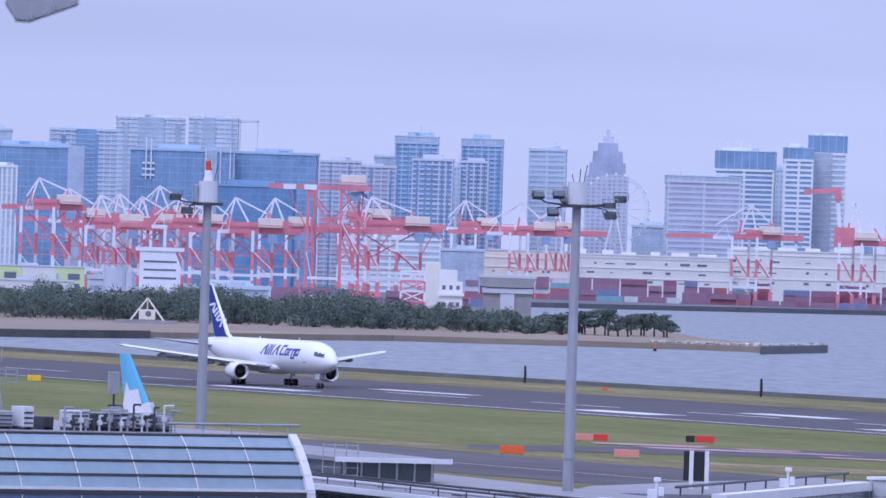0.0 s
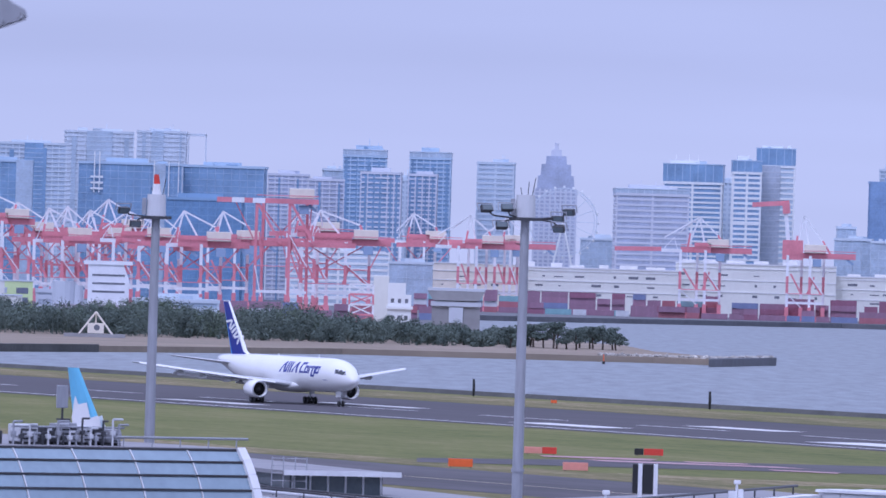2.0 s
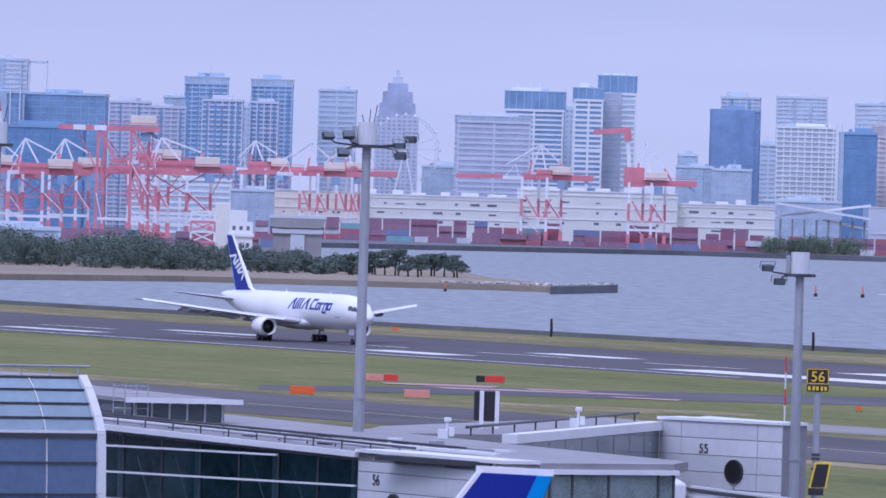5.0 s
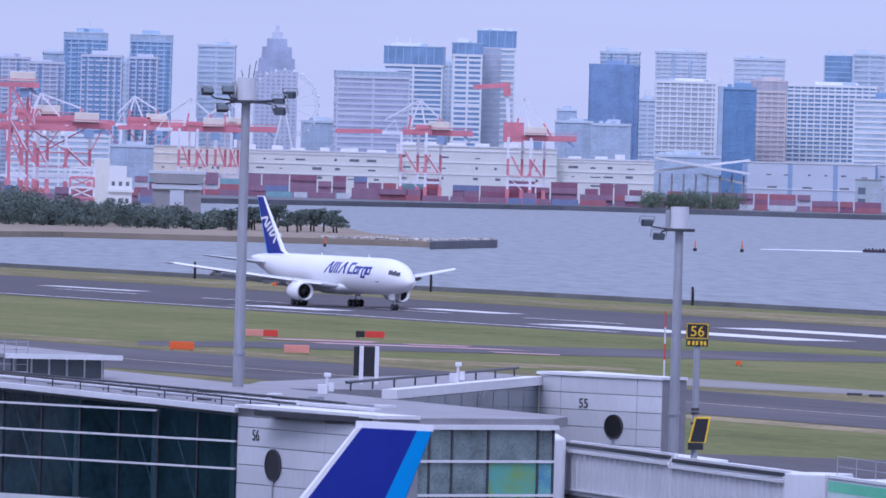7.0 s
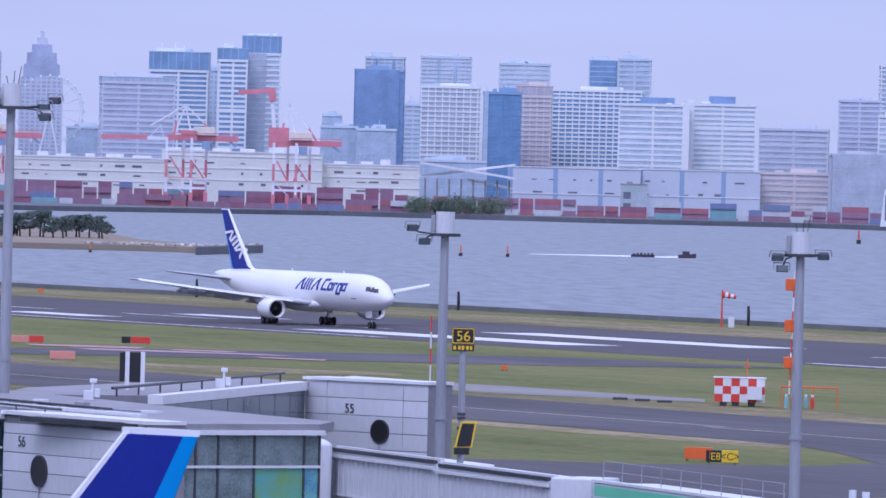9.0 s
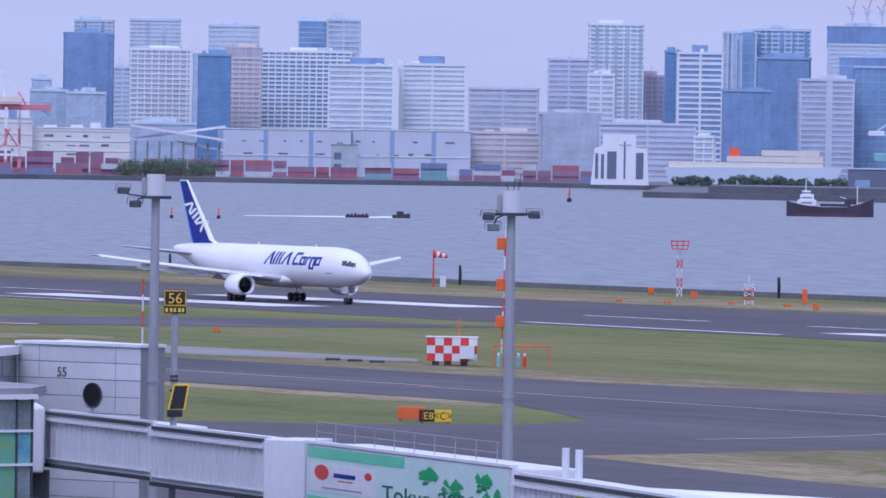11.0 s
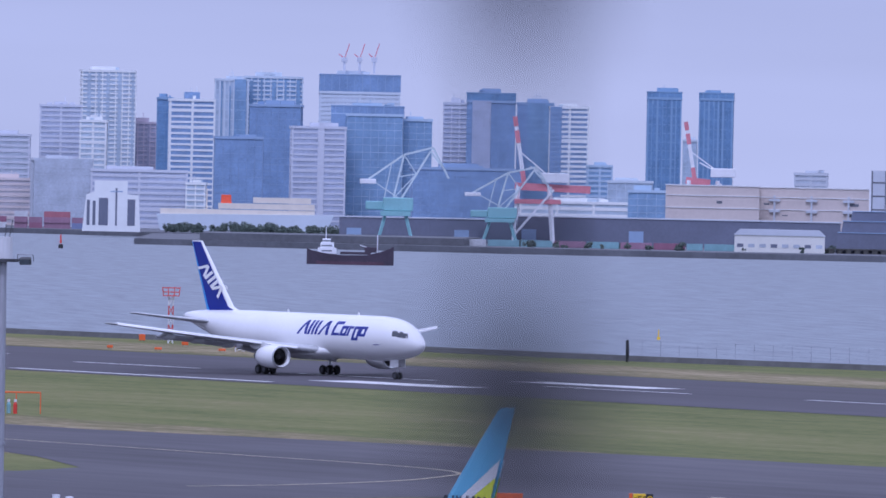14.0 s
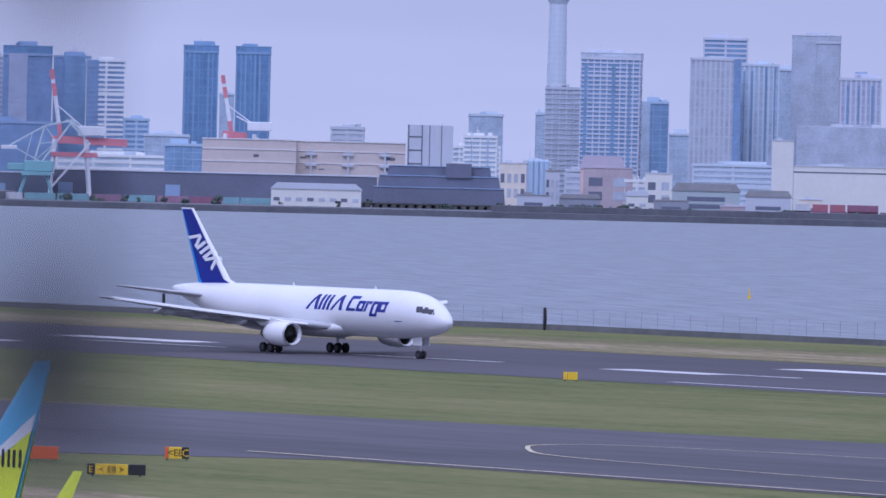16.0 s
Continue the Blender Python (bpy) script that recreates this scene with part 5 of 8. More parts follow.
def dark_hall(az, dist, width, top, seen):
    b = thing("stepped_hall", "dark blue-grey stepped hall on the waterfront", "building", facing(az, dist, 1.3))
    top -= 1.3
    for k, (w, z0, z1, y) in enumerate(((1.0, 0, 0.46, 0), (0.92, 0.46, 0.72, 3), (0.78, 0.72, 0.94, 6))):
        bm = mesh()
        prism(bm, [(-width / 2 * w, top * z0), (width / 2 * w, top * z0), (width / 2 * w * 0.97, top * z1), (-width / 2 * w * 0.97, top * z1)], y, 24)
        link("tier", bm, DARKSLATE, b)
        bm = mesh()
        box(bm, -width / 2 * w * 0.975, width / 2 * w * 0.975, y - 0.3, 24, top * z1, top * z1 + 0.3)
        link("ledge", bm, HAZED_FACADE["slate"], b)
    bm = mesh()
    box(bm, width * 0.05, width * 0.24, 2, 12, top * 0.7, top * 1.02)
    link("stair_tower", bm, DARKSLATE, b)
    bm = mesh()
    for k in range(17):
        box(bm, -width / 2 - 6 + k * 3.4, -width / 2 - 4 + k * 3.4, -8, -1, 0.0, 1.4)
    box(bm, -width / 2 - 8, width / 2 + 2, -8.2, -0.4, 1.4, 1.9)
    tagged(link("quay_rail", bm, SEAWALL, b, "dark quay colonnade"), kind="stuff")


def ferris_wheel(az, dist, hub, radius):
    f = thing("ferris_wheel", "large pale ferris wheel over the waterfront", "ferris wheel", facing(az, dist, 1.2))
    hub -= 1.2
    n = 48
    pts = [(radius * math.cos(k * math.tau / n), radius * math.sin(k * math.tau / n)) for k in range(n + 1)]
    for s in (0.0, 2.0):
        bm = mesh()
        for k, ((a, b), (c, d)) in enumerate(zip(pts, pts[1:])):
            beam(bm, (a, s, hub + b), (c, s, hub + d), 0.4)
            beam(bm, (a * 0.92, s, hub + b * 0.92), (c * 0.92, s, hub + d * 0.92), 0.25)
            beam(bm, (a, s, hub + b), (c * 0.92, s, hub + d * 0.92), 0.2)
        link("rim", bm, HAZED_FACADE["haze"], f)
    bm = mesh()
    for k in range(0, n, 3):
        beam(bm, (0, 1, hub), (pts[k][0] * 0.94, 1, hub + pts[k][1] * 0.94), 0.28)
    tagged(link("spoke", bm, HAZED_FACADE["haze"], f), kind="stuff")
    for k in range(0, n, 2):
        bm = mesh()
        bevelled(bm, pts[k][0] * 1.04 - 0.6, pts[k][0] * 1.04 + 0.6, 0.3, 1.7, hub + pts[k][1] * 1.04 - 0.8, hub + pts[k][1] * 1.04 + 0.5, 0.2)
        link("gondola", bm, HAZED_FACADE["white"], f)
    for s in (-1, 1):
        bm = mesh()
        beam(bm, (s * radius * 0.55, -1, 0), (0, -0.6, hub), 0.9)
        link("support", bm, HAZED_FACADE["white"], f)


def stepped_tower(az, dist, top, width):
    b = thing("landmark_tower", "hazy lilac tower with a stepped pyramid crown", "tower", facing(az, dist, 1.2))
    top -= 1.2
    for k, (w, z0, z1) in enumerate(((1.0, 0, 0.72), (0.9, 0.72, 0.80), (0.74, 0.80, 0.87), (0.5, 0.87, 0.92), (0.26, 0.92, 0.96), (0.1, 0.96, 1.0))):
        bm = mesh()
        prism(bm, [(-width / 2 * w, top * z0), (width / 2 * w, top * z0), (width / 2 * w * 0.95, top * z1), (-width / 2 * w * 0.95, top * z1)], 10 - 10 * w, 10 + 10 * w)
        link("tier", bm, HAZED_PANE["lilac"] if k < 4 else HAZED_FACADE["lilac"], b)
    bm = mesh()
    for k in range(30):
        z = top * 0.72 * k / 30
        box(bm, -width / 2 * 1.005, width / 2 * 1.005, -0.15, 0.3, z, z + 0.9)
    for k in range(9):
        x = -width / 2 + width * k / 8
        box(bm, x - 0.5, x + 0.5, -0.2, 0.3, 0, top * 0.72)
    tagged(link("facade_grid", bm, HAZED_FACADE["lilac"], b), kind="stuff")


def broadcast_tower(az, dist, width, low, high):
    b = thing("broadcast_tower", "very pale slender broadcast tower in the haze", "tower", facing(az, dist, 1.2))
    bm = mesh()
    tube(bm, (0, 0, 0), (0, 0, high - 1), width * 0.56, width * 0.42, n=14)
    link("shaft", bm, HAZED_FACADE["haze"], b)
    bm = mesh()
    for k in range(26):
        z = 30 + k * 3.0
        r = width * (0.56 - 0.14 * z / high) * 1.03
        tube(bm, (0, 0, z), (0, 0, z + 0.5), r, n=14)
    tagged(link("lattice_ring", bm, HAZED_FACADE["pale"], b), kind="stuff")
    bm = mesh()
    tube(bm, (0, 0, high - 2.5), (0, 0, high + 2.0), width * 0.42, width * 0.62, n=16)
    tube(bm, (0, 0, high + 2.0), (0, 0, high + 5.0), width * 0.62, width * 0.5, n=16)
    link("gallery", bm, HAZED_FACADE["haze"], b)
    bm = mesh()
    tube(bm, (0, 0, high + 5), (0, 0, high + 40), width * 0.28, width * 0.12, n=10)
    link("spire", bm, HAZED_FACADE["haze"], b)


def roof_crane(az, dist, z, top):
    c = thing("tower_crane", "small red and white construction crane on a roof", "crane", facing(az, dist, z - 0.5), "roof cranes")
    h = top - z
    bm = mesh()
    beam(bm, (0, 0, 0), (0, 0, h * 0.45), 1.2)
    bevelled(bm, -1.6, 1.4, -1, 1, h * 0.42, h * 0.6, 0.1)
    link("mast", bm, HAZED_FACADE["lilac"], c)
    bm = mesh()
    beam(bm, (0, 0, h * 0.55), (2.5, 0, h * 1.1), 0.5)
    beam(bm, (0, 0, h * 0.55), (-3.0, 0, h * 0.72), 0.5)
    link("jib", bm, HAZED_RED, c)


def lantern_roof(az, dist, z):
    b = thing("roof_lantern", "round teal lantern on a tower roof", "roof lantern", facing(az, dist, z))
    bm = mesh()
    tube(bm, (0, 6, -0.5), (0, 6, 2.2), 4.5, 2.6, n=14)
    link("base", bm, HAZED_FACADE["pale"], b)
    bm = mesh()
    tube(bm, (0, 6, 2.2), (0, 6, 3.6), 3.4, 3.0, n=14)
    link("cap", bm, HAZED_FACADE["slate"], b)


def cruise_ship(az, dist, length, water, top):
    s = thing("cruise_ship", "moored cream cruise ship with a red funnel", "ship", facing(az, dist, 1.0))
    h = top - 1
    bm = mesh()
    prism(bm, [(-length * 0.42, h * 0.45), (-length * 0.40, 0), (length * 0.46, 0), (length / 2, h * 0.5)], 0, 12)
    link("hull", bm, HAZED_FACADE["pale"], s)
    for k, (a, b) in enumerate(((-0.40, 0.40), (-0.1, 0.40), (0.08, 0.38))):
        bm = mesh()
        box(bm, length * a, length * b, 1, 11, h * (0.45 + 0.17 * k), h * (0.60 + 0.17 * k))
        link("deck", bm, CREAM, s, "cream deck house")
    bm = mesh()
    prism(bm, [(-length * 0.09, h * 0.62), (-length * 0.03, h * 0.62), (-length * 0.035, h), (-length * 0.085, h)], 3, 8)
    link("funnel", bm, surf("funnel red", (0.85, 0.12, 0.05), 0.5), s, "red funnel")
    bm = mesh()
    tube(bm, (-length * 0.16, 5, h * 0.5), (-length * 0.16, 5, h * 1.15), 0.3, n=6)
    link("mast", bm, CREAM, s)


def tied_ship(az, dist, top):
    s = thing("moored_freighter", "white ship superstructure over a dusty plum hull", "ship", facing(az, dist, SEA))
    h = top - SEA
    bm = mesh()
    prism(bm, [(-18, h * 0.30), (-16, 0), (20, 0), (24, h * 0.32)], 0, 12)
    link("hull", bm, HAZED_FACADE["red"], s, "dusty plum hull")
    bm = mesh()
    prism(bm, [(-7, h * 0.28), (7, h * 0.28), (7, h * 0.7), (5, h * 0.94), (-7, h * 0.94)], 1, 10)
    box(bm, -8.5, 8, 0.5, 10.5, h * 0.94, h)
    link("superstructure", bm, CRANEWHITE, s, "white superstructure")
    for k in range(3):
        bm = mesh()
        box(bm, -5.5, 5.5, 0.9, 1.2, h * (0.5 + 0.13 * k), h * (0.53 + 0.13 * k))
        link("window_row", bm, SLIT, s)
    bm = mesh()
    tube(bm, (-15, 5, h * 0.28), (-15, 5, h * 0.66), 4.0, n=14)
    tube(bm, (-10.5, 5, h * 0.28), (-10.5, 5, h * 0.6), 2.0, n=14)
    link("tank", bm, HAZED_FACADE["grey"], s, "grey deck tanks")


# ---- on the spit ----
def beach_house(az, dist, width, top, seen):
    b = thing("concrete_tower", "plain pale concrete tower by the trees", "building", facing(az, dist, 0.4))
    bm = mesh()
    bevelled(bm, -width / 2, width / 2, 0, 6, 0, top - 0.4, 0.15)
    link("wall", bm, WARE["white"], b)


def white_house(az, dist, width, top, seen):
    b = thing("white_house", "white stepped house with small dark windows", "house", facing(az, dist, 0.4))
    top -= 0.4
    bm = mesh()
    prism(bm, [(-width / 2, 0), (width / 2, 0), (width / 2, top * 0.78), (width * 0.25, top * 0.78), (width * 0.25, top), (-width / 2, top)], 0, 8)
    link("wall", bm, HAZED_FACADE["white"], b)
    bm = mesh()
    box(bm, -width / 2 - 0.4, width / 2 + 0.5, -0.8, 0, top * 0.5, top * 0.56)
    link("balcony", bm, HAZED_FACADE["white"], b)
    for x in (-0.3, 0.0, 0.3):
        for z in (0.3, 0.62):
            bm = mesh()
            box(bm, width * x - 0.5, width * x + 0.5, -0.06, 0.1, top * z, top * z + 1.3)
            link("window", bm, SLIT, b)


def flared_hall(az, dist, width, top, seen):
    b = thing("observation_hall", "grey concrete hall with a flared upper deck", "building", facing(az, dist, 0.4))
    top -= 0.4
    grey = HAZED_FACADE["grey"]
    bm = mesh()
    prism(bm, [(-width * 0.42, 0), (width * 0.42, 0), (width * 0.42, top * 0.62), (-width * 0.42, top * 0.62)], 0, 14)
    link("wall", bm, CLAY, b)
    bm = mesh()
    prism(bm, [(-width * 0.44, top * 0.62), (width * 0.44, top * 0.62), (width * 0.44, top * 0.72), (-width * 0.44, top * 0.72)], -1, 15)
    link("gallery", bm, grey, b)
    bm = mesh()
    prism(bm, [(-width * 0.40, top * 0.74), (width * 0.40, top * 0.74), (width * 0.5, top * 0.94), (-width * 0.5, top * 0.94)], -1.5, 15)
    link("flared_deck", bm, CLAY, b)
    bm = mesh()
    box(bm, -width * 0.36, width * 0.36, 1, 13, top * 0.72, top * 0.74)
    link("recess", bm, SLIT, b)
    bm = mesh()
    box(bm, -width * 0.5, width * 0.5, -1.6, 15, top * 0.94, top)
    link("roof", bm, grey, b)
    bm = mesh()
    box(bm, -2.2, 2.2, -0.8, 0, top * 0.28, top * 0.6)
    link("bay", bm, grey, b)


def lattice_base(az, dist, width, top, seen):
    t = thing("lattice_mast", "red and white lattice tower beside the woods", "mast", facing(az, dist, 0.4))
    for k in range(5):
        z0, z1 = (top - 0.4) * k / 5, (top - 0.4) * (k + 1) / 5
        bm = mesh()
        for x, y in ((-1, -1), (1, -1), (1, 1), (-1, 1)):
            beam(bm, (x * width / 2, y * 2, z0), (x * width / 2, y * 2, z1), 0.6)
        beam(bm, (-width / 2, -2, z0), (width / 2, -2, z1), 0.4)
        beam(bm, (width / 2, -2, z0), (-width / 2, -2, z1), 0.4)
        beam(bm, (-width / 2, -2, z1), (width / 2, -2, z1), 0.6)
        link("stage", bm, CRANEWHITE if k % 2 == 0 else HAZED_RED, t, "white lattice stage" if k % 2 == 0 else "red lattice stage")


def tent_hut(az, dist, top):
    t = thing("tripod_hut", "small white hut under a pale tripod frame", "hut", facing(az, dist, 0.5))
    top -= 0.5
    bm = mesh()
    for x, y in ((-4.5, -1.5), (4.5, -1.5), (0, 3)):
        beam(bm, (x, y, 0.8), (0, 0, top), 0.4)
    link("frame", bm, CREAM, t, "pale tripod frame")
    bm = mesh()
    bevelled(bm, -2.2, 2.2, -1, 2, 1.0, top * 0.55, 0.1)
    link("hut", bm, CREAM, t)
    bm = mesh()
    tube(bm, (0.3, -1.05, top * 0.38), (0.3, -0.9, top * 0.38), 0.8, n=12)
    link("porthole", bm, SLIT, t)
    bm = mesh()
    box(bm, -8.5, 8, -2.4, 4, 0.0, 0.9)
    link("terrace", bm, CLAY, t)



# waterfront buildings, nearer than the skyline
tower(5.889, 4330, 34.8, 24.3, "band", "beige", 1.2)
tower(6.317, 4300, 29.1, 34.1, "glass", "grey", 1.2, wing=(0.02, 0.98, "grey"))
tower(6.805, 4300, 46.8, 29.5, "band", "lilac", 1.2)
tower(7.167, 4280, 9.5, 23.9, "grid", "white", 1.2)
tower(8.910, 4300, 53.1, 33.7, "glass", "slate", 1.2)
tower(9.608, 4250, 53.0, 18.6, "band", "white", 1.2)
tower(10.067, 4150, 18.1, 24.7, "glass", "blue", 1.2)
tower(14.342, 4350, 52.0, 40.6, "glass", "grey", 1.2, wing=(0.0, 1.0, "grey"))
tower(12.341, 3950, 11.8, 20.7, "strip", "grey", 1.2)
tower(12.982, 3700, 10.5, 14.1, "band", "white", 1.2)
tower(13.596, 4300, 39.4, 21.1, "band", "pale", 1.2)
tower(12.627, 4250, 16.1, 17.0, "band", "grey", 1.2)
tower(11.969, 4300, 16.3, 32.1, "grid", "white", 1.2)
tower(-0.340, 4300, 49.5, 27.8, "band", "white", 1.2)
tower(0.127, 4250, 21.0, 23.5, "glass", "pale", 1.2)
tower(3.656, 4420, 39.1, 26.2, "glass", "pale", 1.2)
tower(9.955, 4400, 22.3, 29.3, "glass", "pale", 1.2)
tower(11.115, 4300, 16.3, 34.7, "band", "grey", 1.2)
tower(-2.121, 3080, 16.6, 10.2, "band", "grey", 1.2)
tower(-1.367, 3050, 28.9, 8.3, "band", "pale", 1.2)

# low waterfront blocks: bearing, distance, width, height, tint, roof, windows, what it is
for spec in (
    (13.913, 3850, 9.3, 32.3, "white", "flat", 0, "plain white windowless tower block on the waterfront"),
    (14.339, 3850, 47.4, 21.5, "white", "flat", -1, "long white waterfront shed with a dark line"),
    (12.183, 3700, 11.2, 19.9, "cream", "flat", 4, "pale yellow harbour block with window rows"),
    (12.440, 3720, 6.0, 17.0, "grey", "flat", 3, "small grey harbour block"),
    (12.757, 3900, 19.0, 23.6, "salmon", "pitched", 2, "salmon harbour hall with a low roof"),
    (12.795, 3700, 20.4, 18.9, "brown", "flat", 2, "dusty brown harbour store with dark bays"),
    (13.121, 3690, 11.2, 17.1, "white", "flat", 2, "small white harbour office"),
    (12.985, 3660, 9.0, 9.5, "white", "pitched", 2, "low white waterfront house"),
    (13.427, 3600, 27.3, 13.4, "teal", "pitched", 1, "low grey-green pitched waterfront shed"),
    (13.205, 3560, 14.0, 6.6, "slate", "flat", 1, "low slate waterfront hut"),
    (13.827, 3560, 18.0, 11.2, "grey", "pitched", 1, "low grey waterfront depot"),
    (12.62, 3560, 16.0, 8.0, "slate", "pitched", 1, "low slate pitched waterfront hut"),
    (12.32, 3540, 13.0, 7.5, "grey", "flat", 1, "low grey waterfront hut"),
    (13.60, 3530, 10.0, 5.0, "brown", "flat", 1, "small brown waterfront hut"),
    (14.10, 3520, 9.0, 8.5, "cream", "flat", 1, "pale waterfront hut beside stacked containers"),
    (10.924, 3450, 34.9, 10.2, "white", "pitched", 8, "long white quay shed with a row of windows"),
    (4.86, 4180, 12.5, 17.0, "teal", "flat", 2, "teal-roofed gate house on the container quay"),
    (-2.567, 3300, 31.3, 12.2, "lime", "flat", 4, "low lime green harbour building"),
    (-2.585, 3200, 12.1, 12.5, "white", "flat", 0, "small white block before a lime building"),
    (-2.600, 3120, 25.9, 7.7, "white", "flat", 6, "low white harbour building with windows"),
    (-1.98, 3120, 24.0, 7.0, "grey", "flat", 2, "low grey harbour building behind the woods"),
):
    waterfront_block(*spec)
for az_ in (12.30, 12.335, 12.37, 12.40):
    silo(az_, 3752, 1.15, 21.5)

# quay cranes
quay_crane(1.974, 4120, -39.1, 24.3, 32.9, 48.0, (-8.6, -0.8, 2.9, 9.7), "low", 8.6)
quay_crane(2.651, 4120, -9.9, 23.5, 31.7, 49.9, (-7.8, -1.3, 2.6, 8.9), "up", 4.7)
quay_crane(0.483, 4200, -33.3, 25.3, 31.7, 46.1, (-4.0, 0.8, 4.5, 9.3), "low", 12.0)
quay_crane(0.700, 4230, -20.1, 26.0, 32.3, 45.7, (-2.7, 1.9, 4.6, 8.0), "low", 6.7)
quay_crane(-2.567, 3700, -17.6, 17.6, 35.2, 47.2, (-9.4, -3.0, 4.0, 11.0), "low", 10.1)
quay_crane(-2.168, 3700, -17.6, 27.0, 28.1, 41.0, (-8.2, -3.0, 3.5, 9.4), "low", 10.5)
quay_crane(-1.914, 3750, -20.2, 24.9, 28.7, 41.0, (-7.1, -2.4, 2.4, 8.3), "low", 10.7)
quay_crane(-1.678, 3680, -28.0, 18.6, 29.1, 40.7, (-7.0, -1.9, 3.5, 9.3), "low", 11.7)
quay_crane(-1.277, 3600, -22.8, 22.8, 27.9, 41.1, (-10.3, -4.6, 3.4, 11.4), "low", 10.3)
quay_crane(-0.750, 3560, -23.7, 16.9, 46.0, 48.3, (-7.9, -5.2, 5.6, 12.9), "tall", 10.1)
quay_crane(-0.332, 3600, -29.6, 20.5, 30.5, 43.0, (-15.5, -9.1, 2.3, 11.9), "low", 10.3)

# slewing and harbour cranes on the far pier
for az, dist, left, right, girder, apex in ((-2.38, 3860, -24, 20, 30.5, 44.0), (-2.06, 3900, -22, 22, 27.0, 43.0), (-1.80, 3880, -26, 16, 33.0, 46.5), (-1.50, 3840, -20, 18, 26.5, 42.0), (-1.06, 3820, -18, 22, 29.5, 42.5), (-0.55, 3800, -16, 20, 34.0, 45.0), (0.16, 4320, -24, 22, 33.5, 47.0)):
    quay_crane(az, dist, left, right, girder, apex, (-8.0, -2.5, 3.5, 9.0), "low", 9.0)
jib_crane(8.454, 3560, 39.6, 0.2255)
jib_crane(9.125, 3620, 32.8, 0.2293)
luffing_crane(9.326, 3640, 53.4, 25.0)
luffing_crane(10.414, 3990, 55.5, 29.4, 4)

# warehouses
warehouse(0.546, 4290, 42.1, 23.7, 6.8, 'cream')
warehouse(1.317, 4300, 78.9, 25.5, 8.6, 'white')
warehouse(2.341, 4310, 77.6, 29.8, 10.2, 'white')
warehouse(3.020, 4320, 69.7, 25.3, 7.5, 'white')
warehouse(4.475, 4300, 64.0, 23.9, 4.3, 'panel')
warehouse(5.277, 4310, 59.2, 24.3, 5.2, 'panel')
warehouse(10.487, 3800, 39.9, 27.3, 11.7, 'beige')
warehouse(11.135, 3820, 47.6, 27.1, 12.1, 'beige')
ramp_tower(3.789, 4260, 45.8, 26.4, 10.7)
shaft_building(11.648, 3760, 19.3, 34.7, 16.6)
church(6.631, 3960, 25.8, 23.7, 2.7)
long_wall(8.666, 3640, 72.6, 10.9, 3.3)
long_wall(10.266, 3660, 133.7, 12.5, 5.5)
dark_hall(11.712, 3480, 52.2, 18.7, 1.2)
ferris_wheel(1.095, 4640, 46.6, 17.6)
stepped_tower(1.039, 4760, 89.3, 22.3)
broadcast_tower(12.450, 4900, 11.2, 62.2, 107.5)
roof_crane(8.106, 4655, 82.8, 97.0)
roof_crane(8.204, 4655, 83.0, 97.1)
roof_crane(8.298, 4655, 83.1, 97.3)
lantern_roof(14.403, 4510, 65.6)
cruise_ship(7.440, 4180, 90.4, 8.3, 18.4)
tied_ship(-1.812, 3020, 20.5)
beach_house(-0.061, 2780, 4.9, 18.6, 4.5)
white_house(0.059, 2760, 7.3, 16.6, 4.8)
flared_hall(0.423, 2800, 18.1, 15.4, 3.4)
lattice_base(-0.187, 2740, 7.3, 15.9, 3.7)
tent_hut(-1.885, 2395, 7.3)


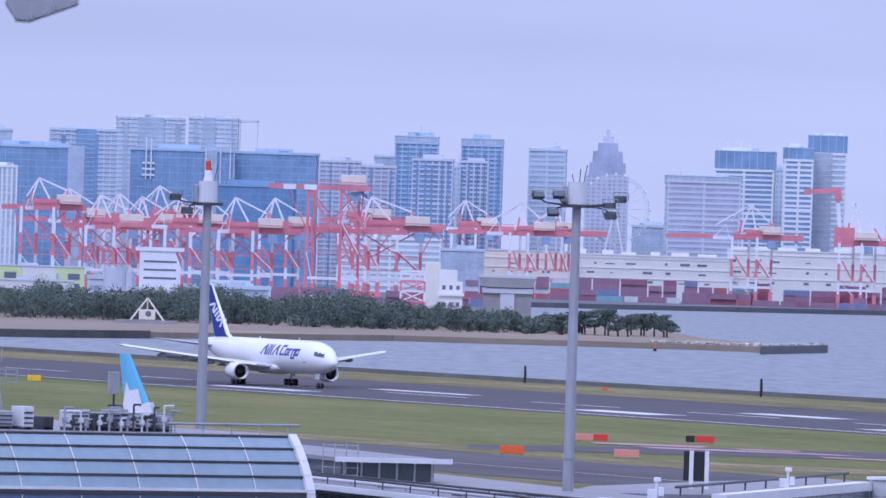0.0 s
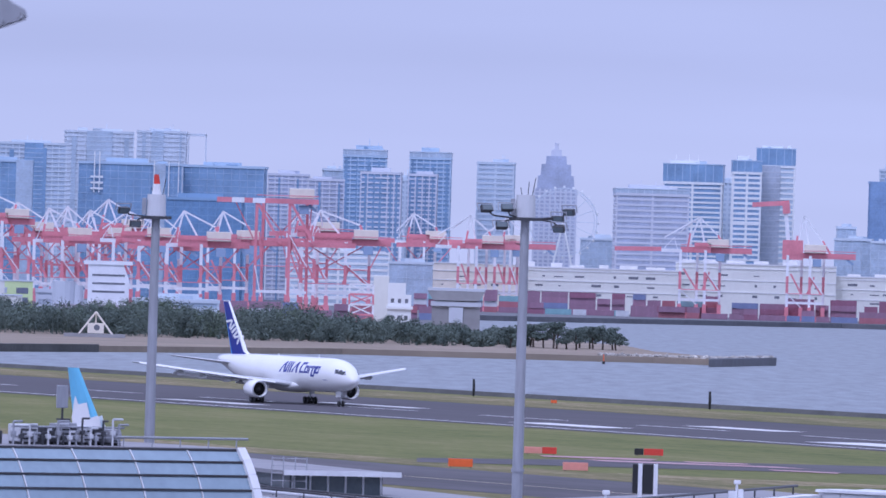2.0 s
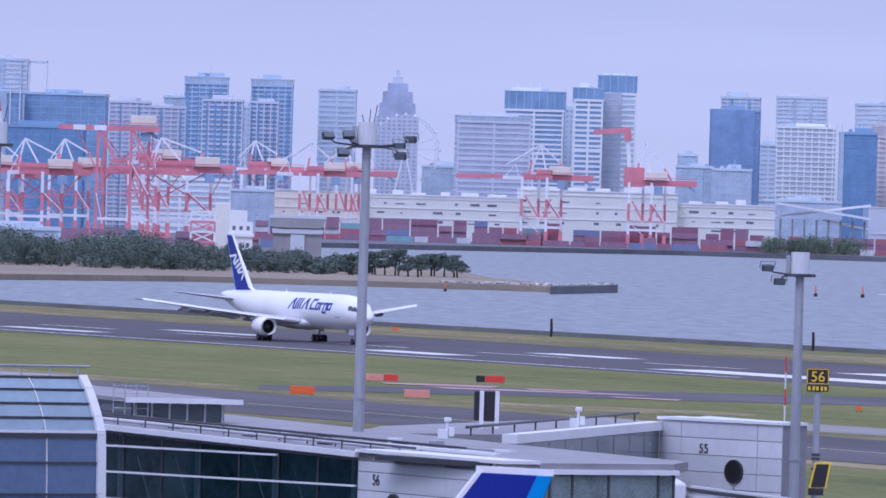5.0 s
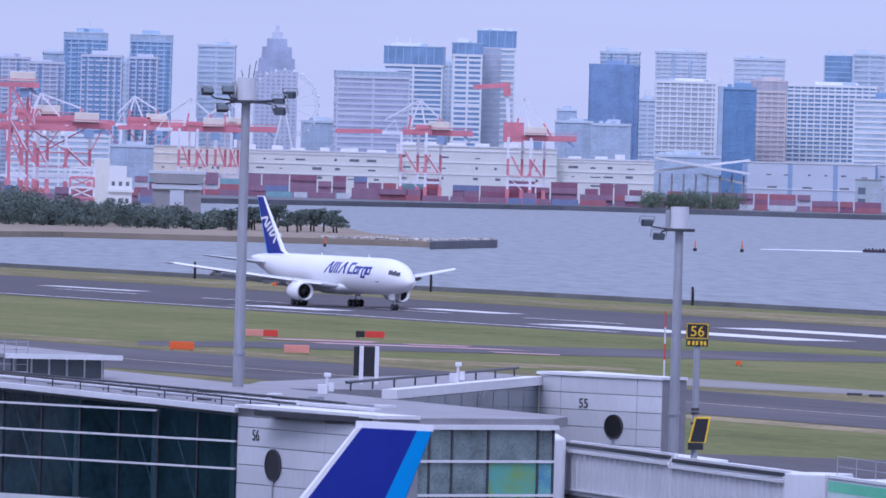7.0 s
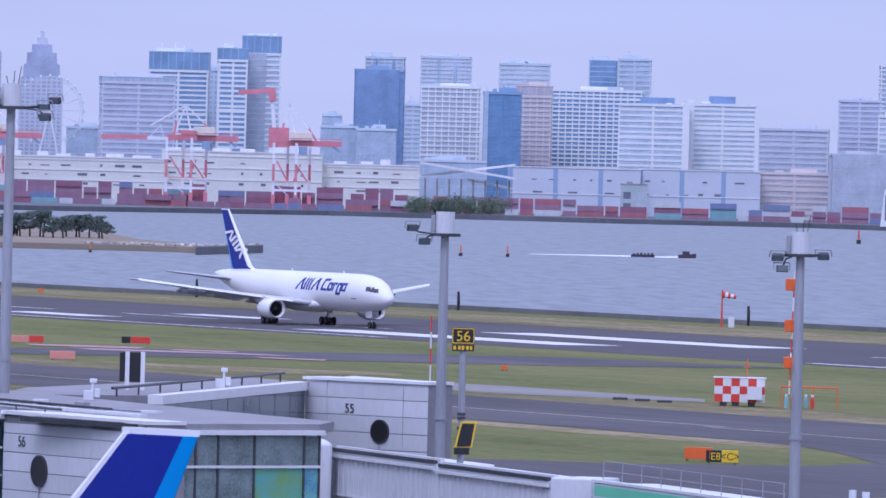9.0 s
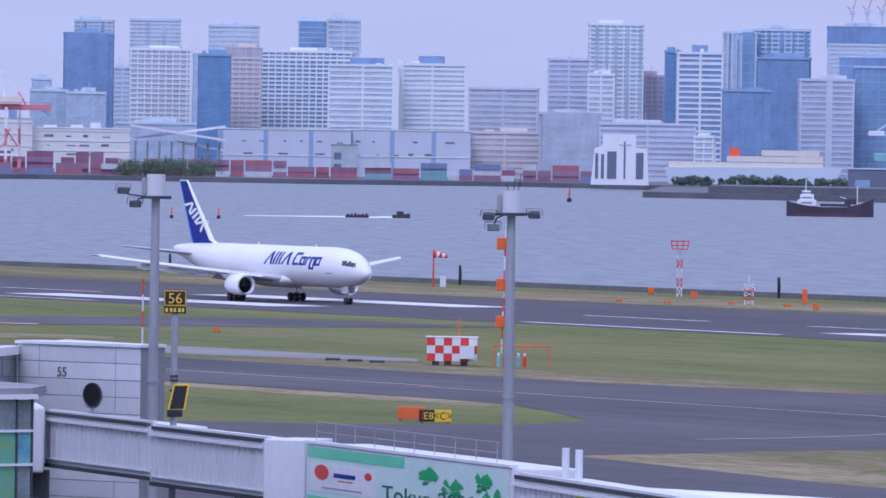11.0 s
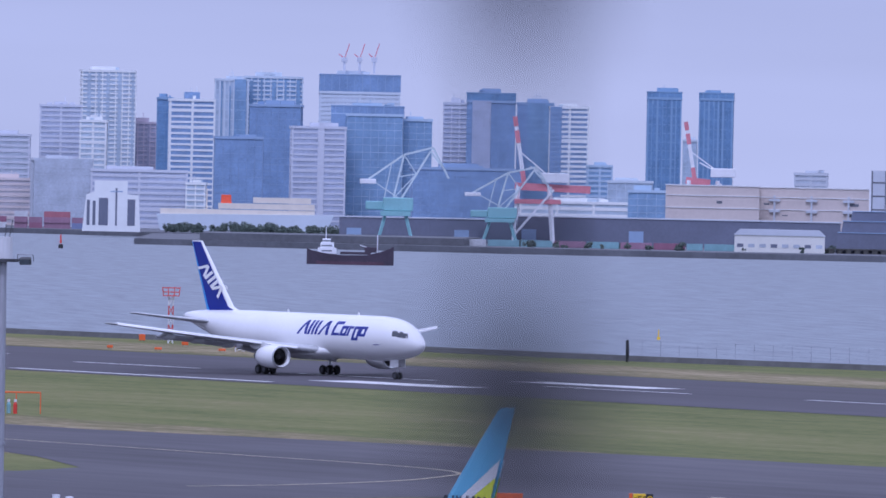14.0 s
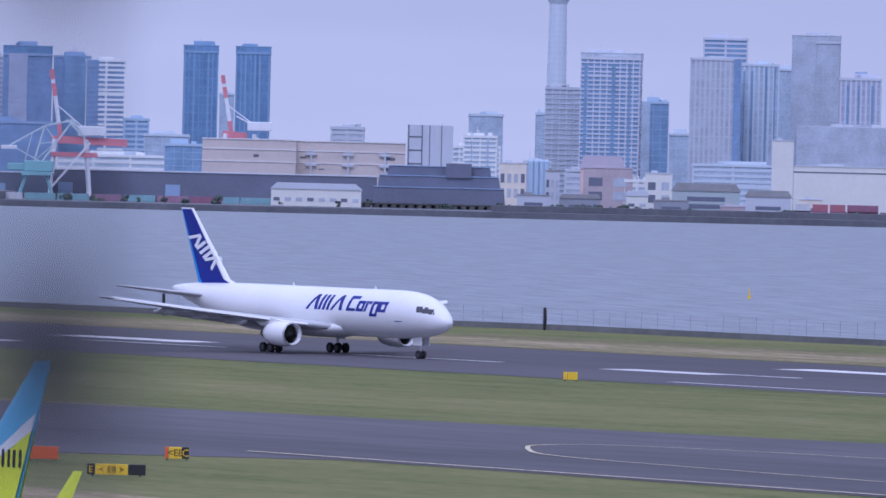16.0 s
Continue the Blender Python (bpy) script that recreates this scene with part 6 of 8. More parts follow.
# ---- foreground: apron masts ----
def apron_mast(az, dist, foot, top, label, lamps, beacon=False):
    m = thing("apron_mast", label, "light mast", facing(az, dist, foot), "apron light masts")
    bm = mesh()
    h = top - foot
    for a, b, r0, r1 in ((0, h * 0.5, 0.33, 0.28), (h * 0.5, h, 0.28, 0.22)):
        tube(bm, (0, 0, a), (0, 0, b), r0, r1, n=20, caps=False)
    link("pole", bm, GALV, m, smooth=True)
    bm = mesh()
    tube(bm, (0, 0, h * 0.5 - 0.08), (0, 0, h * 0.5 + 0.08), 0.34, n=20)
    link("collar", bm, GALV, m)
    bm = mesh()
    tube(bm, (0, 0, h - 0.1), (0, 0, h + 0.06), 0.85, n=12)
    link("platform", bm, DARKMETAL, m, "dark lamp platform")
    bm = mesh()
    tube(bm, (0.0, 0, h + 0.06), (0.0, 0, h + 1.2), 0.52, 0.48, n=16)
    link("winch_housing", bm, PANEL, m, "pale grey winch housing")
    bm = mesh()
    bevelled(bm, -0.75, -0.52, -0.2, 0.2, h + 0.1, h + 1.0, 0.03)
    link("control_box", bm, GALV, m)
    for x, y, z, tilt in lamps:
        lamp = thing("floodlight", "", "")
        lamp.parent = m
        lamp.matrix_basis = pose(x, y, h + z, -30 + tilt, 0, x * -14)
        bm = mesh()
        loft(bm, [[(sx * w, d, sz * hh) for sx, sz in ((-1, -1), (1, -1), (1, 1), (-1, 1))] for d, w, hh in ((0.2, 0.16, 0.09), (0.08, 0.27, 0.14), (-0.15, 0.31, 0.17), (-0.2, 0.30, 0.16))])
        link("housing", bm, DARKMETAL, lamp, "dark lamp housing")
        bm = mesh()
        box(bm, -0.27, 0.27, -0.215, -0.2, -0.14, 0.14)
        link("lens", bm, GREYGLASS, lamp, "grey lamp glass")
        bm = mesh()
        tube(bm, (-0.42, 0, -0.05), (-0.42, 0, 0.34), 0.03, n=6)
        tube(bm, (0.42, 0, -0.05), (0.42, 0, 0.34), 0.03, n=6)
        tube(bm, (-0.42, 0, 0.34), (0.42, 0, 0.34), 0.03, n=6)
        link("bracket", bm, GALV, lamp)
        bm = mesh()
        tube(bm, (x * 0.25, y * 0.2, h), (x * 0.8, y * 0.8, h + z * 0.3), 0.045, n=6)
        tube(bm, (x * 0.8, y * 0.8, h + z * 0.3), (x, y, h + z), 0.045, n=6)
        link("arm", bm, DARKMETAL, m)
    for x in (-0.18, 0.1, 0.32):
        bm = mesh()
        tube(bm, (x, 0, h + 1.15), (x * 1.5, 0, h + 1.75 + x), 0.022, n=5)
        link("lightning_rod", bm, DARKMETAL, m)
    if beacon:
        bm = mesh()
        tube(bm, (0, 0, h + 1.2), (0, 0, h + 1.75), 0.26, 0.2, n=12)
        link("beacon_base", bm, ROOFWHITE, m)
        bm = mesh()
        tube(bm, (0, 0, h + 1.75), (-0.04, 0, h + 2.25), 0.17, 0.13, n=12)
        link("beacon", bm, RED, m, "red obstruction beacon")
    return m


LAMPS_WIDE = ((-2.0, -0.3, 0.42, 0), (-0.95, -0.6, 0.48, 0), (-1.2, -0.5, -0.42, 0), (1.7, 0.4, 0.05, 40), (2.25, 0.5, 0.42, 50), (1.75, -0.3, -0.42, 60))
LAMPS_LEFT = ((-1.75, 0.2, 0.35, 50), (-1.1, -0.2, -0.35, 50))
LAMPS_SPIDER = ((-1.2, -0.3, -0.1, 60), (-0.95, -0.2, -0.75, 20), (1.2, 0.3, 0.0, 60))
apron_mast(-1.52, 470, 0, 25.0, "tall grey steel apron mast with a red beacon", LAMPS_LEFT, True)
apron_mast(0.85, 450, 0, 25.4, "tall grey steel apron mast with six floodlights", LAMPS_WIDE)
apron_mast(3.655, 470, 0, 19.4, "grey steel apron mast with a bare lamp ring", LAMPS_LEFT)
apron_mast(5.94, 460, 0, 18.9, "grey steel apron mast with spider arms", LAMPS_SPIDER)

# the corner of a floodlight on a nearer mast
near = thing("near_light_mast", "slim grey mast with one large floodlight", "light mast", facing(-3.35, 100, 0))
bm = mesh()
tube(bm, (0, 0, 0), (0, 0, 26.2), 0.16, 0.11, n=14)
link("pole", bm, GALV, near)
bm = mesh()
tube(bm, (0, 0, 25.75), (1.1, -0.1, 25.72), 0.04, n=8)
tube(bm, (0, 0, 26.0), (1.1, 0.1, 25.78), 0.03, n=8)
link("arm", bm, GALV, near)
bm = mesh()
loft(bm, [[(0.86, y, 25.60), (0.98, y, 25.425), (1.14, y, 25.42), (1.68, y, 25.62), (1.66, y, 25.70), (1.2, y, 25.95), (0.9, y, 25.9)] for y in (-0.3, -0.24, 0.24, 0.3)])
flood = link("floodlight", bm, GALV, near, "grey floodlight body")
bm = mesh()
loft(bm, [[(0.97, y, 25.418), (1.14, y, 25.412), (1.67, y, 25.612), (1.67, y, 25.605), (1.14, y, 25.40), (0.97, y, 25.405)] for y in (-0.27, 0.27)])
link("lens", bm, PANEL2, flood, "pale lamp glass")
for x, z in ((1.15, 25.44), (1.4, 25.53), (1.62, 25.61)):
    bm = mesh()
    tube(bm, (x, -0.33, z - 0.01), (x, -0.33, z + 0.06), 0.014, n=6)
    link("latch", bm, METAL, flood)


# ---- foreground: the glazed hall ----
def run(p, q):
    """A wall's pose from its left to its right end in plan, x along it, y away from the deck, and its length."""
    d = Vector(q) - Vector(p)
    return pose(p[0], p[1], 0, 0, 0, math.degrees(math.atan2(d.y, d.x))), d.length


def along(p, q, az):
    """How far along a wall a bearing meets it, and the distance from the deck."""
    s, c = math.sin(radians(az)), math.cos(radians(az))
    dx, dy = q[0] - p[0], q[1] - p[1]
    k = (p[1] * s - p[0] * c) / (dx * c - dy * s)
    x, y = p[0] + dx * k, p[1] + dy * k
    return k * math.hypot(dx, dy), math.hypot(x, y)


def level(el, dist):
    return EYE + dist * math.tan(radians(el))


hall = thing("glazed_hall", "terminal hall with a curved wall of pale blue glass panes", "terminal hall", facing(-0.775, 396, 0, 34))
PROFILE = [(1.75, 14.42), (1.25, 13.90), (0.82, 13.30), (0.45, 12.68), (0.15, 12.02)]
WALLPROF = [(0.12, 11.9), (0.05, 10.7), (0.0, 9.3), (0.0, 7.9), (0.0, 6.0), (0.0, 0.0)]
COLS, PITCH = 15, 3.05
bm = mesh()
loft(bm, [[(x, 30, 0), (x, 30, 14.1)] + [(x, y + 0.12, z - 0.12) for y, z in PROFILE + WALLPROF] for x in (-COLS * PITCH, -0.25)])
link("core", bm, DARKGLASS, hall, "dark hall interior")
for k in range(COLS):
    x0, x1 = -(k + 1) * PITCH + 0.06, -k * PITCH - (0.42 if k == 0 else 0.06)
    for j, ((ya, za), (yb, zb)) in enumerate(zip(PROFILE + WALLPROF, (PROFILE + WALLPROF)[1:])):
        if j in (4, 9) or (j == 8 and k > 8):
            continue
        bm = mesh()
        n = Vector((0, za - zb, -(ya - yb))).normalized() * -0.04
        f = 0.03
        quads = [(x0, ya + (yb - ya) * f, za + (zb - za) * f), (x1, ya + (yb - ya) * f, za + (zb - za) * f), (x1, yb + (ya - yb) * f, zb + (za - zb) * f), (x0, yb + (ya - yb) * f, zb + (za - zb) * f)]
        loft(bm, [[Vector(q) for q in quads], [Vector(q) + n for q in quads]])
        # the upper rows take the glass with the sky's reflection in its colour
        link("pane", bm, SKYTONE_GLASS if j < 4 else WALLGLASS, hall)
    bm = mesh()
    for (ya, za), (yb, zb) in zip(PROFILE + WALLPROF, (PROFILE + WALLPROF)[1:]):
        beam(bm, (x0 - 0.06, ya - 0.02, za + 0.02), (x0 - 0.06, yb - 0.02, zb + 0.02), 0.06, 0.10)
    link("mullion", bm, PANEL, hall)
for j, (y, z) in enumerate(PROFILE + WALLPROF[:4]):
    bm = mesh()
    w = 0.10 if j not in (4, 5) else 0.22
    box(bm, -COLS * PITCH, -0.1, y - 0.12, y + 0.06, z - w / 2, z + w / 2)
    link("transom", bm, DARKMETAL if j < 4 else ROOFWHITE if j == 4 else DARKMETAL, hall)
bm = mesh()
for (ya, za), (yb, zb) in zip(PROFILE + WALLPROF, (PROFILE + WALLPROF)[1:]):
    beam(bm, (-0.2, ya - 0.05, za + 0.03), (-0.2, yb - 0.05, zb + 0.03), 0.42, 0.3)
link("gable_trim", bm, ROOFWHITE, hall, "white curved gable trim")
bm = mesh()
box(bm, -COLS * PITCH, 0.1, 1.7, 30, 14.05, 14.5)
link("roof", bm, ROOFGREY, hall, "grey flat roof")
bm = mesh()
tube(bm, (-6.6, 2.0, 14.92), (0.4, 2.0, 14.92), 0.06, n=6)
for k in range(5):
    tube(bm, (-6.2 + k * 1.5, 2.0, 14.5), (-6.2 + k * 1.5, 2.0, 14.92), 0.035, n=5)
link("roof_rail", bm, GALV, hall, "thin roof rail")


def roof_plant(x, y, w, h, mat, name="air_handler", label="grey rooftop air handling unit", parent_pose=None):
    m = hall.matrix_world @ pose(x, y, 14.5)
    u = thing(name, label, "roof plant", m, "rooftop plant")
    bm = mesh()
    bevelled(bm, -w / 2, w / 2, -0.5, 0.5, 0.12, h, 0.04)
    body = link("casing", bm, mat, u)
    for k in range(3):
        bm = mesh()
        box(bm, -w * 0.4, w * 0.4, -0.53, -0.5, h * (0.25 + 0.22 * k), h * (0.33 + 0.22 * k))
        link("louvre", bm, DARKMETAL, body)
    for s in (-0.4, 0.4):
        bm = mesh()
        box(bm, w * s - 0.06, w * s + 0.06, -0.45, 0.45, 0.0, 0.13)
        link("foot", bm, DARKMETAL, u)


for x, y, w, h, mat in ((-10.2, 4.0, 0.96, 0.89, PANEL), (-9.0, 4.2, 0.72, 0.77, DARKMETAL), (-8.3, 4.0, 0.44, 0.94, GALV), (-7.7, 4.3, 0.40, 0.98, GALV), (-7.1, 4.0, 0.48, 0.85, PANEL), (-6.4, 4.2, 0.56, 0.77, DARKMETAL), (-12.9, 4.0, 0.56, 1.02, PANEL), (-13.9, 4.3, 0.80, 0.81, GALV), (-5.6, 4.0, 0.48, 0.72, GALV), (-11.6, 4.4, 0.56, 0.59, DARKMETAL)):
    roof_plant(x, y, w, h, mat)
pipes = thing("roof_pipework", "tangle of grey rooftop pipes and valves", "pipework", hall.matrix_world @ pose(-8.6, 3.1, 14.5), "rooftop plant")
rnd = random.Random(21)
for k in range(16):
    x, h = -2.6 + k * 0.36 + rnd.uniform(-0.1, 0.1), rnd.uniform(0.5, 1.25)
    bm = mesh()
    tube(bm, (x, 0, 0), (x, 0, h), 0.05, n=6)
    tube(bm, (x, 0, h), (x + rnd.uniform(0.2, 0.7), 0.1, h), 0.05, n=6)
    bevelled(bm, x - 0.1, x + 0.1, -0.1, 0.1, h * 0.4, h * 0.4 + 0.2, 0.02)
    link("pipe", bm, (GALV, DARKMETAL, PANEL)[k % 3], pipes)
bm = mesh()
for z in (0.35, 0.8):
    tube(bm, (-2.7, 0.12, z), (3.2, 0.12, z), 0.045, n=6)
link("header_pipe", bm, GALV, pipes)
dish = thing("antenna_rack", "grey panel antenna on a rooftop pipe frame", "antenna", hall.matrix_world @ pose(-7.4, 5.2, 14.5), "rooftop plant")
bm = mesh()
tube(bm, (0, 0, 0), (0, 0, 2.6), 0.05, n=8)
tube(bm, (-0.3, 0, 1.1), (0.4, 0, 1.1), 0.04, n=6)
tube(bm, (0.4, 0, 0), (0.4, 0, 1.1), 0.04, n=6)
link("pipe", bm, DARKMETAL, dish)
bm = mesh()
bevelled(bm, -0.35, 0.2, -0.15, 0.0, 1.6, 2.6, 0.03)
link("panel", bm, GALV, dish, "grey antenna panel")
rack = thing("antenna_mast", "lattice antenna mast with a cross frame", "antenna", hall.matrix_world @ pose(-13.4, 5.5, 14.5), "rooftop plant")
bm = mesh()
for s in (-1, 1):
    tube(bm, (s * 0.5, 0, 0), (s * 0.08, 0, 2.2), 0.05, n=6)
tube(bm, (0, 0, 2.0), (0, 0, 3.4), 0.05, n=6)
for x in (-0.25, 0.25):
    tube(bm, (x, 0, 2.9), (x, 0, 3.5), 0.025, n=5)
link("pole", bm, GALV, rack)
bm = mesh()
for k in range(4):
    beam(bm, (-1.1, 0, 2.0 + k * 0.2), (1.1, 0, 2.0 + k * 0.2), 0.05)
for x in (-1.1, -0.5, 0.5, 1.1):
    beam(bm, (x, 0, 2.0), (x, 0, 2.6), 0.05)
link("cross_frame", bm, GALV, rack)


# ---- foreground: the boarding pier ----
A, B, C, D, E, F_, G = (-12.2, 432.0), (6.2, 415.4), (12.5, 403.4), (20.6, 409.0), (14.7, 452.3), (23.7, 487.5), (30.05, 481.2)
RISE = 1.0  # the pier roof climbs towards its far end
PIER = 11.0
pier = thing("boarding_pier", "grey boarding pier with dark glazing and a flat roof", "terminal pier")


def slab(ring, z0, z1, name, material, label=""):
    bm = mesh()
    loft(bm, [[(p[0], p[1], z + (p[2] if len(p) > 2 and z > 10 else 0)) for p in ring] for z in (z0, z1)])
    return link(name, bm, material, pier, label)


slab([(*A, RISE), B, C, D, (21.5, 414), (14.2, 434), (-0.8, 479), (-8.5, 503)], 10.55, PIER, "roof", ROOFGREY, "grey flat pier roof")
slab([(6.5, 449), E, F_, (21, 495), (8, 462)], 10.55, PIER - 0.02, "roof", ROOFGREY, "grey flat roof of the second arm")
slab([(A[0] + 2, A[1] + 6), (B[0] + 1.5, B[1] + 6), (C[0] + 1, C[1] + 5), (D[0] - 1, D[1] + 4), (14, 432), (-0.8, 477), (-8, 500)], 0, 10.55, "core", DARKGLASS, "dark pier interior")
slab([(7, 450.5), (E[0], E[1] + 1.5), (F_[0] - 1.5, F_[1] + 0.5), (20.5, 493), (8.5, 461)], 0, 10.55, "core", GREYGLASS, "grey arm interior")
slab([A, B, C, D, (21.5, 414), (14, 432), (-8, 500)], 5.2, 5.7, "floor_slab", PANEL)
slab([A, B, C, D, (21.5, 414), (14, 432), (-8, 500)], 0.0, 5.2, "lower_wall", GREYGLASS)

PANEGLASS = bpy.data.materials.new("clear green glass")
PANEGLASS.use_nodes = True
nt = PANEGLASS.node_tree
nt.nodes.clear()
tr, gl, mx, ou = nt.nodes.new("ShaderNodeBsdfTransparent"), nt.nodes.new("ShaderNodeBsdfGlossy"), nt.nodes.new("ShaderNodeMixShader"), nt.nodes.new("ShaderNodeOutputMaterial")
tr.inputs[0].default_value = (0.62, 0.74, 0.76, 1)
gl.inputs["Roughness"].default_value = 0.05
gl.inputs[0].default_value = (0.75, 0.85, 0.9, 1)
mx.inputs[0].default_value = 0.08
nt.links.new(tr.outputs[0], mx.inputs[1])
nt.links.new(gl.outputs[0], mx.inputs[2])
nt.links.new(mx.outputs[0], ou.inputs[0])

# the long dark glass wall
m, length = run(A, B)
wall = thing("glass_wall", "", "")
wall.parent = pier
wall.matrix_basis = m
n = 10
for k in range(n):
    bm = mesh()
    prism(bm, [(length * k / n + 0.06, 5.7), (length * (k + 1) / n - 0.06, 5.7), (length * (k + 1) / n - 0.06, 10.66 + RISE * (1 - (k + 1) / n)), (length * k / n + 0.06, 10.66 + RISE * (1 - k / n))], 0.0, 0.03)
    link("pane", bm, PANEGLASS, wall, "dark green glass pane")
    bm = mesh()
    box(bm, length * k / n - 0.04, length * k / n + 0.04, -0.03, 0.12, 5.7, 10.62 + RISE * (1 - k / n))
    link("mullion", bm, DARKMETAL, wall)
    if k % 2:
        bm = mesh()
        tube(bm, (length * (k + 0.5) / n, 1.2, 5.7), (length * (k + 0.5) / n, 1.2, 10.5), 0.16, n=10)
        link("column", bm, GALV, wall, "grey interior column")
    for a, c in ((0.1, 0.8),) if k % 3 else ():
        bm = mesh()
        tube(bm, (length * (k + a) / n, 0.7, 10.2), (length * (k + c) / n, 0.6, 6.3), 0.03, n=6)
        link("tie_rod", bm, GALV, wall)
for z, x1 in ((10.62, length * 0.80), (9.38, length), (8.10, length)):
    bm = mesh()
    box(bm, 0, x1, -0.20, -0.05, z - 0.045, z + 0.045)
    link("louvre_rail", bm, ROOFWHITE, wall, "white horizontal rail")
bm = mesh()
box(bm, 0, length, -0.06, 0.2, 5.5, 6.3)
link("sill_band", bm, PANEL2, wall, "pale sill band")
bm = mesh()
beam(bm, (-0.2, -0.12, 10.85 + RISE), (length + 0.1, -0.12, 10.85), 0.45, 0.26)
link("roof_edge", bm, PANEL2, wall, "pale roof edge")
for k, (y, z) in enumerate(((0.6, 0.35), (4.2, 0.35))):
    bm = mesh()
    up = RISE * (1 - y / 18)
    tube(bm, (0, y, PIER + z + up), (length + 3, y, PIER + z - 0.1), 0.06, n=6)
    for j in range(16):
        tube(bm, ((length + 2) * j / 15, y, PIER - 0.1), ((length + 2) * j / 15, y, PIER + z + up * (1 - j / 15)), 0.04, n=5)
    link("roof_rail", bm, DARKMETAL, wall, "dark roof rail")
bm = mesh()
beam(bm, (-1, 3.0, PIER + 0.1 + RISE * 0.85), (length + 6, 3.0, PIER + 0.06), 0.5, 0.14)
link("walkway", bm, PANEL2, wall, "pale roof walkway")
bm = mesh()
box(bm, -1, length + 2, 8.5, 9.1, PIER, PIER + 0.1)
link("walkway", bm, PANEL2, wall, "pale roof strip")
for k in range(14):
    bm = mesh()
    bevelled(bm, 3 + k * 1.6, 3.5 + k * 1.6, 5.4 + (k % 3) * 0.7, 6.0 + (k % 3) * 0.7, PIER, PIER + 0.3 + (k % 2) * 0.15, 0.03)
    link("roof_vent", bm, (DARKMETAL, GALV, PANEL2)[k % 3], wall)
for k, y in enumerate((1.5, 5.0, 7.4)):
    bm = mesh()
    tube(bm, (0, y, PIER + 0.12 + RISE * (1 - y / 18)), (length + 2, y, PIER + 0.1), 0.06, n=6)
    link("roof_pipe", bm, (GALV, DARKMETAL, GALV)[k], wall)


def clad(p, q, top, low, rows, cols, joint=0.02):
    """A wall of cladding panels set proud of dark joints."""
    m, length = run(p, q)
    w = thing("panel_wall", "", "")
    w.parent = pier
    w.matrix_basis = m
    bm = mesh()
    box(bm, 0, length, 0.05, 2.0, low, top - 0.02)
    link("backing", bm, ROOFGREY, w)
    step = (top - low) / rows
    edges = [0] + [length * c for c in cols] + [length]
    for r in range(rows):
        for a, b in zip(edges, edges[1:]):
            bm = mesh()
            bevelled(bm, a + joint, b - joint, 0.0, 0.06, low + r * step + joint, low + (r + 1) * step - joint, 0.012)
            link("cladding_panel", bm, PANEL if (r + len(edges)) % 3 else PANEL2, w)
    bm = mesh()
    box(bm, -0.1, length + 0.1, -0.12, 2.0, top, top + 0.16)
    link("coping", bm, ROOFWHITE, w, "white coping")
    return w, length


def lettering(text, size, m, parent, material, name="numeral", thick=0.01):
    cu = bpy.data.curves.new("letters", "FONT")
    cu.body, cu.size, cu.extrude, cu.align_x = text, size, thick, "CENTER"
    tmp = bpy.data.objects.new("letters", cu)
    scene.collection.objects.link(tmp)
    me = bpy.data.meshes.new_from_object(tmp.evaluated_get(bpy.context.evaluated_depsgraph_get()))
    bpy.data.objects.remove(tmp)
    me.materials.clear()
    me.materials.append(material)
    ob = new(name, me)
    ob.parent = parent
    ob.matrix_basis = m @ pose(0, 0, 0, 90)
    ob["label"] = f"printed {text}"
    return ob


def round_window(w, x, z, r):
    bm = mesh()
    tube(bm, (x, -0.10, z), (x, 0.05, z), r, n=28)
    o = link("round_window", bm, BLACK, w, "dark round window")
    bm = mesh()
    loft(bm, [[(x + math.cos(a) * q, y, z + math.sin(a) * q) for q, y in ((r, -0.12), (r + 0.07, -0.12), (r + 0.07, -0.0), (r, -0.0))] for a in (k * math.tau / 28 for k in range(29))], caps=False)
    link("ring", bm, DARKMETAL, o)
    bm = mesh()
    tube(bm, (x, -0.06, z - r), (x, -0.06, z - r - 2.2), 0.04, n=6)
    link("drain_pipe", bm, GALV, w)


# gate 56 and gate 55 walls
w56, len56 = clad(B, C, 10.95, 5.7, 6, (0.62,))
s, d = along(B, C, 0.976)
lettering("56", 0.72, pose(s, -0.03, level(-1.871, d)), w56, DARKMETAL)
s, d = along(B, C, 1.096)
round_window(w56, s, level(-2.025, d), 0.66)
w55, len55 = clad(F_, G, 11.15, 2.0, 10, (0.18, 0.80))
s, d = along(F_, G, 3.073)
lettering("55", 0.72, pose(s, -0.03, level(-1.60, d)), w55, DARKMETAL)
s, d = along(F_, G, 3.273)
round_window(w55, s, level(-1.715, d), 0.58)
slab([(F_[0] + 0.5, F_[1] + 1.2), (G[0] + 0.1, G[1] + 1.2), (30.3, 493), (27, 500)], 0, 11.1, "gate_block", PANEL, "pale grey gate block")

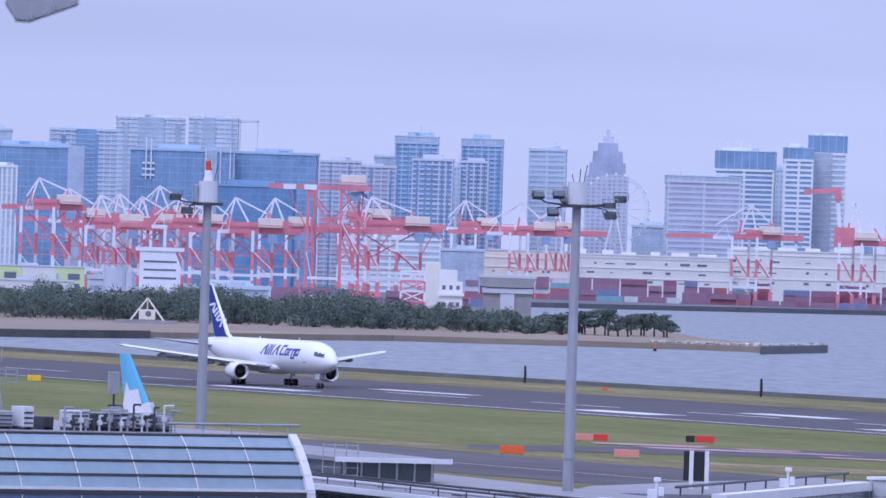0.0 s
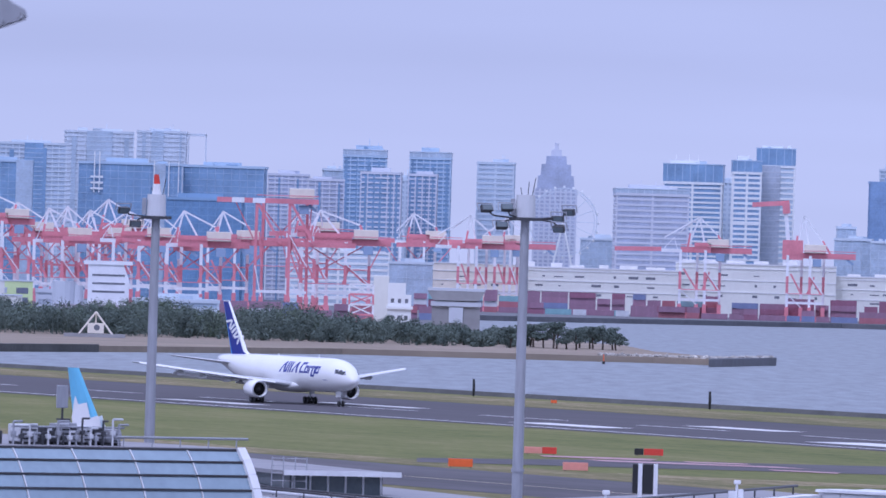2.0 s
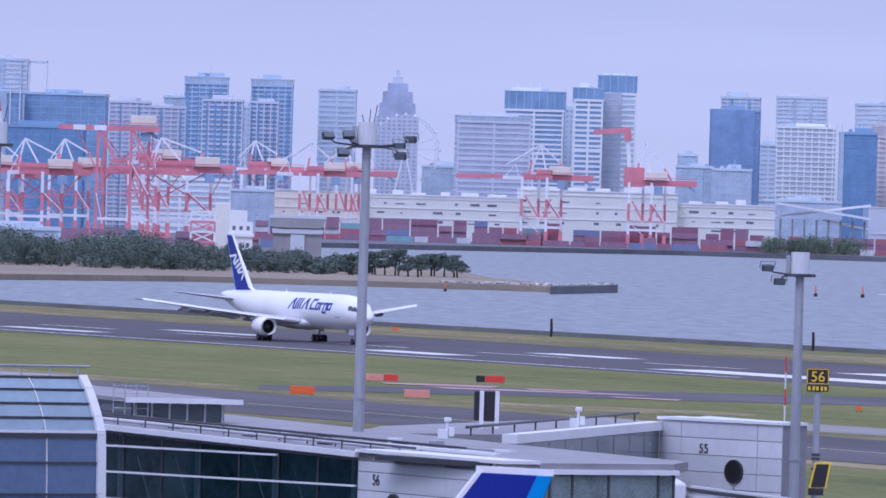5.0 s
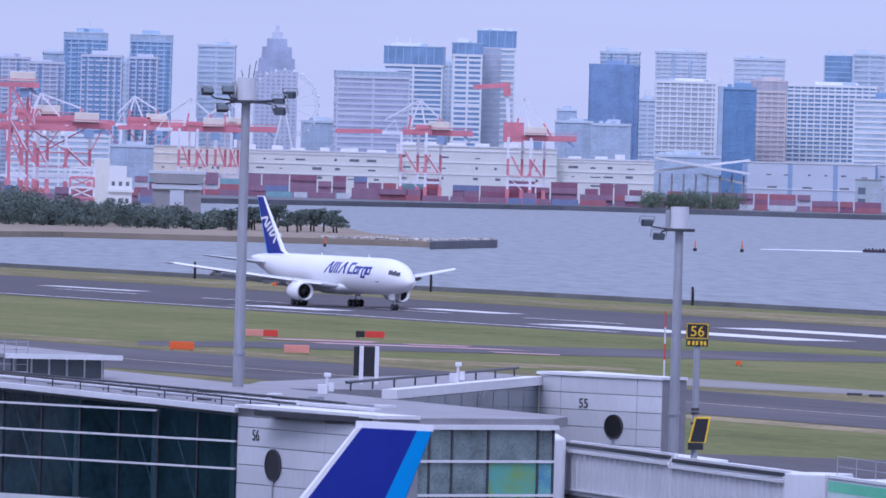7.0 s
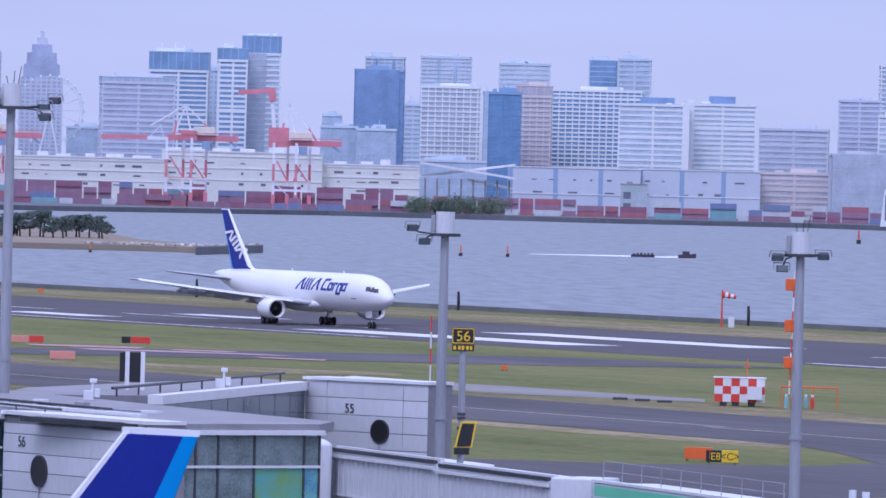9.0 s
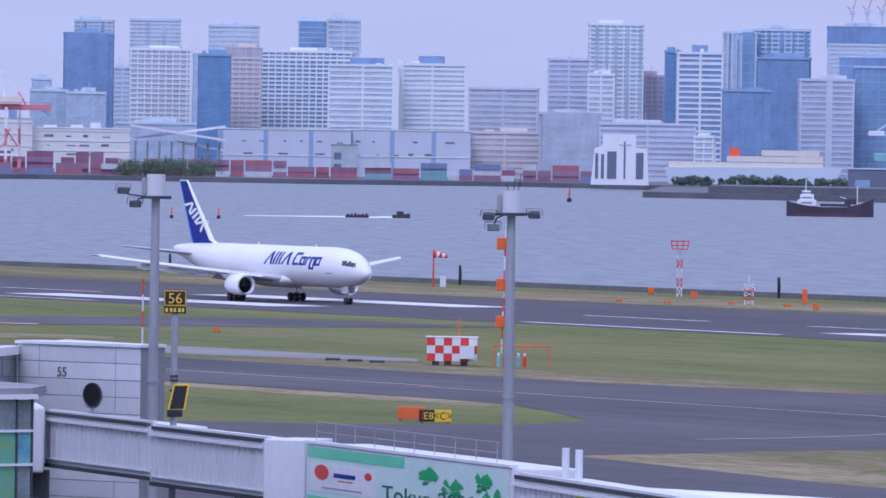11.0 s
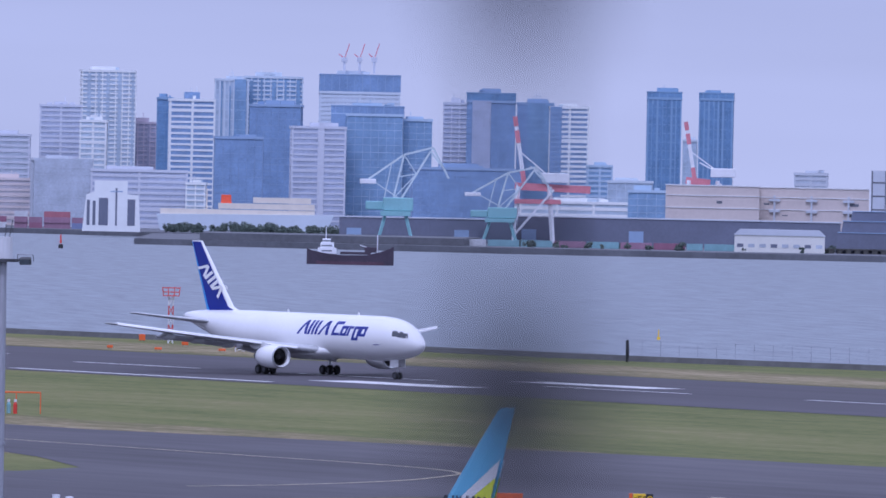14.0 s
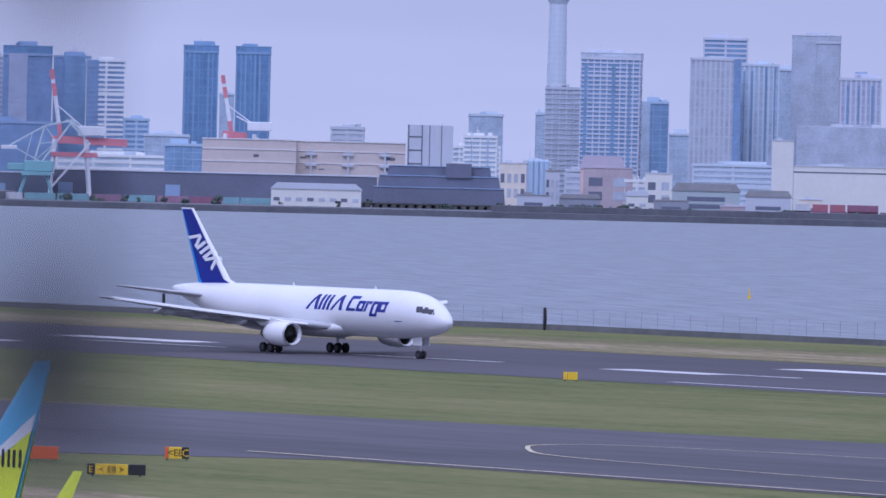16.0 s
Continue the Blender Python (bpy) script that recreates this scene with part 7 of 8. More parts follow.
# glazed gate lounge between them
m, length = run(C, D)
lounge = thing("lounge_glazing", "", "")
lounge.parent = pier
lounge.matrix_basis = m
FILM_GREEN, FILM_BLUE = surf("green window film", (0.32, 0.52, 0.06), 0.2, size=1.0, vary=0.3, other=(0.10, 0.42, 0.45)), surf("blue window film", (0.10, 0.32, 0.62), 0.2, size=1.0, vary=0.3, other=(0.25, 0.55, 0.40))
LOUNGEGLASS = glass("pale lounge glazing", (0.19, 0.235, 0.235), 0.1, 0.6, 1.2, 0.45)
cells = (0.0, 0.13, 0.28, 0.41, 0.62, 0.91, 1.0)
for j, (z0, z1) in enumerate(((5.7, 7.45), (7.55, 9.0), (9.1, 10.45))):
    for k, (a, b) in enumerate(zip(cells, cells[1:])):
        bm = mesh()
        box(bm, length * a + 0.05, length * b - 0.05, 0.0, 0.06, z0, z1)
        link("pane", bm, FILM_BLUE if j == 1 and k == 5 else FILM_GREEN if j < 2 and k == 4 else LOUNGEGLASS, lounge, "window with blue and green film" if j < 2 and k > 3 else "grey glass pane")
for a in cells:
    bm = mesh()
    box(bm, length * a - 0.05, length * a + 0.05, -0.06, 0.08, 5.7, 10.5)
    link("mullion", bm, DARKMETAL, lounge)
for z in (7.5, 9.05):
    bm = mesh()
    box(bm, 0, length, -0.12, -0.06, z - 0.06, z + 0.06)
    link("transom", bm, ROOFWHITE, lounge)
bm = mesh()
box(bm, -0.1, length + 0.15, -0.25, 1.5, 10.5, 10.72)
link("roof_edge", bm, ROOFWHITE, lounge, "white roof edge")
bm = mesh()
box(bm, 0.1, length - 0.1, 0.3, 10, 10.72, 10.98)
link("parapet", bm, DARKMETAL, lounge)
# set-back glazing beside gate 55
m, length = run(E, F_)
back = thing("setback_glazing", "", "")
back.parent = pier
back.matrix_basis = m
for k in range(9):
    bm = mesh()
    box(bm, length * k / 9 + 0.08, length * (k + 1) / 9 - 0.08, 0.0, 0.06, 9.0, 10.5)
    link("pane", bm, GREYGLASS, back)
bm = mesh()
box(bm, 0, length, 0.06, 0.2, 5.5, 10.55)
link("frame", bm, DARKMETAL, back)
bm = mesh()
box(bm, -0.5, length, -0.2, 0.6, 10.55, 11.02)
link("roof_edge", bm, ROOFWHITE, back, "pale roof edge")
bm = mesh()
tube(bm, (-6, 1.2, PIER + 0.45), (length, 1.2, PIER + 0.45), 0.08, n=6)
for k in range(9):
    tube(bm, (-5 + (length + 4) * k / 8, 1.2, PIER), (-5 + (length + 4) * k / 8, 1.2, PIER + 0.45), 0.05, n=5)
link("roof_rail", bm, DARKMETAL, back, "dark roof rail")

# a raised roof monitor at the far end of the pier
mon = thing("roof_monitor", "grey louvred roof monitor with a flat top", "roof monitor", pose(0.3 - 40 * 0.307, 457 + 40 * 0.951, PIER, 0, 0, -72.1))
bm = mesh()
box(bm, 0, 38.6, -5, 0, 0, 1.0)
link("wall", bm, GREYGLASS, mon)
bm = mesh()
box(bm, -0.5, 39.8, -5.6, 0.5, 1.0, 1.2)
link("roof", bm, ROOFGREY, mon, "grey flat roof")
bm = mesh()
box(bm, 39.8, 39.9, -5.7, 0.6, 0.98, 1.24)
link("roof_trim", bm, PANEL2, mon, "pale roof trim")
for k in range(6):
    bm = mesh()
    box(bm, 38.6, 38.66, -4.9 + k * 0.95, -4.8 + k * 0.95, 0, 1.0)
    link("post", bm, PANEL2, mon)
ladder = thing("roof_ladder", "thin grey roof access ladder", "ladder", pose(-4.9, 456, PIER, 0, 0, -8))
bm = mesh()
for x in (-0.9, -0.3, 0.3, 0.9):
    tube(bm, (x, 0, 0), (x, 0, 1.9), 0.03, n=5)
for k in range(5):
    tube(bm, (-0.9, 0, 0.3 + k * 0.38), (0.9, 0, 0.3 + k * 0.38), 0.02, n=5)
link("frame", bm, GALV, ladder)


def roof_item(az, dist, name, label, category, builder):
    t = thing(name, label, category, facing(az, dist, PIER), "")
    builder(t)
    return t


def board(t):
    bm = mesh()
    bevelled(bm, -0.62, 0.62, -0.06, 0.06, 0.42, 1.95, 0.03)
    link("panel", bm, BLACK, t, "black back panel")
    for x in (-0.22, 0.58):
        bm = mesh()
        box(bm, x - 0.11, x + 0.11, -0.14, -0.06, 0.0, 1.98)
        link("post", bm, ROOFWHITE, t, "white post")


def camera_post(t):
    bm = mesh()
    tube(bm, (0, 0, 0), (0, 0, 0.95), 0.07, n=8)
    bevelled(bm, -0.45, 0.05, -0.15, 0.15, 0.0, 0.5, 0.03)
    bevelled(bm, 0.08, 0.36, -0.12, 0.12, 0.15, 0.6, 0.03)
    link("cabinet", bm, PANEL2, t, "white cabinet")
    bm = mesh()
    bevelled(bm, -0.16, 0.2, -0.12, 0.12, 0.86, 1.08, 0.04)
    link("camera_head", bm, ROOFWHITE, t, "white camera head")


roof_item(1.665, 462, "stand_board", "black display board seen from behind on white posts", "sign", board)
roof_item(1.42, 440, "roof_camera", "white roof camera on a short post", "camera post", camera_post)
roof_item(2.26, 470, "roof_camera", "white roof camera on a short post", "camera post", camera_post)

# ---- foreground: the boarding bridge ----
BR = [(23.7, 457.6), (32.5, 424.4)]
bridge = thing("boarding_bridge", "pale grey boarding bridge with a green poster panel", "boarding bridge")


def tunnel(p, q, top, high, wide, name, dark=True):
    m, length = run(p, q)
    t = thing(name, "", "")
    t.parent = bridge
    t.matrix_basis = m
    bm = mesh()
    bevelled(bm, 0, length, 0.0, wide, top - high, top, 0.06)
    link("shell", bm, PANEL2, t, "pale ribbed shell")
    if dark:
        bm = mesh()
        n = int(length / 0.8)
        for k in range(n):
            box(bm, (k + 0.45) * length / n, (k + 0.55) * length / n, -0.05, 0.0, top - high + 0.35, top - 0.35)
        tagged(link("rib", bm, PANEL, t), kind="stuff")
        bm = mesh()
        box(bm, 0.3, length - 0.3, -0.08, 0.1, top - 0.02, top + 0.16)
        link("cable_tray", bm, DARKMETAL, t, "dark cable tray")
        bm = mesh()
        box(bm, 0.1, length - 0.1, -0.2, -0.06, top - 0.32, top - 0.18)
        box(bm, 0.1, length - 0.1, 0.2, 0.4, top + 0.02, top + 0.26)
        link("edge_rail", bm, ROOFWHITE, t, "white edge rail")
        bm = mesh()
        box(bm, 0.2, length, -0.12, 0.0, top - high - 0.14, top - high + 0.06)
        link("under_beam", bm, DARKMETAL, t, "dark under beam")
        bm = mesh()
        box(bm, 0.3, length, -0.14, 0.0, top - high + 0.28, top - high + 0.36)
        link("side_rail", bm, PANEL, t)
    return t, length


t1, l1 = tunnel(BR[0], (28.1, 441.0), 8.25, 2.55, 3.0, "tunnel")
t2, l2 = tunnel((28.1, 441.0), BR[1], 8.12, 2.65, 3.2, "tunnel")
t3, l3 = tunnel((32.4, 423.6), (34.3, 422.6), 8.3, 3.1, 3.4, "junction", False)
t4, l4 = tunnel((34.35, 422.4), (41.2, 393.9), 8.15, 3.2, 3.2, "tunnel", False)
t5, l5 = tunnel((41.25, 393.6), (45.4, 369.8), 7.75, 2.9, 3.4, "tunnel")
for x in (0.25, 0.6):
    bm = mesh()
    tube(bm, (l5 * 0.05 + x * 6, 1.6, 7.6), (l5 * 0.05 + x * 6, 1.6, 9.2), 0.17, n=10)
    link("lift_column", bm, PANEL2, t5, "white lift column")
bm = mesh()
box(bm, l5 * 0.42, l5 * 0.46, -0.06, 0.0, 5.4, 7.4)
link("warning_strip", bm, LIME, t5, "yellow warning strip")
bm = mesh()
bevelled(bm, l5, l5 + 5, -0.4, 3.6, 4.7, 7.2, 0.2)
link("cab", bm, PANEL2, t5, "pale bridge cab")
bm = mesh()
for k in range(10):
    x = l4 * (0.02 + k * 0.098)
    tube(bm, (x, 0.3, 8.2), (x, 0.3, 9.25), 0.022, n=5)
for z in (8.75, 9.22):
    tube(bm, (l4 * 0.02, 0.3, z), (l4 * 0.91, 0.3, z), 0.016, n=5)
tagged(link("guard_rail", bm, GALV, t4, "thin roof guard rail"), kind="stuff")
bm = mesh()
box(bm, 0.0, l4, -0.1, 0.3, 8.2, 8.32)
link("edge_rail", bm, ROOFWHITE, t4, "white edge rail")
# poster along the tunnel's side
bm = mesh()
box(bm, 0.4, l4 - 0.3, -0.06, -0.01, 5.2, 8.05)
poster = link("poster", bm, surf("pale mint poster", (0.56, 0.72, 0.66), 0.5, size=3, vary=0.08), t4, "pale mint poster panel")
bm = mesh()
box(bm, 0.4, l4 * 0.5, -0.075, -0.06, 7.55, 8.05)
box(bm, 0.4, l4 * 0.33, -0.075, -0.06, 5.2, 5.75)
link("green_band", bm, GREENSIGN, poster, "mint green band")
bm = mesh()
box(bm, 0.9, l4 * 0.36, -0.08, -0.062, 6.0, 7.3)
card = link("sponsor_card", bm, ROOFWHITE, poster, "white sponsor card")
bm = mesh()
tube(bm, (2.6, -0.10, 6.9), (2.6, -0.08, 6.9), 0.36, n=20)
for v in bm.verts:
    v.co.x = 2.6 + (v.co.x - 2.6) * 2.9
link("red_disc", bm, RED, poster, "red disc")
bm = mesh()
tube(bm, (9.5, -0.10, 6.95), (9.5, -0.08, 6.95), 0.18, n=16)
for v in bm.verts:
    v.co.x = 9.5 + (v.co.x - 9.5) * 2.9
link("red_disc", bm, RED, poster, "red disc")
bm = mesh()
box(bm, 4.4, 7.6, -0.095, -0.08, 6.72, 6.92)
link("word_bar", bm, NAVY, poster, "dark printed bar")
bm = mesh()
box(bm, 5.0, 7.2, -0.095, -0.08, 6.55, 6.6)
link("word_bar", bm, RED, poster, "thin red bar")
bm = mesh()
box(bm, 2.6, 8.6, -0.095, -0.08, 6.15, 6.22)
link("word_bar", bm, GALV, poster, "thin grey bar")
word = lettering("Tokyo 2020", 1.05, pose(l4 * 0.62, -0.08, 5.95) @ Matrix.Diagonal((2.6, 1, 1, 1)), poster, surf("dark green print", (0.02, 0.14, 0.10), 0.5), "slogan")
rnd = random.Random(8)
for cx, cz in ((l4 * 0.62, 7.15), (l4 * 0.73, 6.8), (l4 * 0.88, 7.25), (l4 * 0.92, 6.6)):
    bm = mesh()
    for k in range(16):
        a = rnd.uniform(0, math.tau)
        r = rnd.uniform(0.25, 0.8)
        x, z = cx + math.cos(a) * r * 1.9, cz + math.sin(a) * r * 0.55
        z = min(z, 7.75)
        quad(bm, (cx, -0.085 - k * 0.0005, cz), (x - 0.35, -0.085 - k * 0.0005, z), (x, -0.085 - k * 0.0005, z + 0.22), (x + 0.4, -0.085 - k * 0.0005, z + 0.02))
    tagged(link("leaf_print", bm, LEAFSIGN, poster, "green leaf burst print"), kind="stuff")
# rotunda and its column
bm = mesh()
tube(bm, (23.2, 457.5, 0), (23.2, 457.5, 5.4), 0.8, n=16)
link("column", bm, DARKMETAL, bridge)
bm = mesh()
bevelled(bm, 21.0, 23.6, 455.5, 462, 5.3, 8.7, 0.15)
link("rotunda", bm, PANEL2, bridge, "pale rotunda")
for k, p in enumerate(((31.5, 427.5), (43.4, 381))):
    bm = mesh()
    for s in (-1, 1):
        tube(bm, (p[0] + s * 1.4 + 1.5, p[1] + 1, 0.6), (p[0] + s * 1.4 + 1.5, p[1] + 1, 5.4), 0.25, n=10)
        tube(bm, (p[0] + s * 1.4 + 1.2, p[1] + 1, 0.6), (p[0] + s * 1.4 + 1.8, p[1] + 1, 0.6), 0.6, n=14)
    link("drive_column", bm, GALV, bridge)

# ---- foreground: stand sign with its docking display ----
st = thing("stand_sign", "black stand sign with yellow numerals on a grey pole", "sign", facing(3.79, 440, 0))
bm = mesh()
tube(bm, (0, 0, 0), (0, 0, 14.0), 0.19, 0.16, n=14)
link("pole", bm, GALV, st)
zt = level(-1.034, 440)
bm = mesh()
bevelled(bm, -0.56, 0.56, -0.25, -0.1, zt - 0.80, zt, 0.02)
head = link("sign_box", bm, BLACK, st, "black sign box")
bm = mesh()
for x0, x1, z0, z1 in ((-0.54, 0.54, zt - 0.07, zt - 0.03), (-0.54, 0.54, zt - 0.78, zt - 0.74), (-0.54, -0.50, zt - 0.78, zt - 0.03), (0.50, 0.54, zt - 0.78, zt - 0.03)):
    box(bm, x0, x1, -0.262, -0.25, z0, z1)
link("border", bm, YELLOW, head)
lettering("56", 0.72, pose(0, -0.265, zt - 0.66), head, YELLOW)
bm = mesh()
bevelled(bm, -0.54, 0.54, -0.25, -0.1, zt - 1.16, zt - 0.82, 0.02)
sub = link("sub_plate", bm, BLACK, st)
for x in (-0.42, -0.2, -0.02, 0.2, 0.38):
    bm = mesh()
    box(bm, x - 0.05, x + 0.07, -0.262, -0.25, zt - 1.1, zt - 0.9)
    link("code_bar", bm, YELLOW, sub)
z1, z0 = level(-1.636, 440), level(-1.842, 440)
bm = mesh()
prism(bm, [(-0.30, z0 + 0.3), (0.56, z0 + 0.32), (0.78, z1), (-0.02, z1 - 0.02)], -0.42, -0.16)
frame_ = link("display_frame", bm, YELLOW, st, "yellow framed docking display")
bm = mesh()
prism(bm, [(-0.20, z0 + 0.34), (0.49, z0 + 0.36), (0.67, z1 - 0.09), (0.06, z1 - 0.1)], -0.45, -0.421)
link("display_glass", bm, BLACK, frame_, "dark display glass")
bm = mesh()
bevelled(bm, -0.32, 0.44, -0.45, -0.16, z0 - 0.05, z0 + 0.3, 0.03)
link("display_base", bm, BLACK, st, "black display base")
for z in (z1 + 0.1, z1 + 0.3, z1 - 0.4):
    bm = mesh()
    tube(bm, (0, 0, z), (0, 0, z + 0.12), 0.22, n=12)
    link("strap", bm, DARKMETAL, st)

wand = thing("striped_pole", "thin red and white striped pole", "pole", facing(3.583, 520, 0))
for k in range(15):
    bm = mesh()
    tube(bm, (0, 0, k * 0.95), (0, 0, (k + 1) * 0.95), 0.05, n=8)
    link("band", bm, RED if k % 2 == 0 else ROOFWHITE, wand)


# ---- parked aircraft ----
def parked_jet(m, label, fin_mat, extra, winglets=True, blade=((29.0, 7.6, 4.7, 0.24), (32.0, 5.6, 6.4, 0.2), (37.3, 2.0, 12.5, 0.09))):
    j = thing("parked_jet", label, "aircraft", m)
    k = 0.72
    bm = mesh()
    loft(bm, [[(-x * k, w * math.cos(a) * 0.75, 3.3 + (z - 4.87) * 0.7 + h * math.sin(a) * 0.75) for a in (i * math.tau / 20 for i in range(20))] for x, z, w, h in STATIONS])
    link("fuselage", bm, WHITE, j, smooth=True)
    for s in (-1, 1):
        bm = mesh()
        loft(bm, [foil_ring(le, s * y, z, c, 1.0) for le, y, z, c in ((13.5, 1.2, 2.3, 7.2), (17.0, 5.5, 2.8, 4.6), (22.6, 16.8, 4.0, 1.7))])
        wing = link("wing", bm, WINGGREY, j, smooth=True)
        bm = mesh()
        loft(bm, [[(-x, s * y + t, z) for x, t in ((le, 0), (le + c * 0.5, 0.05), (le + c, 0), (le + c * 0.5, -0.05))] for le, c, y, z in ((22.8, 1.6, 16.8, 4.0), (23.6, 1.2, 17.3, 4.6), (24.7, 0.6, 17.7, 6.4))])
        if winglets:
            link("winglet", bm, LIME, wing, "lime winglet")
        else:
            bm.free()
        bm = mesh()
        loft(bm, [foil_ring(le, s * y, z, c, 0.8) for le, y, z, c in ((34.0, 0.5, 4.4, 4.2), (37.6, 7.0, 5.2, 1.6))])
        link("tailplane", bm, WINGGREY, j, smooth=True)
        bm = mesh()
        tube(bm, (-12.6, s * 4.9, 1.75), (-16.6, s * 4.9, 1.8), 0.95, 0.75, n=18)
        link("engine", bm, WHITE, j, smooth=True)
        bm = mesh()
        tube(bm, (-20.0, s * 2.8, 0.5), (-20.0, s * 2.8, 2.4), 0.13, n=8)
        link("main_gear", bm, METAL, j)
        bm = mesh()
        tube(bm, (-20.0, s * 2.8 - 0.4, 0.52), (-20.0, s * 2.8 + 0.4, 0.52), 0.52, n=14)
        link("wheel", bm, TYRE, j)
    bm = mesh()
    tube(bm, (-4.2, 0, 0.4), (-4.2, 0, 2.2), 0.1, n=8)
    link("nose_gear", bm, METAL, j)
    bm = mesh()
    tube(bm, (-4.2, -0.25, 0.35), (-4.2, 0.25, 0.35), 0.35, n=12)
    link("wheel", bm, TYRE, j)
    bm = mesh()
    loft(bm, [[(-(le + c * q), t * th, z) for q, t in ((0, 0), (0.15, 0.8), (0.5, 1), (1, 0.1), (1, -0.1), (0.5, -1), (0.15, -0.8))] for le, c, z, th in blade])
    fin = link("fin", bm, fin_mat, j, "painted tail fin")
    for name, mat, pts, text in extra:
        for s in (-1, 1):
            bm = mesh()
            bm.faces.new([bm.verts.new((-x, s * (0.255 - (z - 4.7) * 0.0195), z)) for x, z in pts])
            link(name, bm, mat, fin, text)
    return j


# blue, white and lime tail beyond the boarding bridge: its fin stands at the end of the fuselage
h = 128.0
p = bearing(9.15, 432)
AIRTAIL = [("white_flash", WHITE, [(38.55, 10.0), (38.3, 9.12), (33.3, 5.80), (33.75, 6.38)], "white diagonal flash"),
           ("lime_field", LIME, [(38.28, 9.1), (37.05, 4.75), (32.6, 4.75), (33.28, 5.76)], "lime green field")]
jet = parked_jet(pose(p.x + 38.3 * math.cos(radians(h)), p.y + 38.3 * math.sin(radians(h)), 0, 0, 0, h), "parked jet with a pale blue, white and lime tail", PALEBLUE, AIRTAIL, True, ((32.4, 4.65, 4.7, 0.24), (33.7, 3.85, 6.4, 0.2), (38.3, 1.0, 12.5, 0.09)))
CLOUD = [("cloud", WHITE, [(31.6, 6.0), (33.2, 8.3), (34.6, 8.0), (35.4, 9.4), (36.9, 9.2), (37.6, 10.0), (38.0, 8.0), (37.2, 5.2), (36.6, 4.8), (31.0, 5.4)], "white painted cloud")]
p = bearing(-2.02, 815)
h = 302.0
jet2 = parked_jet(pose(p.x + 38.3 * math.cos(radians(h)), p.y + 38.3 * math.sin(radians(h)), 0, 0, 0, h), "jet with a pale blue tail and a painted cloud", PALEBLUE, CLOUD, False)
# print strokes on the lime tail
fin = [o for o in jet.children if o.name.startswith("fin")][0]
for x, w, lean in ((34.62, 0.12, 0.22), (35.06, 0.12, -0.10), (35.34, 0.13, 0.0), (35.62, 0.13, 0.0), (35.92, 0.12, -0.06), (36.28, 0.19, 0.0), (36.68, 0.17, 0.0), (37.02, 0.19, 0.0), (37.42, 0.18, 0.0)):
    for s in (-1, 1):
        bm = mesh()
        quad(bm, *[(-(x + a + 0.1), s * (0.275 - (b - 4.7) * 0.0195), b) for a, b in ((0.0, 7.28), (w, 7.28), (w + lean, 8.15), (lean, 8.15))])
        link("name_stroke", bm, BLACK, fin, "black tail lettering as plain strokes")

# blue-tailed widebody parked on the near side of the pier
h = 139.0
p = bearing(1.91, 231)
parked = copy_thing(FREIGHTER, pose(p.x + 52.2 * math.cos(radians(h)), p.y + 52.2 * math.sin(radians(h)), 0, 0, 0, h))
parked.name = "parked_widebody"
parked["label"] = "parked white widebody jet with a deep blue tail"
for o in [o for o in parked.children_recursive if o.name.startswith(("fin_stroke", "title_stroke"))]:
    bpy.data.objects.remove(o)


# ---- on the airfield ----
def post(u, v, h=3.0):
    t = thing("marker_post", "dark slim marker post at the seawall", "post", FIELD @ pose(u, v, 0), "seawall posts")
    bm = mesh()
    tube(bm, (0, 0, 0), (0.1, 0, h * 0.5), 0.2, 0.26, n=8)
    tube(bm, (0.1, 0, h * 0.5), (0.0, 0, h), 0.26, 0.2, n=8)
    link("stem", bm, BLACK, t)


for u, v in ((-1398.5, 694.4), (-1317, 698), (-1239, 704), (-1153, 705.7), (-1072, 710), (-986, 711.5), (-923, 728)):
    post(u, v)


def board_sign(u, v, w, h, cells, label, turn=0.0, lift=0.15):
    """An airfield sign: cells of (share, material, text, ink)."""
    t = thing("taxiway_sign", label, "sign", facing(*polar(u, v), 0, turn), "airfield signs")
    x = -w / 2
    for share, mat, text, ink in cells:
        bm = mesh()
        bevelled(bm, x + 0.02, x + w * share - 0.02, -0.12, 0.12, lift, lift + h, 0.03)
        face = link("panel", bm, mat, t)
        if text:
            lettering(text, h * 0.86, pose(x + w * share / 2, -0.13, lift + h * 0.2), face, ink, "legend")
        x += w * share
    for s in (-0.4, 0.4):
        bm = mesh()
        tube(bm, (w * s, 0, 0), (w * s, 0, lift + 0.05), 0.06, n=6)
        link("leg", bm, DARKMETAL, t)


def polar(u, v):
    p = field(u, v)
    return math.degrees(math.atan2(p.x, p.y)), math.hypot(p.x, p.y)


board_sign(-603, 367, 2.6, 0.95, ((0.12, BLACK, "", None), (0.36, BLACK, "E8", YELLOW), (0.52, YELLOW, "<C>", BLACK)), "black and yellow taxiway sign E8 and C")
board_sign(*ring_at((5.32, 712))[0], 2.3, 0.95, ((1.0, ORANGE, "", None),), "plain orange barrier board on the grass")
board_sign(-530, 384, 1.8, 0.85, ((0.16, ORANGE, "", None), (0.54, YELLOW, "<E8", BLACK), (0.3, BLACK, "C", YELLOW)), "yellow and black taxiway sign E8 C")
board_sign(-504, 360, 4.1, 0.75, ((0.14, BLACK, "E", YELLOW), (0.56, YELLOW, "< E8 >", BLACK), (0.3, BLACK, "", None)), "long black and yellow taxiway sign E8")
board_sign(*ring_at((9.21, 648))[0], 2.3, 0.9, ((1.0, ORANGE, "", None),), "plain orange barrier board on the grass")
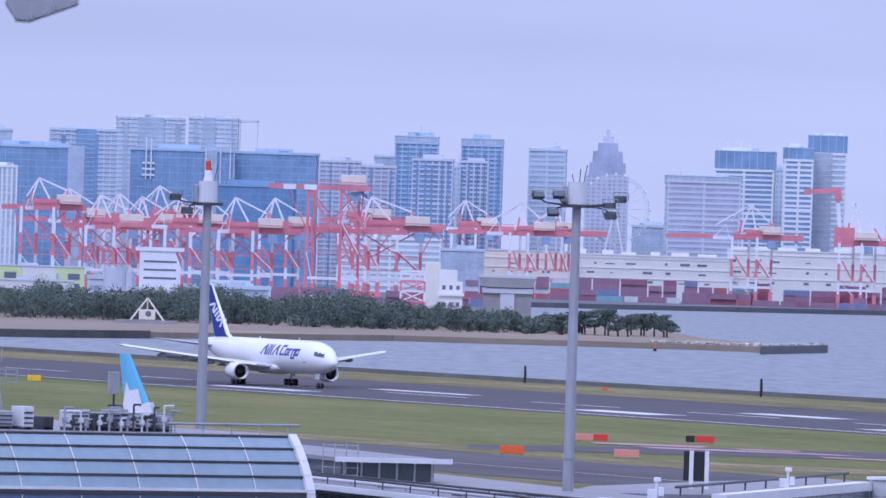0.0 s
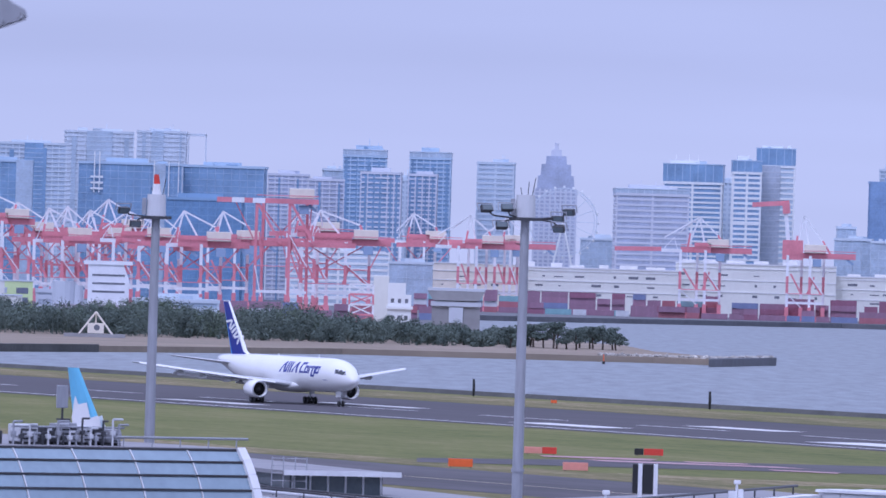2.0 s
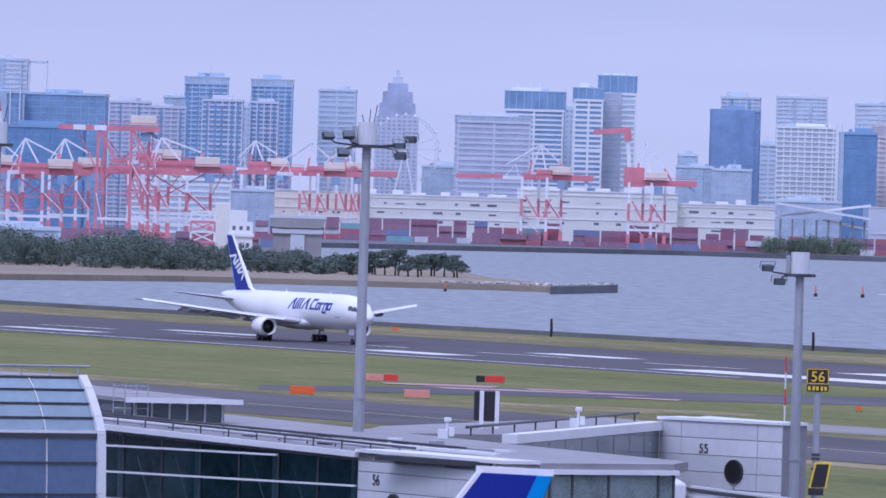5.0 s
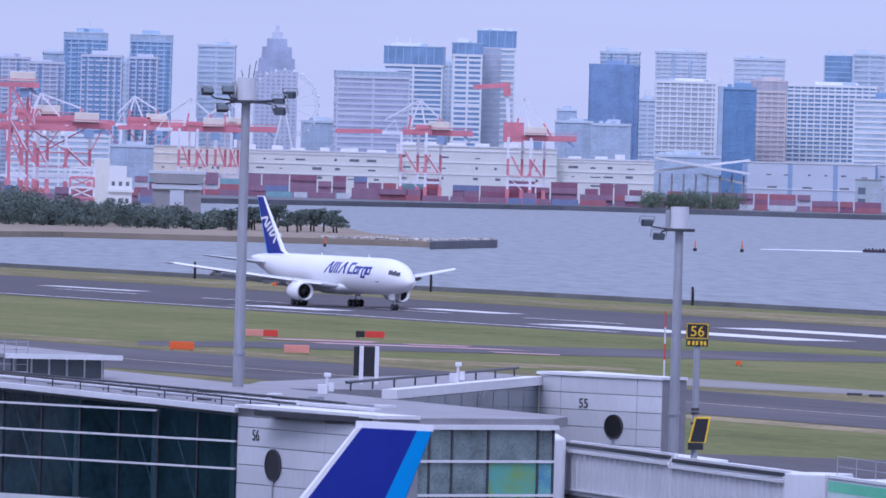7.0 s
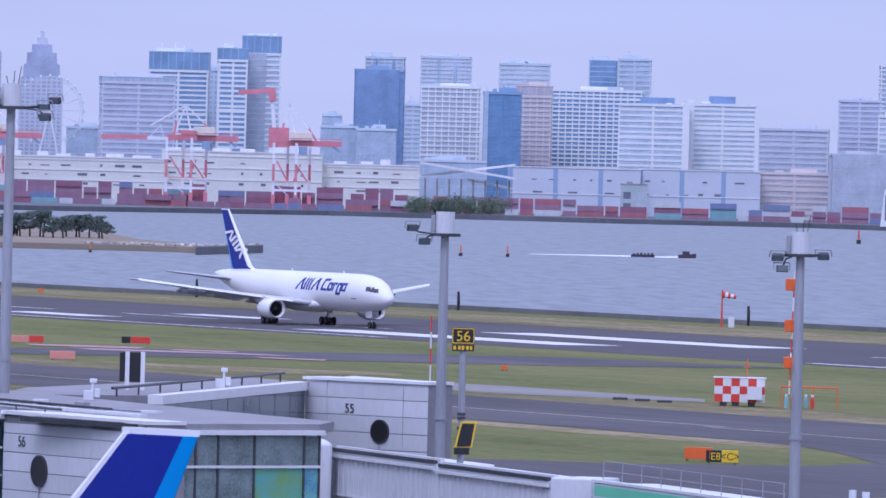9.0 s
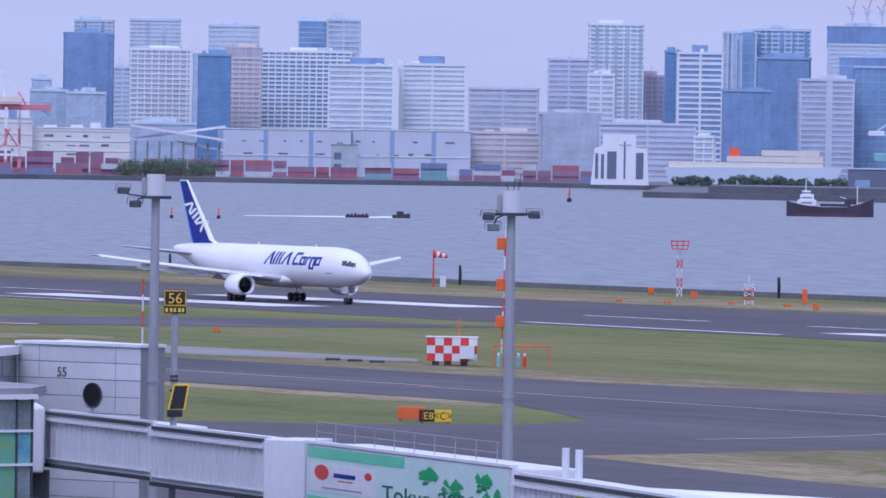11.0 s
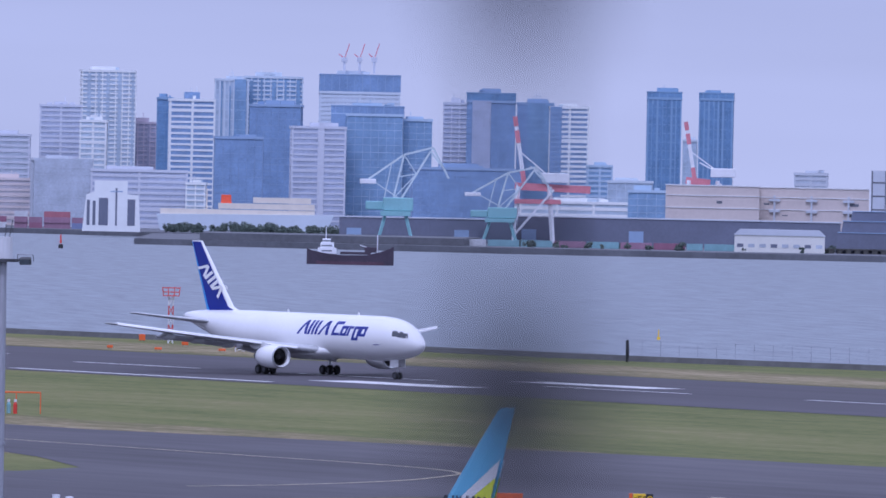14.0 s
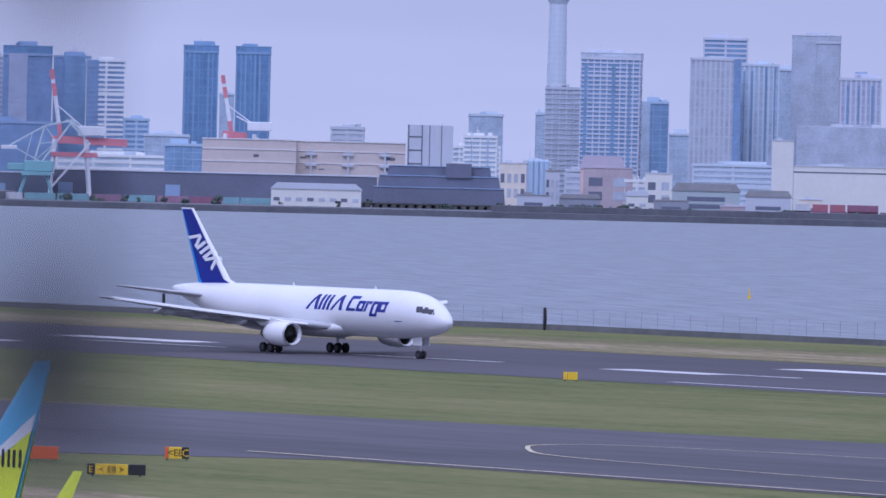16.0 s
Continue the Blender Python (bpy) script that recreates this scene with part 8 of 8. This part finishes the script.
board_sign(-715, 567.5, 1.5, 0.8, ((0.3, YELLOW, "", None), (0.7, YELLOW, "", None)), "small yellow runway distance sign")
board_sign(-1296, 557, 2.2, 0.9, ((0.3, YELLOW, "", None), (0.7, YELLOW, "", None)), "small yellow runway distance sign")
board_sign(-903, 447, 2.8, 0.9, ((1.0, ORANGE, "", None),), "plain orange barrier board on the grass")
board_sign(-896, 458, 2.9, 0.9, ((1.0, SALMON, "", None),), "faded salmon barrier board on the grass")
board_sign(-974, 493, 4.0, 0.8, ((0.55, SALMON, "", None), (0.45, RED, "", None)), "red and white runway entry board")
board_sign(-976, 509, 3.6, 0.8, ((0.32, BLACK, "", None), (0.68, RED, "", None)), "black and red runway entry board")
board_sign(*ring_at((4.06, 1008))[0], 0.7, 0.5, ((1.0, ORANGE, "", None),), "small orange marker board")

# red and white chequered equipment cabin with bottles and a frame
cab_az, cab_d = polar(-752, 459.5)
cabin = thing("equipment_cabin", "red and white chequered equipment cabin on short legs", "cabin", facing(cab_az, cab_d, 0))
bm = mesh()
box(bm, -2.5, 2.5, 0.05, 2.4, 0.45, 2.8)
link("core", bm, ROOFWHITE, cabin)
for i in range(6):
    for j in range(3):
        bm = mesh()
        box(bm, -2.5 + i * 0.833 + 0.01, -2.5 + (i + 1) * 0.833 - 0.01, 0.0, 0.05, 0.45 + j * 0.783 + 0.01, 0.45 + (j + 1) * 0.783 - 0.01)
        link("chequer", bm, RED if (i + j) % 2 == 0 else ROOFWHITE, cabin)
bm = mesh()
box(bm, 0.75, 2.2, -0.9, -0.05, 0.75, 2.0)
link("meter_box", bm, PANEL2, cabin, "pale blue-grey meter box")
for x in (-1.6, -0.4, 1.2):
    bm = mesh()
    box(bm, x - 0.35, x + 0.35, 0.2, 2.2, 0.0, 0.45)
    link("leg", bm, DARKMETAL, cabin)
bm = mesh()
box(bm, -2.6, 2.6, -0.05, 2.5, 2.8, 2.9)
link("roof", bm, ROOFWHITE, cabin)
bm = mesh()
tube(bm, (0.7, 1, 2.9), (0.7, 1, 4.8), 0.05, n=6)
tube(bm, (0.35, 1, 3.9), (1.1, 1, 3.9), 0.04, n=6)
link("aerial", bm, ORANGE, cabin, "orange aerial")
rackf = thing("pipe_rack", "orange pipe frame over gas bottles", "frame", facing(cab_az + 0.46, cab_d, 0))
bm = mesh()
tube(bm, (-3.0, 0, 2.1), (2.6, 0, 2.1), 0.08, n=6)
for x in (-2.9, 0.2, 2.6):
    tube(bm, (x, 0, 0), (x, 0, 2.1), 0.06, n=6)
link("frame", bm, ORANGE, rackf)
for k, mat in enumerate((CRANETEAL, RED, RED, CRANETEAL, RED)):
    g = thing("gas_bottle", f"{'teal' if mat is CRANETEAL else 'red'} gas bottle with a white cap", "bottle", facing(cab_az + 0.30 + k * 0.042, cab_d - 0.6 + (k % 2) * 0.7, 0), "gas bottles")
    bm = mesh()
    tube(bm, (0, 0, 0), (0, 0, 0.95), 0.2, n=10)
    tube(bm, (0, 0, 0.95), (0, 0, 1.15), 0.2, 0.08, n=10)
    link("body", bm, mat, g)
    bm = mesh()
    tube(bm, (0, 0, 1.15), (0, 0, 1.4), 0.14, n=10)
    link("cap", bm, ROOFWHITE, g)

# wind mast with three orange drums
drum_az = 5.893
dm = thing("drum_mast", "thin red and white mast with three orange drums", "mast", facing(drum_az, 937, 0))
for k in range(9):
    bm = mesh()
    tube(bm, (-0.05 + k * 0.03, 0, k * 1.45), (-0.05 + (k + 1) * 0.03, 0, (k + 1) * 1.45), 0.08, n=8)
    link("band", bm, RED if k % 2 else ROOFWHITE, dm)
for z in (3.3, 7.2, 11.5):
    bm = mesh()
    tube(bm, (-0.15, 0, z - 0.62), (-0.15, 0, z + 0.62), 0.58, n=14)
    bmesh.ops.bevel(bm, geom=bm.edges[:], offset=0.06, segments=1, affect="EDGES")
    link("drum", bm, ORANGE, dm, "orange drum")

# windsock
ws = thing("windsock", "red and white windsock on a red mast", "windsock", facing(5.445, 1333, 0))
bm = mesh()
tube(bm, (0, 0, 0), (0, 0, 5.6), 0.16, 0.1, n=8)
link("mast", bm, RED, ws)
for k in range(5):
    bm = mesh()
    tube(bm, (k * 0.42, 0, 4.9 - k * 0.07), ((k + 1) * 0.42, 0, 4.9 - (k + 1) * 0.07), 0.55 - k * 0.06, 0.49 - k * 0.06, n=12)
    link("sock_band", bm, RED if k % 2 == 0 else ROOFWHITE, ws)
bm = mesh()
bevelled(bm, 1.0, 1.9, -0.3, 0.3, 0.0, 1.6, 0.05)
link("cabinet", bm, PANEL2, ws)


def lattice_tower(az, dist, h, w, label, cage):
    t = thing("approach_mast", label, "mast", facing(az, dist, 0), "antenna masts")
    n = 5
    for k in range(n):
        z0, z1 = h * k / n, h * (k + 1) / n
        bm = mesh()
        for x, y in ((-w, -w), (w, -w), (w, w), (-w, w)):
            tube(bm, (x, y, z0), (x, y, z1), 0.07, n=5)
        for a, b in (((-w, -w), (w, -w)), ((w, -w), (w, w)), ((w, w), (-w, w)), ((-w, w), (-w, -w))):
            tube(bm, (*a, z0), (*b, z1), 0.05, n=5)
        tagged(link("stage", bm, RED if k % 2 else ROOFWHITE, t), kind="stuff")
    if cage:
        bm = mesh()
        box(bm, -1.1, 1.1, -0.8, 0.8, h, h + 0.12)
        for x in (-1.1, -0.4, 0.4, 1.1):
            for y in (-0.8, 0.8):
                tube(bm, (x, y, h), (x * 1.15, y, h + 1.3), 0.07, n=5)
        for z in (0.6, 1.2):
            for y in (-0.8, 0.8):
                tube(bm, (-1.2, y, h + z), (1.2, y, h + z), 0.07, n=5)
        link("cage", bm, RED, t, "red platform cage")
    else:
        bm = mesh()
        tube(bm, (0, 0, h), (0, 0, h + 1.2), 0.08, n=6)
        box(bm, -0.9, 0.9, -0.3, 0.3, h * 0.72, h * 0.8)
        link("arm", bm, ROOFWHITE, t)


lattice_tower(7.026, 1285, 6.8, 0.33, "red and white lattice mast with a caged platform", True)
lattice_tower(7.473, 1232, 2.9, 0.6, "short red and white antenna tower", False)


def marker(az, dist, w, h):
    t = thing("marker_board", "orange marker board on the far verge", "marker", facing(az, dist, 0), "orange markers")
    bm = mesh()
    bevelled(bm, -w / 2, w / 2, -0.15, 0.15, 0.15, 0.15 + h, 0.04)
    link("panel", bm, ORANGE, t)
    bm = mesh()
    for s in (-0.3, 0.3):
        tube(bm, (w * s, 0, 0), (w * s, 0, 0.2), 0.05, n=5)
    link("leg", bm, DARKMETAL, t)


for a, d, w, h in ((6.845, 1297, 0.9, 0.9), (7.121, 1266, 0.95, 0.9), (7.832, 1238, 0.7, 2.0), (7.905, 1198, 0.85, 0.8), (6.64, 1235, 0.8, 0.35), (6.95, 1228, 1.0, 0.3), (7.36, 1228, 1.0, 0.3), (7.72, 1218, 1.2, 0.35), (1.07, 1500, 1.0, 0.5)):
    marker(a, d, w, h)

# blast boards on the service strip
for k in range(3):
    az_, d_ = polar(-770 + k * 4, 456.5 + k * 0.2)
    t = thing("drain_box", "dark low drain box on the service strip", "drain", facing(az_, d_, 0), "drain boxes")
    bm = mesh()
    bevelled(bm, -0.75, 0.75, -0.4, 0.4, 0, 0.28, 0.05)
    link("lid", bm, DARKMETAL, t)

# thin perimeter fence along the seawall
fence = thing("perimeter_fence", "thin wire fence on slim posts along the seawall", "fence")
fence.matrix_world = FIELD
bm = mesh()
for (u0, v0), (u1, v1) in zip(COAST[4:8], COAST[5:9]):
    n = int((u1 - u0) / 3.2)
    for k in range(n):
        u, v = u0 + (u1 - u0) * k / n, v0 + (v1 - v0) * k / n - 0.1
        tube(bm, (u, v, 0.6), (u, v, 2.9), 0.012, n=4)
    for z in (1.4, 2.1, 2.85):
        tube(bm, (u0, v0 - 0.1, z), (u1, v1 - 0.1, z), 0.006, n=4)
tagged(link("wire", bm, DARKMETAL, fence), kind="stuff")

# ---- on the water ----
def coaster():
    s = thing("coaster", "dark small freighter with a white bridge house under way", "ship")
    bm = mesh()
    loft(bm, [[(x, -w, 3.4 + u), (x, -w * 0.9, -0.4), (x, w * 0.9, -0.4), (x, w, 3.4 + u)] for x, w, u in ((-13.4, 1.4, 1.5), (-11.8, 2.7, 0.9), (-8, 3.1, 0.1), (-2, 3.2, -0.5), (5, 3.2, -0.4), (9.5, 2.6, 0.7), (12, 1.6, 1.7), (13.6, 0.3, 2.5))])
    link("hull", bm, HULL, s, "dark hull")
    bm = mesh()
    loft(bm, [[(x, -w, 1.0), (x, -w, -0.3), (x, w, -0.3), (x, w, 1.0)] for x, w in ((-10.5, 2.9), (-6, 3.22), (6, 3.22), (10.5, 2.2))])
    link("boot_top", bm, HULLRED, s, "red lead waterline")
    bm = mesh()
    bevelled(bm, -10, -4.2, -2.4, 2.4, 3.2, 5.2, 0.15)
    bevelled(bm, -9.2, -5.0, -2.0, 2.0, 5.2, 6.8, 0.15)
    bevelled(bm, -8.6, -6.0, -1.6, 1.6, 6.8, 8.0, 0.1)
    link("bridge_house", bm, CRANEWHITE, s, "white bridge house")
    for z in (4.2, 5.8, 7.3):
        bm = mesh()
        box(bm, -8.8, -5.6, -2.46 if z < 5 else -2.06 if z < 7 else -1.66, -1.2, z - 0.2, z + 0.2)
        link("window_row", bm, SLIT, s)
    bm = mesh()
    tube(bm, (-7.5, 0, 8), (-7.5, 0, 11.5), 0.14, n=6)
    tube(bm, (8.5, 0, 3.5), (8.5, 0, 9.5), 0.16, n=6)
    tube(bm, (8.5, 0, 4.5), (3.0, 0, 6.2), 0.12, n=6)
    link("mast", bm, CRANEWHITE, s)
    bm = mesh()
    box(bm, -3, 6.5, -2.6, 2.6, 3.2, 4.0)
    box(bm, 4.5, 8.2, -1.5, 1.5, 3.9, 5.6)
    link("hatch", bm, HULL, s, "dark hatch covers")
    return s


def launch():
    s = thing("tug", "small dark tug with a barge under way", "boat")
    bm = mesh()
    loft(bm, [[(x, -w, 0.9 + u), (x, -w, -0.3), (x, w, -0.3), (x, w, 0.9 + u)] for x, w, u in ((-2.4, 1.0, 0), (0.5, 1.2, 0.1), (2.6, 0.2, 0.5))])
    link("hull", bm, HULL, s)
    bm = mesh()
    bevelled(bm, -1.2, 0.8, -0.8, 0.8, 0.8, 1.9, 0.08)
    link("cabin", bm, DARKMETAL, s)
    bm = mesh()
    loft(bm, [[(x, -1.3, 0.7), (x, -1.2, -0.2), (x, 1.2, -0.2), (x, 1.3, 0.7)] for x in (-15.5, -9.0)])
    barge = link("barge", bm, HULL, s, "dark loaded barge")
    for k in range(6):
        bm = mesh()
        bevelled(bm, -15 + k, -14.4 + k, -1, 1, 0.7, 1.05 + 0.1 * (k % 3), 0.05)
        link("crate", bm, DARKMETAL, barge)
    bm = mesh()
    loft(bm, [[(-44, -0.3, 0.0), (-44, 0.3, 0.0), (-44, 0.0, 0.12)], [(-16, -0.8, 0.0), (-16, 0.8, 0.0), (-16, 0.0, 0.36)], [(-9.2, -0.8, 0.0), (-9.2, 0.8, 0.0), (-9.2, 0.0, 0.3)], [(-2.4, -0.6, 0.0), (-2.4, 0.6, 0.0), (-2.4, 0.0, 0.5)]])
    link("wake", bm, ROOFWHITE, s, "white wake")
    return s


SHIP, TUG = coaster(), launch()


def buoy(az, dist, h, mat, label):
    b = thing("buoy", label, "buoy", facing(az, dist, SEA))
    bm = mesh()
    tube(bm, (0, 0, -0.3), (0, 0, h * 0.3), h * 0.19, h * 0.15, n=10)
    link("float", bm, BLACK if mat is not YELLOW else YELLOW, b)
    bm = mesh()
    tube(bm, (0, 0, h * 0.35), (0, 0, h), h * 0.08, h * 0.04, n=8)
    link("tower", bm, mat, b)


for a, d, h, mat, label in ((1.381, 2240, 2.4, ORANGE, "small orange channel buoy"), (3.759, 2390, 3.0, ORANGE, "dark and orange channel buoy"), (4.06, 2400, 3.0, ORANGE, "dark and orange channel buoy"), (13.72, 1552, 1.9, YELLOW, "yellow channel buoy afloat"), (10.16, 1470, 1.7, YELLOW, "yellow channel buoy afloat"), (6.31, 3200, 5.0, RED, "tall red channel beacon")):
    buoy(a, d, h, mat, label)

# ---- the observation deck's wire, close to the lens ----
deck = thing("deck_wire", "dark steel fence wire with two clamps", "fence wire", facing(9.235, 2.0, 0))
bm = mesh()
tube(bm, (0, 0, 21.3), (0, 0, 24.6), 0.003, n=8)
link("wire", bm, DARKMETAL, deck)
for z, r in ((EYE + 2.0 * math.tan(radians(1.50)), 0.012), (EYE + 2.0 * math.tan(radians(-1.40)), 0.0155)):
    bm = mesh()
    tube(bm, (0, 0, z - 0.018), (0, 0, z + 0.018), r, n=12)
    link("clamp", bm, BLACK, deck)
bm = mesh()
box(bm, -6, 6, 1.85, 2.15, 21.1, 21.3)
box(bm, -6, 6, -3, 1.85, 20.9, 21.1)
structure("deck", bm, CONCRETE, "concrete observation deck floor with a kerb", "deck")
bm = mesh()
tube(bm, (-6, 1.95, 24.6), (6, 1.95, 24.6), 0.03, n=10)
for x in (-5.9, 5.9):
    tube(bm, (x, 1.95, 21.3), (x, 1.95, 24.6), 0.03, n=10)
structure("deck_rail", bm, DARKMETAL, "dark steel deck rail", "rail")
bm = mesh()
box(bm, -5.5, 5.5, -2.6, 1.6, 0, 20.9)
structure("deck_building", bm, PANEL, "pale terminal building under the deck", "building")


def motions():
    walk(FREIGHTER, [(t, pose(*field(u, CENTRE), 0, 0, AIRCRAFT_HEADING)) for t, u in TAKEOFF_ROLL])
    walk(SHIP, [(t, facing(7.982 + 0.0617 * (t - 11), 2770, SEA)) for t in (0.0, 4.0, 8.0, 12.0, 16.0)])
    walk(TUG, [(t, facing(5.20 + 0.010 * (t - 8), 2495, SEA)) for t in (0.0, 8.0, 16.0)])


motions()
